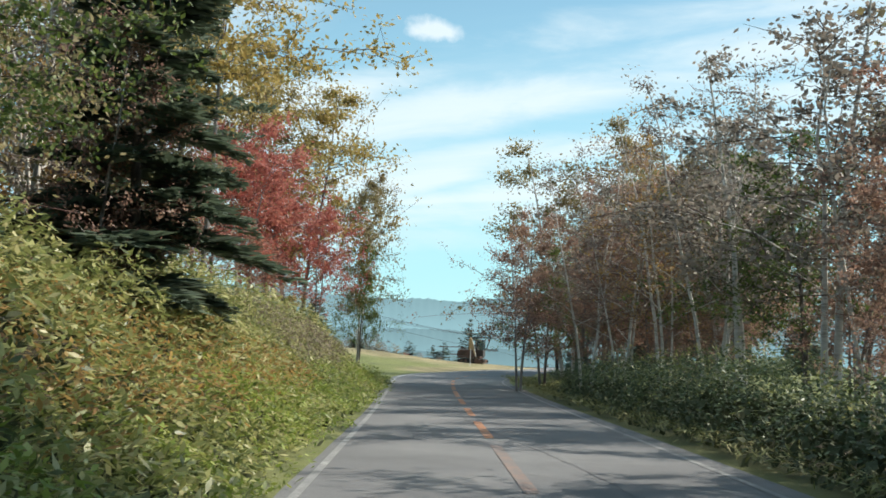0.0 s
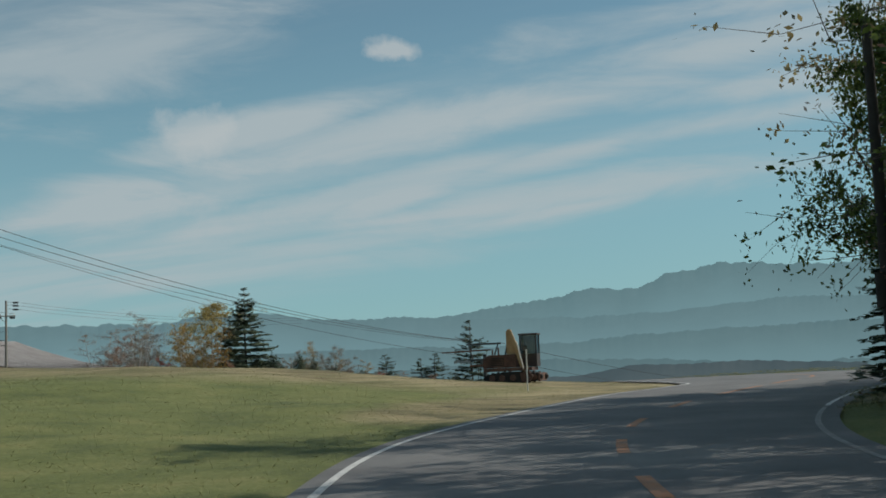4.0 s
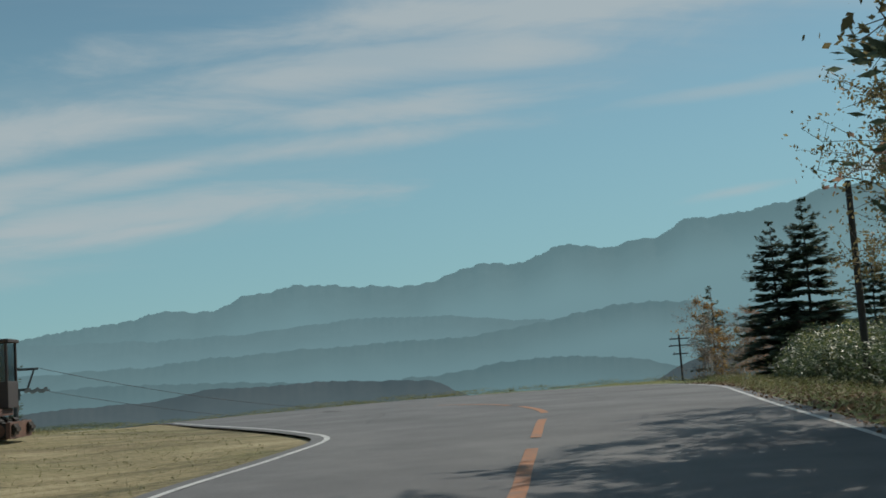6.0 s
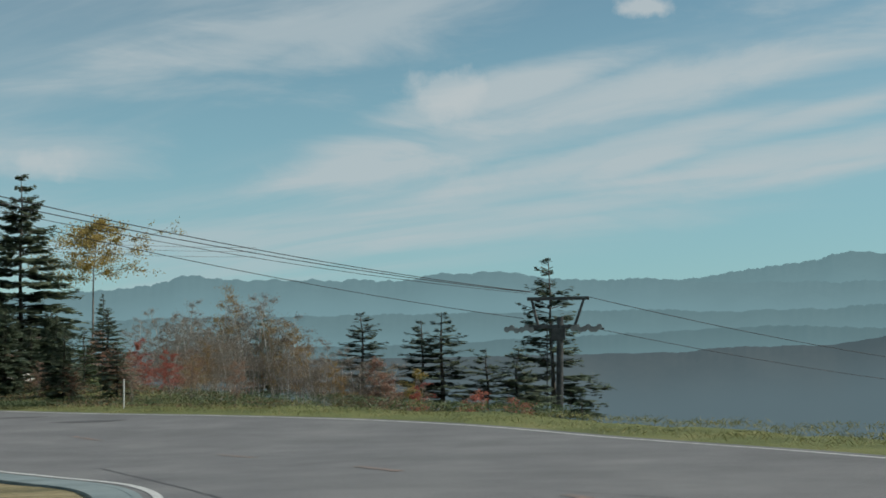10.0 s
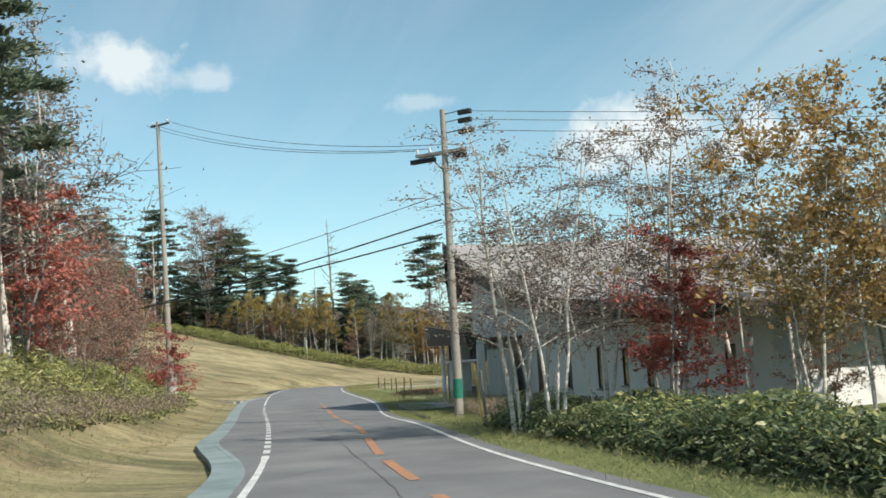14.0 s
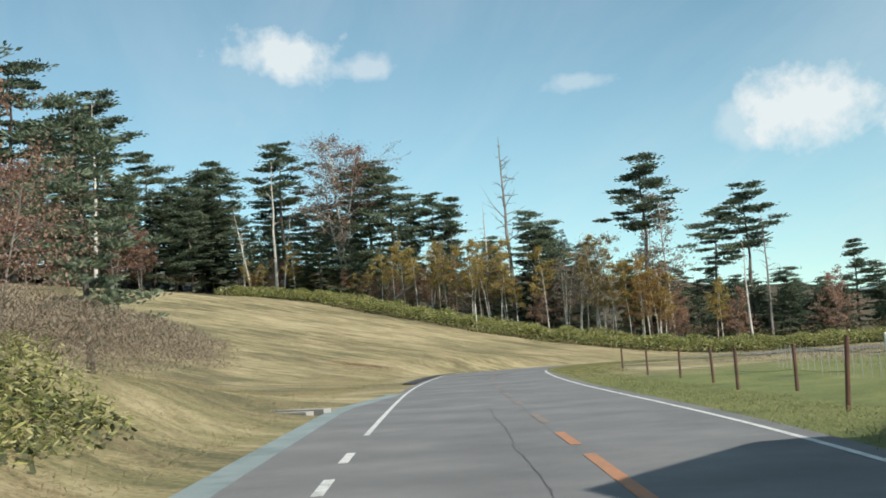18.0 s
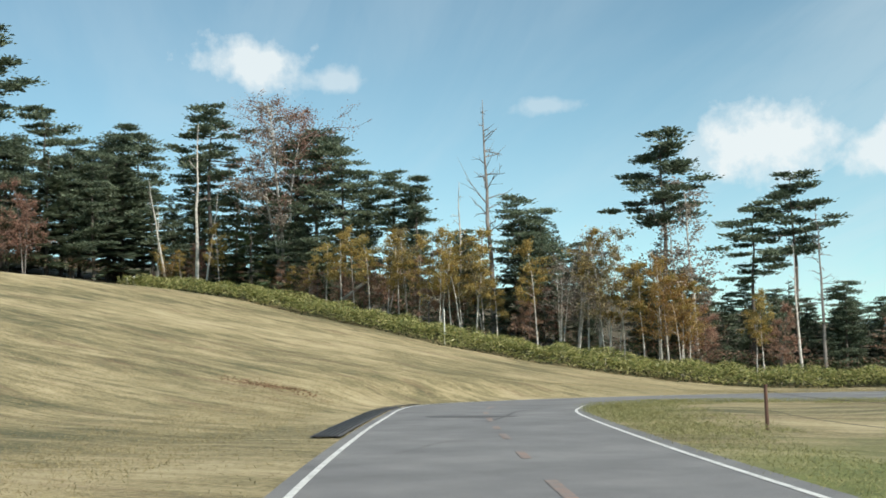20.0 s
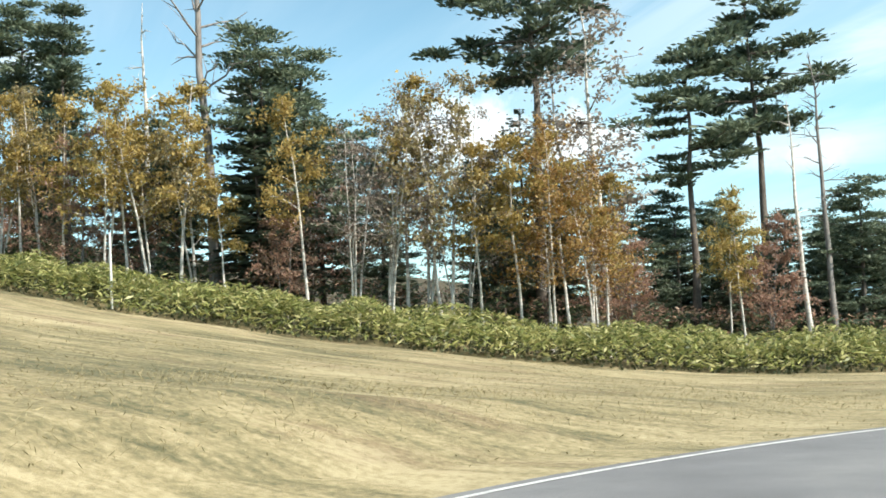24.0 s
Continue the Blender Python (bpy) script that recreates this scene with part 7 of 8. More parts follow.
plant("red_maple", -32.7, 202.2, 4.8, group="birches in front of the lodge", wide=1.2)
plant("lodge_birch", -29.2, 208.3, 5.7, group="birches in front of the lodge")
plant("rust_tree", -23.6, 202.5, 2.6, group="birches in front of the lodge")
plant("lodge_birch", -22.0, 201.2, 2.6, group="birches in front of the lodge")
plant("pale_birch", -51.9, 191.5, 12.1, group="trees on the bank above the drain", wide=1.1)
plant("pale_birch", -56.5, 193.7, 13.6, group="trees on the bank above the drain", wide=1.1)
plant("pale_birch", -63.9, 197.1, 15.4, group="trees on the bank above the drain", wide=1.1)
plant("red_maple", -52.9, 191.8, 6.9, group="trees on the bank above the drain", wide=1.3)
plant("rust_tree", -54.5, 193.4, 5.3, group="trees on the bank above the drain")
plant("bare_tree", -58.1, 195.6, 6.5, group="trees on the bank above the drain")
plant("rust_tree", -61.5, 198.0, 6.1, group="trees on the bank above the drain")
plant("pine", -51.1, 190.7, 13.3, group="trees on the bank above the drain")
plant("dense_pine", -60.7, 193.5, 9.0, group="trees on the bank above the drain")
plant("pale_birch", -76.9, 200.3, 9.6, group="trees on the bank above the drain", wide=.8)
plant("bare_tree", -80.7, 201.7, 8.2, group="trees on the bank above the drain")
plant("bare_tree", -75.0, 198.9, 6.4, group="trees on the bank above the drain")
plant("red_maple", -78.9, 199.8, 6.5, group="trees on the bank above the drain")
plant("red_maple", -82.7, 201.8, 6.6, group="trees on the bank above the drain")
plant("young_fir", -78.4, 203.3, 5.4, group="trees on the bank above the drain", wide=1.2)
plant("pine", -98.6, 204.0, 14.8, group="trees on the bank above the drain")
plant("pine", -102.0, 207.7, 13.5, group="trees on the bank above the drain")
plant("dense_pine", -96.4, 204.7, 10.2, group="trees on the bank above the drain")
plant("bare_tree", -97.5, 209.7, 11.0, group="trees on the bank above the drain")
plant("bare_tree", -91.9, 207.1, 8.8, group="trees on the bank above the drain")
plant("bare_tree", -99.2, 211.0, 8.8, group="trees on the bank above the drain")
plant("red_maple", -75.4, 205.0, 4.4, group="trees on the bank above the drain", wide=1.3)
plant("bare_tree", -80.5, 203.0, 11.0, group="trees on the bank above the drain", wide=1.2)
plant("bare_tree", -84.0, 202.0, 12.0, group="trees on the bank above the drain", wide=1.2)
plant("bare_tree", -76.5, 200.5, 10.0, group="trees on the bank above the drain", wide=1.2)
plant("dense_pine", -94.8, 202.2, 11.1, group="trees on the bank above the drain")
plant("dense_pine", -119.5, 216.6, 13.8, group="trees on the bank above the drain")
plant("bare_tree", -86.5, 203.3, 7.7, group="trees on the bank above the drain")
plant("big_fir", 43.1, 151.8, 9.9, group="firs beyond the bend")
plant("big_fir", 42.5, 153.8, 9.0, group="firs beyond the bend")
plant("fir", 53.8, 175.6, 11.9, group="firs beyond the bend")
plant("orange_birch", 51.2, 170.0, 9.7, group="firs beyond the bend")
plant("pale_birch", 49.2, 169.0, 8.2, group="firs beyond the bend")
plant("pale_birch", 48.2, 164.7, 7.3, group="firs beyond the bend")
plant("rust_tree", 45.4, 159.2, 5.6, group="firs beyond the bend")
plant("rust_tree", 43.2, 150.3, 3.9, group="firs beyond the bend")
plant("big_fir", 40.5, 144.3, 6.0, group="firs beyond the bend")
plant("pale_birch", 51.5, 156.0, 7.4, group="firs beyond the bend")
plant("green_fine", 8.7, 104.4, 12.7, group="trees at the bend", wide=.75)
plant("green_fine", 10.4, 104.9, 13.6, group="trees at the bend", wide=.85)
plant("pale_birch", 9.6, 102.0, 12.8, group="trees at the bend", wide=1.3)
plant("fir", 7.8, 102.6, 5.3, group="trees at the bend")
plant("fir", 7.7, 98.4, 4.5, group="trees at the bend")
plant("rust_fine", 8.1, 96.1, 8.1, group="trees at the bend")
plant("green_fine", 9.7, 97.6, 10.9, group="trees at the bend")
plant("young_fir", -36.3, 154.6, 6.9, group="firs across the meadow")
plant("rust_fine", -32.1, 181.8, 5.8, group="firs across the meadow")
# trees along the forest straight
plant("full_gold", -11.6, 68.6, 16.5, group="trees left of the straight", wide=1.0)
plant("full_olive", -8.5, 70.8, 11.4, group="trees left of the straight", wide=.72)
plant("full_olive", -13.4, 73.0, 17.0, group="trees left of the straight")
plant("green_fine", -8.2, 69.0, 7.4, group="trees left of the straight", wide=.55)
plant("bank_fir", -10.1, 28.6, 10.8, group="trees left of the straight", wide=.9)
plant("bank_fir", -14.2, 27.0, 8.0, group="trees left of the straight", wide=.95)
plant("full_olive", -13.0, 36.5, 10.5, group="trees left of the straight")
plant("pine", -12.4, 40.5, 13.0, group="trees left of the straight", wide=.8)
plant("dense_pine", -13.6, 37.5, 11.5, group="trees left of the straight")
plant("olive_fine", -12.2, 24.5, 9.0, group="trees left of the straight", wide=1.1)
plant("rust_fine", -10.8, 28.0, 5.6, group="trees left of the straight", wide=1.1)
plant("green_fine", -10.6, 20.0, 6.5, group="trees left of the straight", wide=1.1)
plant("red_fine", -12.4, 66.4, 10.2, group="trees left of the straight", wide=1.05)
plant("red_fine", -9.9, 62.6, 7.2, group="trees left of the straight", wide=.95)
plant("red_fine", -12.8, 58.1, 9.1, group="trees left of the straight", wide=1.2)
plant("bare_tree", -14.3, 53.6, 8.8, group="trees left of the straight")
plant("pine", -15.3, 55.4, 14.8, group="trees left of the straight")
plant("pale_birch", -15.3, 49.1, 7.6, group="trees left of the straight")
plant("bare_tree", -15.4, 51.2, 7.7, group="trees left of the straight")
plant("red_fine", -15.7, 63.6, 11.6, group="trees left of the straight", wide=1.2)
plant("rust_fine", -11.4, 56.3, 5.2, group="trees left of the straight")
plant("bare_tree", -17.4, 58.9, 12.3, group="trees left of the straight")
plant("bare_tree", -16.2, 48.7, 8.7, group="trees left of the straight")
plant("pale_birch", -12.6, 29.6, 9.6, group="trees left of the straight")
plant("orange_birch", -13.3, 32.6, 7.9, group="trees left of the straight")
plant("young_fir", -10.5, 21.9, 2.6, group="trees left of the straight")
plant("pale_birch", -12.8, 31.7, 9.9, group="trees left of the straight")
plant("rust_fine", -10.1, 28.3, 2.6, group="trees left of the straight")
plant("green_fine", 1.4, 66.5, 7.5, group="trees right of the straight", wide=.95)
plant("rust_fine", 0.1, 64.7, 8.5, group="trees right of the straight", wide=1.1)
plant("rust_fine", 1.6, 67.5, 9.6, group="trees right of the straight")
plant("olive_fine", 3.6, 72.3, 14.3, group="trees right of the straight", wide=1.2)
plant("olive_fine", 5.8, 75.9, 15.8, group="trees right of the straight", wide=1.2)
plant("pale_birch", 6.3, 69.7, 13.7, group="trees right of the straight")
plant("rust_fine", 2.9, 64.3, 9.6, group="trees right of the straight", wide=1.2)
plant("big_fir", 10.3, 72.8, 14.6, group="trees right of the straight")
plant("rust_fine", 6.4, 63.5, 10.3, group="trees right of the straight", wide=1.2)
plant("rust_fine", 7.0, 59.2, 9.6, group="trees right of the straight", wide=1.3)
plant("olive_fine", 7.6, 56.9, 10.6, group="trees right of the straight")
plant("pale_birch", 6.7, 52.9, 12.9, group="trees right of the straight", wide=1.2)
plant("pale_birch", 6.4, 48.8, 11.9, group="trees right of the straight", wide=1.2)
plant("rust_fine", 3.7, 60.0, 7.7, group="trees right of the straight")
plant("rust_fine", 6.6, 53.0, 6.8, group="trees right of the straight")
plant("rust_fine", 6.3, 48.8, 6.5, group="trees right of the straight")
plant("bare_tree", 5.0, 55.6, 7.1, group="trees right of the straight")
plant("bare_tree", 3.9, 62.0, 8.7, group="trees right of the straight")
plant("pale_birch", 5.7, 43.6, 12.3, group="trees right of the straight", wide=1.3)
plant("pale_birch", 6.2, 38.2, 12.7, group="trees right of the straight", wide=1.3)
plant("pale_birch", 6.3, 35.0, 12.6, group="trees right of the straight", wide=1.3)
plant("rust_fine", 7.1, 38.9, 6.7, group="trees right of the straight")
plant("rust_fine", 4.6, 29.2, 6.2, group="trees right of the straight")
plant("rust_fine", 4.2, 25.0, 5.7, group="trees right of the straight")


# ---- thickets, grasses and litter ----
xy, k = strip([(-6.7, 73), (-6.7, -18)], .1, 7.5, 165000)
wob = .70 + .30 * np.sin(xy[:, 1] * 1.5 + 1.2 * np.sin(xy[:, 0] * 1.1)) * np.cos(xy[:, 0] * 1.4 + xy[:, 1] * .5) + .12 * np.sin(xy[:, 1] * .45)
hh = (.45 + 1.9 * sstep(0, .45, k)) * wob * sstep(75, 67, xy[:, 1])
near = rng.random(len(xy)) < .92
stuff("bamboo_grass", blades("bamboo_grass", xy[near], hh[near], .19, .056, M["sasa"]), "tall sunlit bamboo grass on the roadside bank", "bamboo grass")
stuff("bank_undergrowth", mound("bank_undergrowth", xy[~near], hh[~near] * .6, M["under"]), "dark stem slabs painted as shade inside the bamboo grass", "undergrowth")
xy, k = strip([(-6.5, 71), (-6.5, -13)], 0, 2.2, 30000)
tuft = .15 + .85 * np.clip(.5 + .9 * np.sin(xy[:, 1] * .75 + .8) * np.sin(xy[:, 1] * .31 + .4), 0, 1)
stuff("roadside_weeds", blades("roadside_weeds", xy, (.35 + .75 * np.sin(np.pi * np.clip(k, 0, 1))) * tuft, .12, .045, M["lime"]), "bright yellow green weeds at the road edge", "weeds")
xy, _ = strip([(-7.4, 37), (-7.4, 15)], 0, 2.4, 5000)
stuff("brown_weeds", blades("brown_weeds", xy, 1.1, .12, .04, M["orange"], .2, .4), "yellow and rust brown weeds among the bamboo grass", "weeds")
xy, _ = strip([(-7.8, 55), (-7.8, 37)], 0, 2.2, 7000)
stuff("dry_bush", blades("dry_bush", xy, 1.7, .16, .018, M["dry"], .1, .6), "dry brown weeds among the bamboo grass", "dry weeds")
hedge("shrub_hedge", [(0.8, -18), (0.8, 57)], .3, 3.6, 2.2, 46000, "dense dark shrub hedge along the road", (.10, .045), "sasa_dark")
hedge("shrub_top", [(1.4, -18), (1.4, 57)], .3, 2.6, 2.4, 9000, "paler leaves on top of the hedge", (.13, .05), "sasa")
xy, _ = strip([(0.4, -18), (0.6, 85)], 0, 1.4, 9000)
stuff("verge_weeds", blades("verge_weeds", xy, .4, .2, .03, M["grass"], .2, .5), "weeds on the shaded verge", "weeds")
hedge("bend_shrubs", [(1.6, 62), (2.6, 83), (5.9, 95)], .4, 4.5, 1.1, 13000, "low shrubs and ferns beside the bend", (.16, .06), "sasa_dark")
hedge("bend_ferns", [(1.4, 65), (2.3, 83), (5.6, 95)], .1, 2.0, .7, 5000, "yellow green ferns at the verge", (.16, .05), "sasa")
hedge("corner_shrubs", [(6.4, 99), (9.9, 106), (15.4, 115), (21.4, 125), (26.4, 134)], 1.2, 5.0, 1.5, 17000, "dark leafy shrubs beside the bend", (.15, .06), "sasa_dark")
hedge("far_corner_shrubs", [(25.4, 134), (32.4, 144), (36.4, 149), (47.4, 155)], 1.5, 6.0, 2.4, 20000, "sunlit clipped bushes with pale leaf tips", (.16, .06), "sasa_dark")
hedge("far_corner_tips", [(26.4, 135), (32.9, 144), (37.4, 149), (47.4, 155)], 1.6, 5.0, 2.5, 5000, "pale leaf tips of the bushes", (.15, .05), "sasa")
xy, _ = strip(RIGHT[(RIGHT[:, 1] > 100) & (RIGHT[:, 0] > -6)], .5, 5.5, 30000)
stuff("verge_grass", blades("verge_grass", xy, .16 + .16 * (np.sin(xy[:, 0] * 1.3) * np.cos(xy[:, 1] * 1.1) > .2), .18, .016, M["grass"], .1, .7), "rough grass verge outside the hairpin", "grass")
xy, _ = strip(RIGHT[(RIGHT[:, 1] > 107) & (RIGHT[:, 1] < 149) & (RIGHT[:, 0] > 5.4)], .3, 5, 7000)
stuff("leaf_litter", blades("leaf_litter", xy, .05, .12, .08, M["litter"], .0, .0), "fallen brown leaves on the verge", "fallen leaves")
hedge("roadside_shrubs", [(-19, 191.5), (-26, 194.8), (-34, 198.5), (-42, 202.5)], .7, 3.2, 1.05, 30000, "low leafy hedge along the road in front of the lodge", (.12, .045), "sasa_dark")
hedge("roadside_shrub_tips", [(-19, 191.7), (-26, 195), (-34, 198.7), (-42, 202.7)], .7, 2.8, 1.12, 6000, "pale leaves on top of the hedge", (.16, .05), "sasa")
hedge("verge_thicket", [(-12, 188.4), (-20, 192)], 1.2, 3.4, .35, 5000, "low weeds and seedlings on the verge", (.11, .04), "sasa_dark")
xy, _ = strip(RIGHT[(RIGHT[:, 0] < -4) & (RIGHT[:, 0] > -140)], .4, 2.8, 80000)
stuff("lane_grass", blades("lane_grass", xy, .13, .11, .009, M["grass"], .1, .7), "short grass on the verge", "grass")
xy, _ = strip([(-48, 205.5), (-60, 211.5), (-70, 217)], 1.5, 4.5, 9000)
stuff("pampas_weeds", blades("pampas_weeds", xy, .75, .16, .009, M["straw"], .0, .9), "dry straw coloured weeds by the pole", "dry weeds")
xy, _ = strip(LEFT[(LEFT[:, 0] < 12) & (LEFT[:, 1] > 153)][::-1], 1.6, 8, 110000)
keep = np.abs(beside(xy[:, 0], xy[:, 1], LEFT)) > 2.9
stuff("verge_straw", blades("verge_straw", xy[keep], .13, .13, .009, M["straw"], .1, .6), "dry golden grass beside the drain", "grass")
hedge("bank_bamboo_grass", [(-91, 213.8), (-86, 211.5), (-82, 209.5), (-66, 202.5), (-52, 195.5), (-40, 189.5), (-26, 183.5)], .9, 11, 1.6, 120000, "sunlit bamboo grass on the bank beside the road", (.22, .05), "sasa")
xy, _ = strip([(-114, 222.5), (-100, 216.5), (-87, 210.3)], .8, 7, 40000)
stuff("dry_thicket", blades("dry_thicket", xy, 2.1, .22, .018, M["dry"], .0, .7), "reddish brown dry thicket beside the pole", "dry weeds")
xy, _ = strip([(-82, 209.3), (-70, 203.9), (-52, 195.3), (-40, 189.4), (-26, 183.3)], .3, 3.0, 42000)
stuff("dry_edge", blades("dry_edge", xy, .8, .15, .022, M["dry"], .0, .6), "dry brown stalks along the thicket's foot", "dry weeds")
hedge("forest_bamboo_grass", [(-100, 352), (-148, 328), (-163, 310.5), (-171, 299.5), (-178, 290), (-187, 281), (-196, 274.5), (-214, 266), (-239, 254.5)], -2.5, 4.0, 2.0, 110000, "waist-high bamboo grass along the edge of the forest", (.38, .095), "sasa")
xy = np.column_stack([rng.uniform(-200, -112, 150000), rng.uniform(205, 300, 150000)])
out_ = -beside(xy[:, 0], xy[:, 1], LEFT)
xy = xy[(out_ > .6) & (out_ < 26)]
stuff("slope_grass", blades("slope_grass", xy, .05, .09, .014, M["straw"], .1, .5), "mown dry grass on the slope", "grass")
xy, _ = strip(RIGHT[(RIGHT[:, 0] < -118) & (RIGHT[:, 1] < 266)], .3, 4, 22000)
stuff("island_grass", blades("island_grass", xy, .2, .15, .010, M["grass"], .1, .7), "rough grass inside the last bend", "grass")
xy = np.column_stack([rng.uniform(-35, 6.5, 70000), rng.uniform(75, 157, 70000)])
out_ = -beside(xy[:, 0], xy[:, 1], LEFT)
xy = xy[(out_ > .6) & (out_ < 22)]
stuff("meadow_grass", blades("meadow_grass", xy, .04, .07, .012, M["grass"], .1, .5), "short green meadow grass", "grass")

# the dusk under the forest, put in as dark leaves: thickets and dark young firs behind its front
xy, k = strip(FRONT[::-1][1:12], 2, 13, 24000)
stuff("forest_thicket", blades("forest_thicket", xy, 2.4, .36, .12, M["sasa_dark"], .2, .3), "thicket under the forest edge, its dusk put into dark leaves", "undergrowth")
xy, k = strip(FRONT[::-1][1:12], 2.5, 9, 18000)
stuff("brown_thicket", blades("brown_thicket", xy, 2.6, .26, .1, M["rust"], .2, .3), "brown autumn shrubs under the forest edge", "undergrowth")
run = resample(FRONT[::-1][1:13], 4.2)
for i, (x, y) in enumerate(run):
    d_ = 11 + 16 * rng.random()
    a_, b_ = run[max(i - 1, 0)], run[min(i + 1, len(run) - 1)]
    q_ = (b_ - a_) / np.linalg.norm(b_ - a_)
    if x > -186:
        continue
    plant("fir" if rng.random() < .7 else "dense_pine", x + q_[1] * d_, y - q_[0] * d_, rng.uniform(9, 14.5), 1.2, group="dark firs inside the forest")

# trees added outside the bend and straight, mostly out of view, to shade the road
for x, y, h_, k_ in ((16, 68, 14, "green_fine"), (20, 75, 15, "rust_fine"), (19, 83, 15, "green_fine"), (22, 90, 15.5, "rust_fine"), (26, 98, 12, "green_fine"), (25, 104, 11, "olive_fine"), (13.5, 59, 12, "rust_fine"), (12.5, 50, 11, "green_fine"), (15, 40, 9, "rust_fine"), (11.5, 8, 9, "rust_fine"), (12, 18, 9, "green_fine"), (12.5, 28, 9.5, "rust_fine"), (12, 36, 9, "green_fine"), (11, -4, 9, "rust_fine"), (14.5, 74, 14, "green_fine"), (15, 81, 15, "rust_fine"), (16, 87, 15, "green_fine"), (26.5, 104.5, 13, "green_fine"), (26, 108, 11, "green_fine"), (27.2, 114.3, 11, "olive_fine"), (28.2, 116.2, 9.5, "olive_fine"), (28, 110.5, 13, "rust_fine"), (23.5, 100, 14, "rust_fine"), (29.5, 108, 11, "rust_fine"), (18, 47, 14, "olive_fine"), (28.5, 103, 14, "green_fine"), (21.5, 96.5, 20, "full_olive"), (22, 91.5, 15, "green_fine"), (23.5, 108, 15, "dense_pine"), (27, 100, 18, "green_fine"), (25, 95, 18, "dense_pine"), (16, 4, 20, "dense_pine"), (15.5, 10, 18, "dense_pine"), (16, 17, 13, "green_tree"), (17, 31, 10, "green_tree")):
    plant(k_, x - 4.6, y + 7, h_, 1.2 if x < 25.5 else 1.0, group="trees right of the straight")
# dark woods above the drain
for i in range(34):
    x = rng.uniform(-96, -58)
    y = 222.5 + (x + 112) * (-.46) - rng.uniform(24, 44)
    plant("dense_pine" if i % 3 else "fir", x, y, rng.uniform(10, 17), 1.1, group="woods above the drain")
for i in range(26):
    x = rng.uniform(-92, -52)
    y = 222.5 + (x + 112) * (-.46) - rng.uniform(10, 20)
    plant(("bare_tree", "rust_tree", "bare_tree", "olive_birch")[i % 4], x, y, rng.uniform(5.5, 8.5), 1.2, group="trees on the bank above the drain")

for i in range(16):
    k = i / 15
    plant("dense_pine" if i % 4 else "fir", -247 - 8 * rng.random() + 6 * k, 222 + 44 * k + rng.normal(0, 1), rng.uniform(12, 17), 1.4, group="dark firs inside the forest")

for i in range(14):
    k = i / 13
    plant("dense_pine" if i % 3 else "fir", -186 + 40 * k + rng.normal(0, 1), 312 + 24 * k + rng.normal(0, 1.5), rng.uniform(7.5, 10.5), 1.4, group="dark firs inside the forest")

# weeds at the foot of the rail fence and reddish grass in the field behind it
xy, _ = strip([(-77.5, 222.5), (-80, 225.5), (-80.6, 228.5)], -1.2, 1.2, 5000)
stuff("fence_weeds", blades("fence_weeds", xy, .75, .16, .03, M["litter"], .1, .5), "withered dark weeds along the fence", "dry weeds")
xy = np.column_stack([rng.uniform(-118, -84, 16000), rng.uniform(230, 262, 16000)])
xy = xy[(xy[:, 1] - 231 - (-84 - xy[:, 0]) * .47 > 1.5)]
stuff("field_grass", blades("field_grass", xy, .5, .26, .014, M["dry"], .0, .8), "reddish dry grass in the field", "grass")

run = resample(FRONT[::-1][1:13], 6.5)
for i, (x, y) in enumerate(run):
    d_ = 5 + 6 * rng.random()
    a_, b_ = run[max(i - 1, 0)], run[min(i + 1, len(run) - 1)]
    q_ = (b_ - a_) / np.linalg.norm(b_ - a_)
    plant(("dense_pine", "fir", "rust_tree")[i % 3], x + q_[1] * d_, y - q_[0] * d_, rng.uniform(6, 10), 1.15, group="dark firs inside the forest")

# the birch grove that stands close outside the hairpin, with brushwood under it
grove = RIGHT[(RIGHT[:, 0] < 12) & (RIGHT[:, 0] > -9) & (RIGHT[:, 1] > 160) & (RIGHT[:, 1] < 190)]
xy, k = strip(grove, 3.2, 8, 9000)
ok = xy[:, 0] < 11
xy, k = xy[ok], k[ok]
stuff("grove_shrubs", blades("grove_shrubs", xy, .25 + .35 * k, .11, .04, M["sasa_dark"], .2, .3), "dark green shrubs among the birches", "undergrowth")
for x, y, h_, k_ in ((4, 195.5, 1.7, "red_maple"), (-7.5, 196, 2.2, "red_maple"), (-10.5, 197, 2.4, "rust_tree")):
    plant(k_, x, y, h_, 1.25, group="birch grove below the hairpin")

for i in range(16):
    k = i / 15
    x, y = -240 + 22 * k + rng.normal(0, .6), 258.5 + 10.5 * k + rng.uniform(1, 5)
    plant(("gold_birch", "young_fir", "rust_tree", "young_fir")[i % 4], x, y, rng.uniform(4, 6.5), 1.2, group="young trees at the top of the slope")

# loose reddish blades stand in for a patch of bare soil
xy = np.column_stack([rng.normal(0, 1.5, 1300), rng.normal(0, .5, 1300)])
turn_ = radians(28)
xy = np.column_stack([-150.5 + xy[:, 0] * math.cos(turn_) - xy[:, 1] * math.sin(turn_), 241.6 + xy[:, 0] * math.sin(turn_) + xy[:, 1] * math.cos(turn_)])
stuff("withered_patch", blades("withered_patch", xy, .06, .13, .05, M["litter"], .0, .1), "patch of reddish bare soil on the mown slope, made of blades", "dry weeds")

for x, y, h_, k_ in ((-232, 270, 15, "dense_pine"), (-236.5, 267, 14, "dense_pine"), (-229, 272, 12, "fir")):
    plant(k_, x, y, h_, 1.2, group="trees among the others")

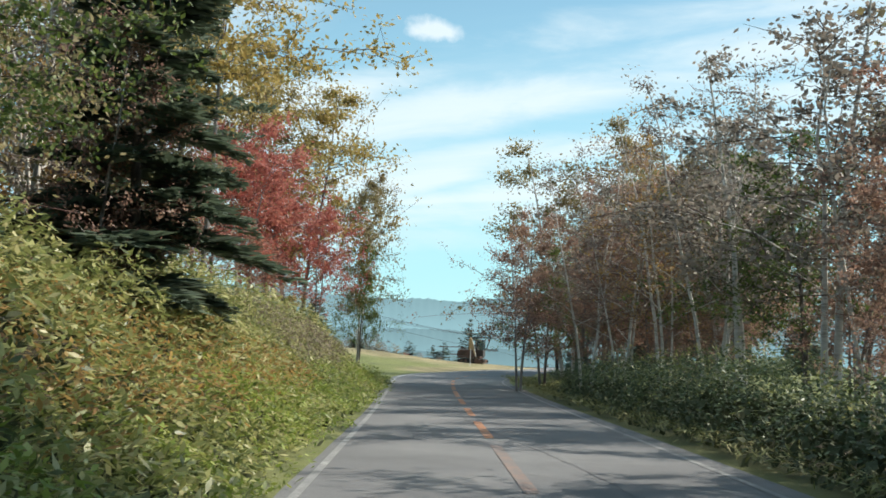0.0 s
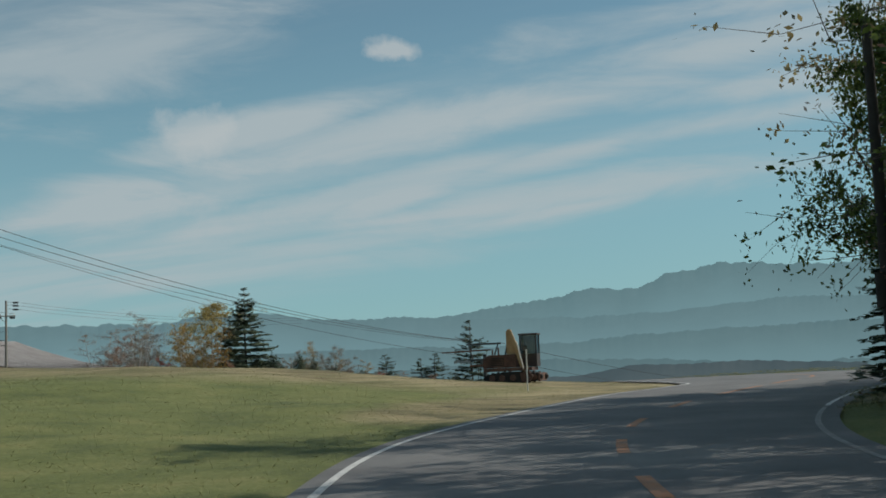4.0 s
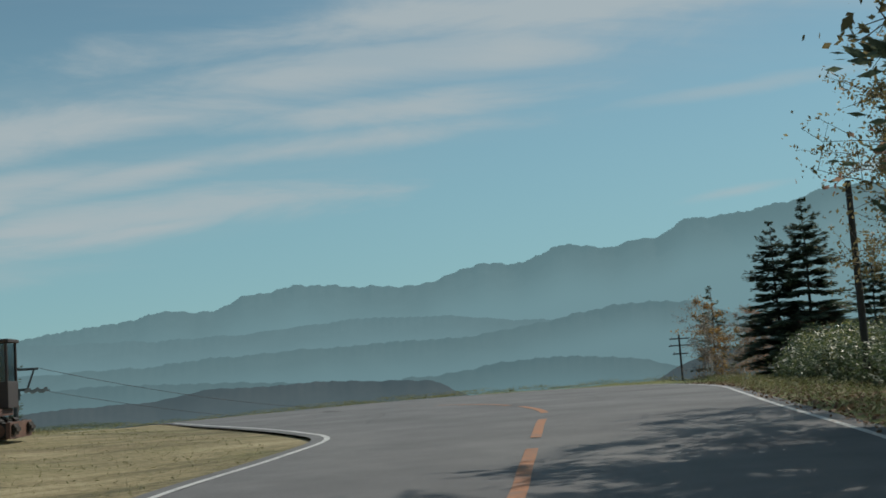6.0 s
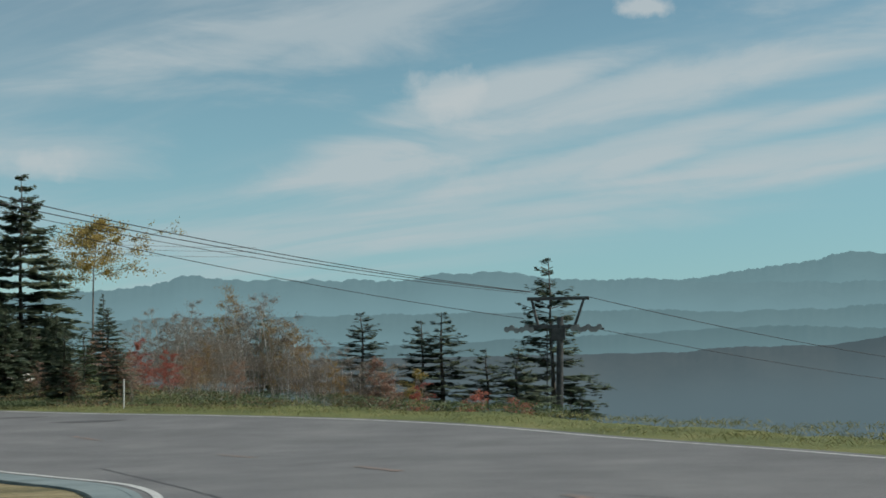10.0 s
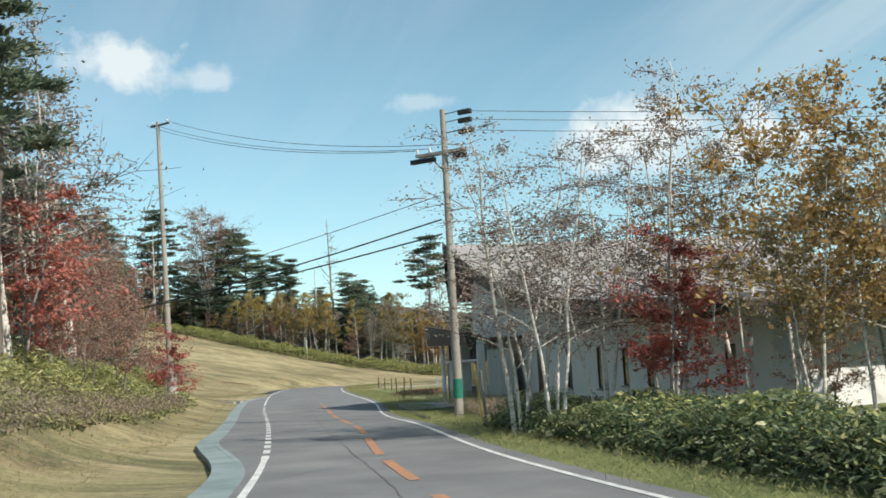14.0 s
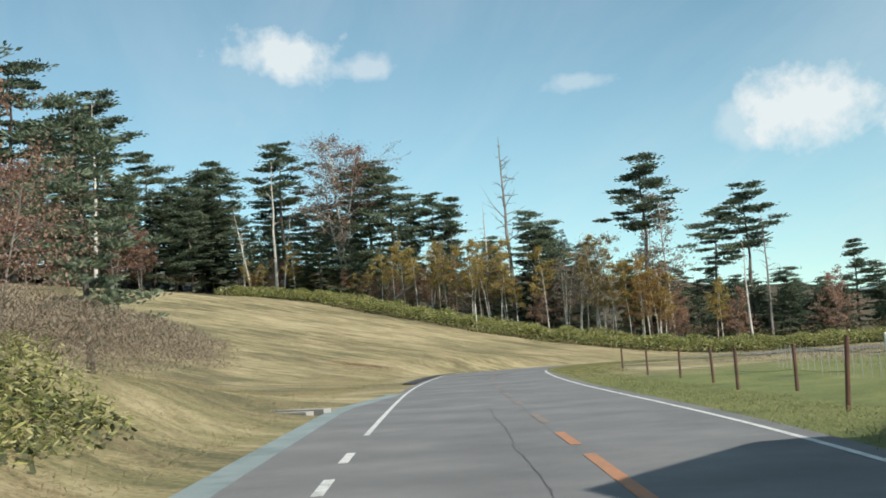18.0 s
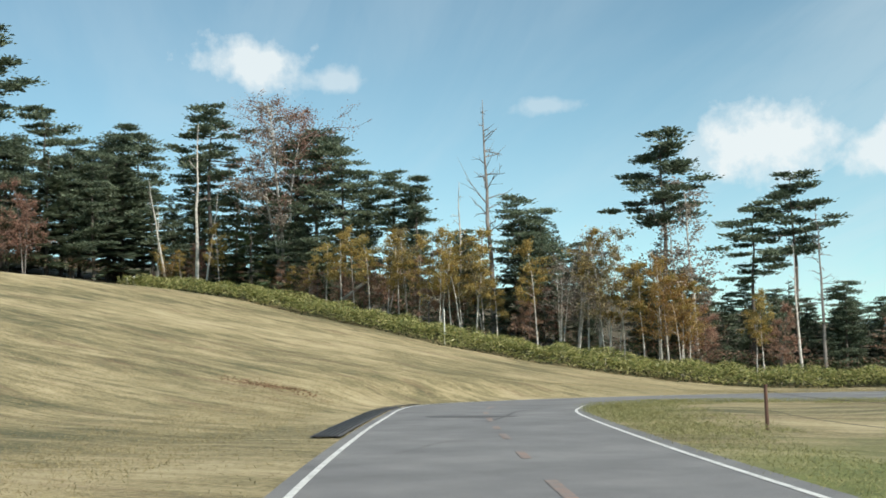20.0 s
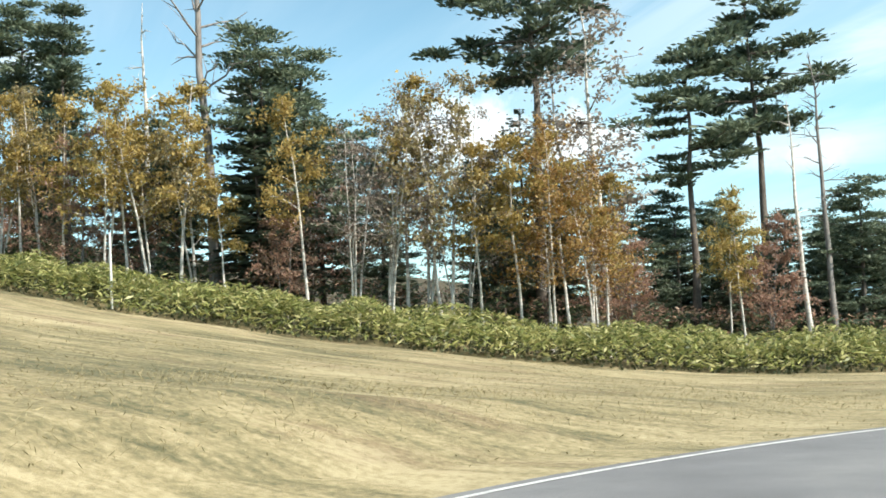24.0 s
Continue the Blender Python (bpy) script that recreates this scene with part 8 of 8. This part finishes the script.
# brush under the firs beside the hairpin
edge_ = RIGHT[(RIGHT[:, 0] < -1) & (RIGHT[:, 0] > -26) & (RIGHT[:, 1] > 175)]
xy, k = strip(edge_, 3.0, 13, 24000)
stuff("fir_brush", blades("fir_brush", xy, .12 + .3 * k, .09, .03, M["litter"], .2, .3), "brown brushwood under the firs", "undergrowth")
xy, k = strip(edge_, 3.0, 13, 22000)
stuff("fir_shrubs", blades("fir_shrubs", xy, .15 + .35 * k, .09, .03, M["sasa_dark"], .2, .3), "dark shrubs under the firs", "undergrowth")
for i in range(7):
    k = i / 6
    x, y = -3 - 14 * k + rng.normal(0, .5), 189.5 + 7.5 * k + rng.uniform(0, 3)
    plant(("rust_fine", "bare_tree", "bare_tree", "olive_fine")[i % 4], x, y, rng.uniform(1.4, 2.4), 1.3, group="saplings under the firs")

# tall trees beside the start of the straight
plant("round_birch", -10.4, 36.5, 10.6, group="trees left of the straight", wide=1.15)
# unseen trees added right of the view to shade the left bank
for x, y, h_ in ((7.0, 11.0, 16.5), (6.6, 16.5, 17), (7.2, 21.5, 16)):
    plant("full_olive", x, y, h_, 1.15, group="trees right of the straight")
for x, y, h_ in ((2.6, 58.5, 11.0), (3.4, 54.0, 11.5), (4.4, 50.0, 11.5), (5.0, 45.5, 12.0)):
    plant("lodge_birch", x, y, h_, 1.1, group="trees right of the straight")
# added at the edge of view to throw shade over the meadow
for x, y, h_ in ((15.4, 112.5, 17.0), (13.6, 108.0, 15.5)):
    plant("full_olive", x, y, h_, 1.0, group="trees at the bend")

# dark firs low behind the edge of the forest, and withered weeds round the foot of the pole
for i in range(16):
    k = i / 15
    plant("fir" if i % 3 else "dense_pine", -199 + 22 * k + rng.normal(0, .8), 302 + 12 * k + rng.normal(0, .8), rng.uniform(6.5, 8.5), 1.5, group="dark firs inside the forest")
xy, _ = strip([(-44, 205.0), (-51, 208.6), (-53.5, 209.9)], .1, 2.6, 5200)
stuff("pole_weeds", blades("pole_weeds", xy, .3 + .45 * rng.random(len(xy)), .2, .016, M["dry"], .2, .7), "withered tan weeds round the pole", "dry weeds")
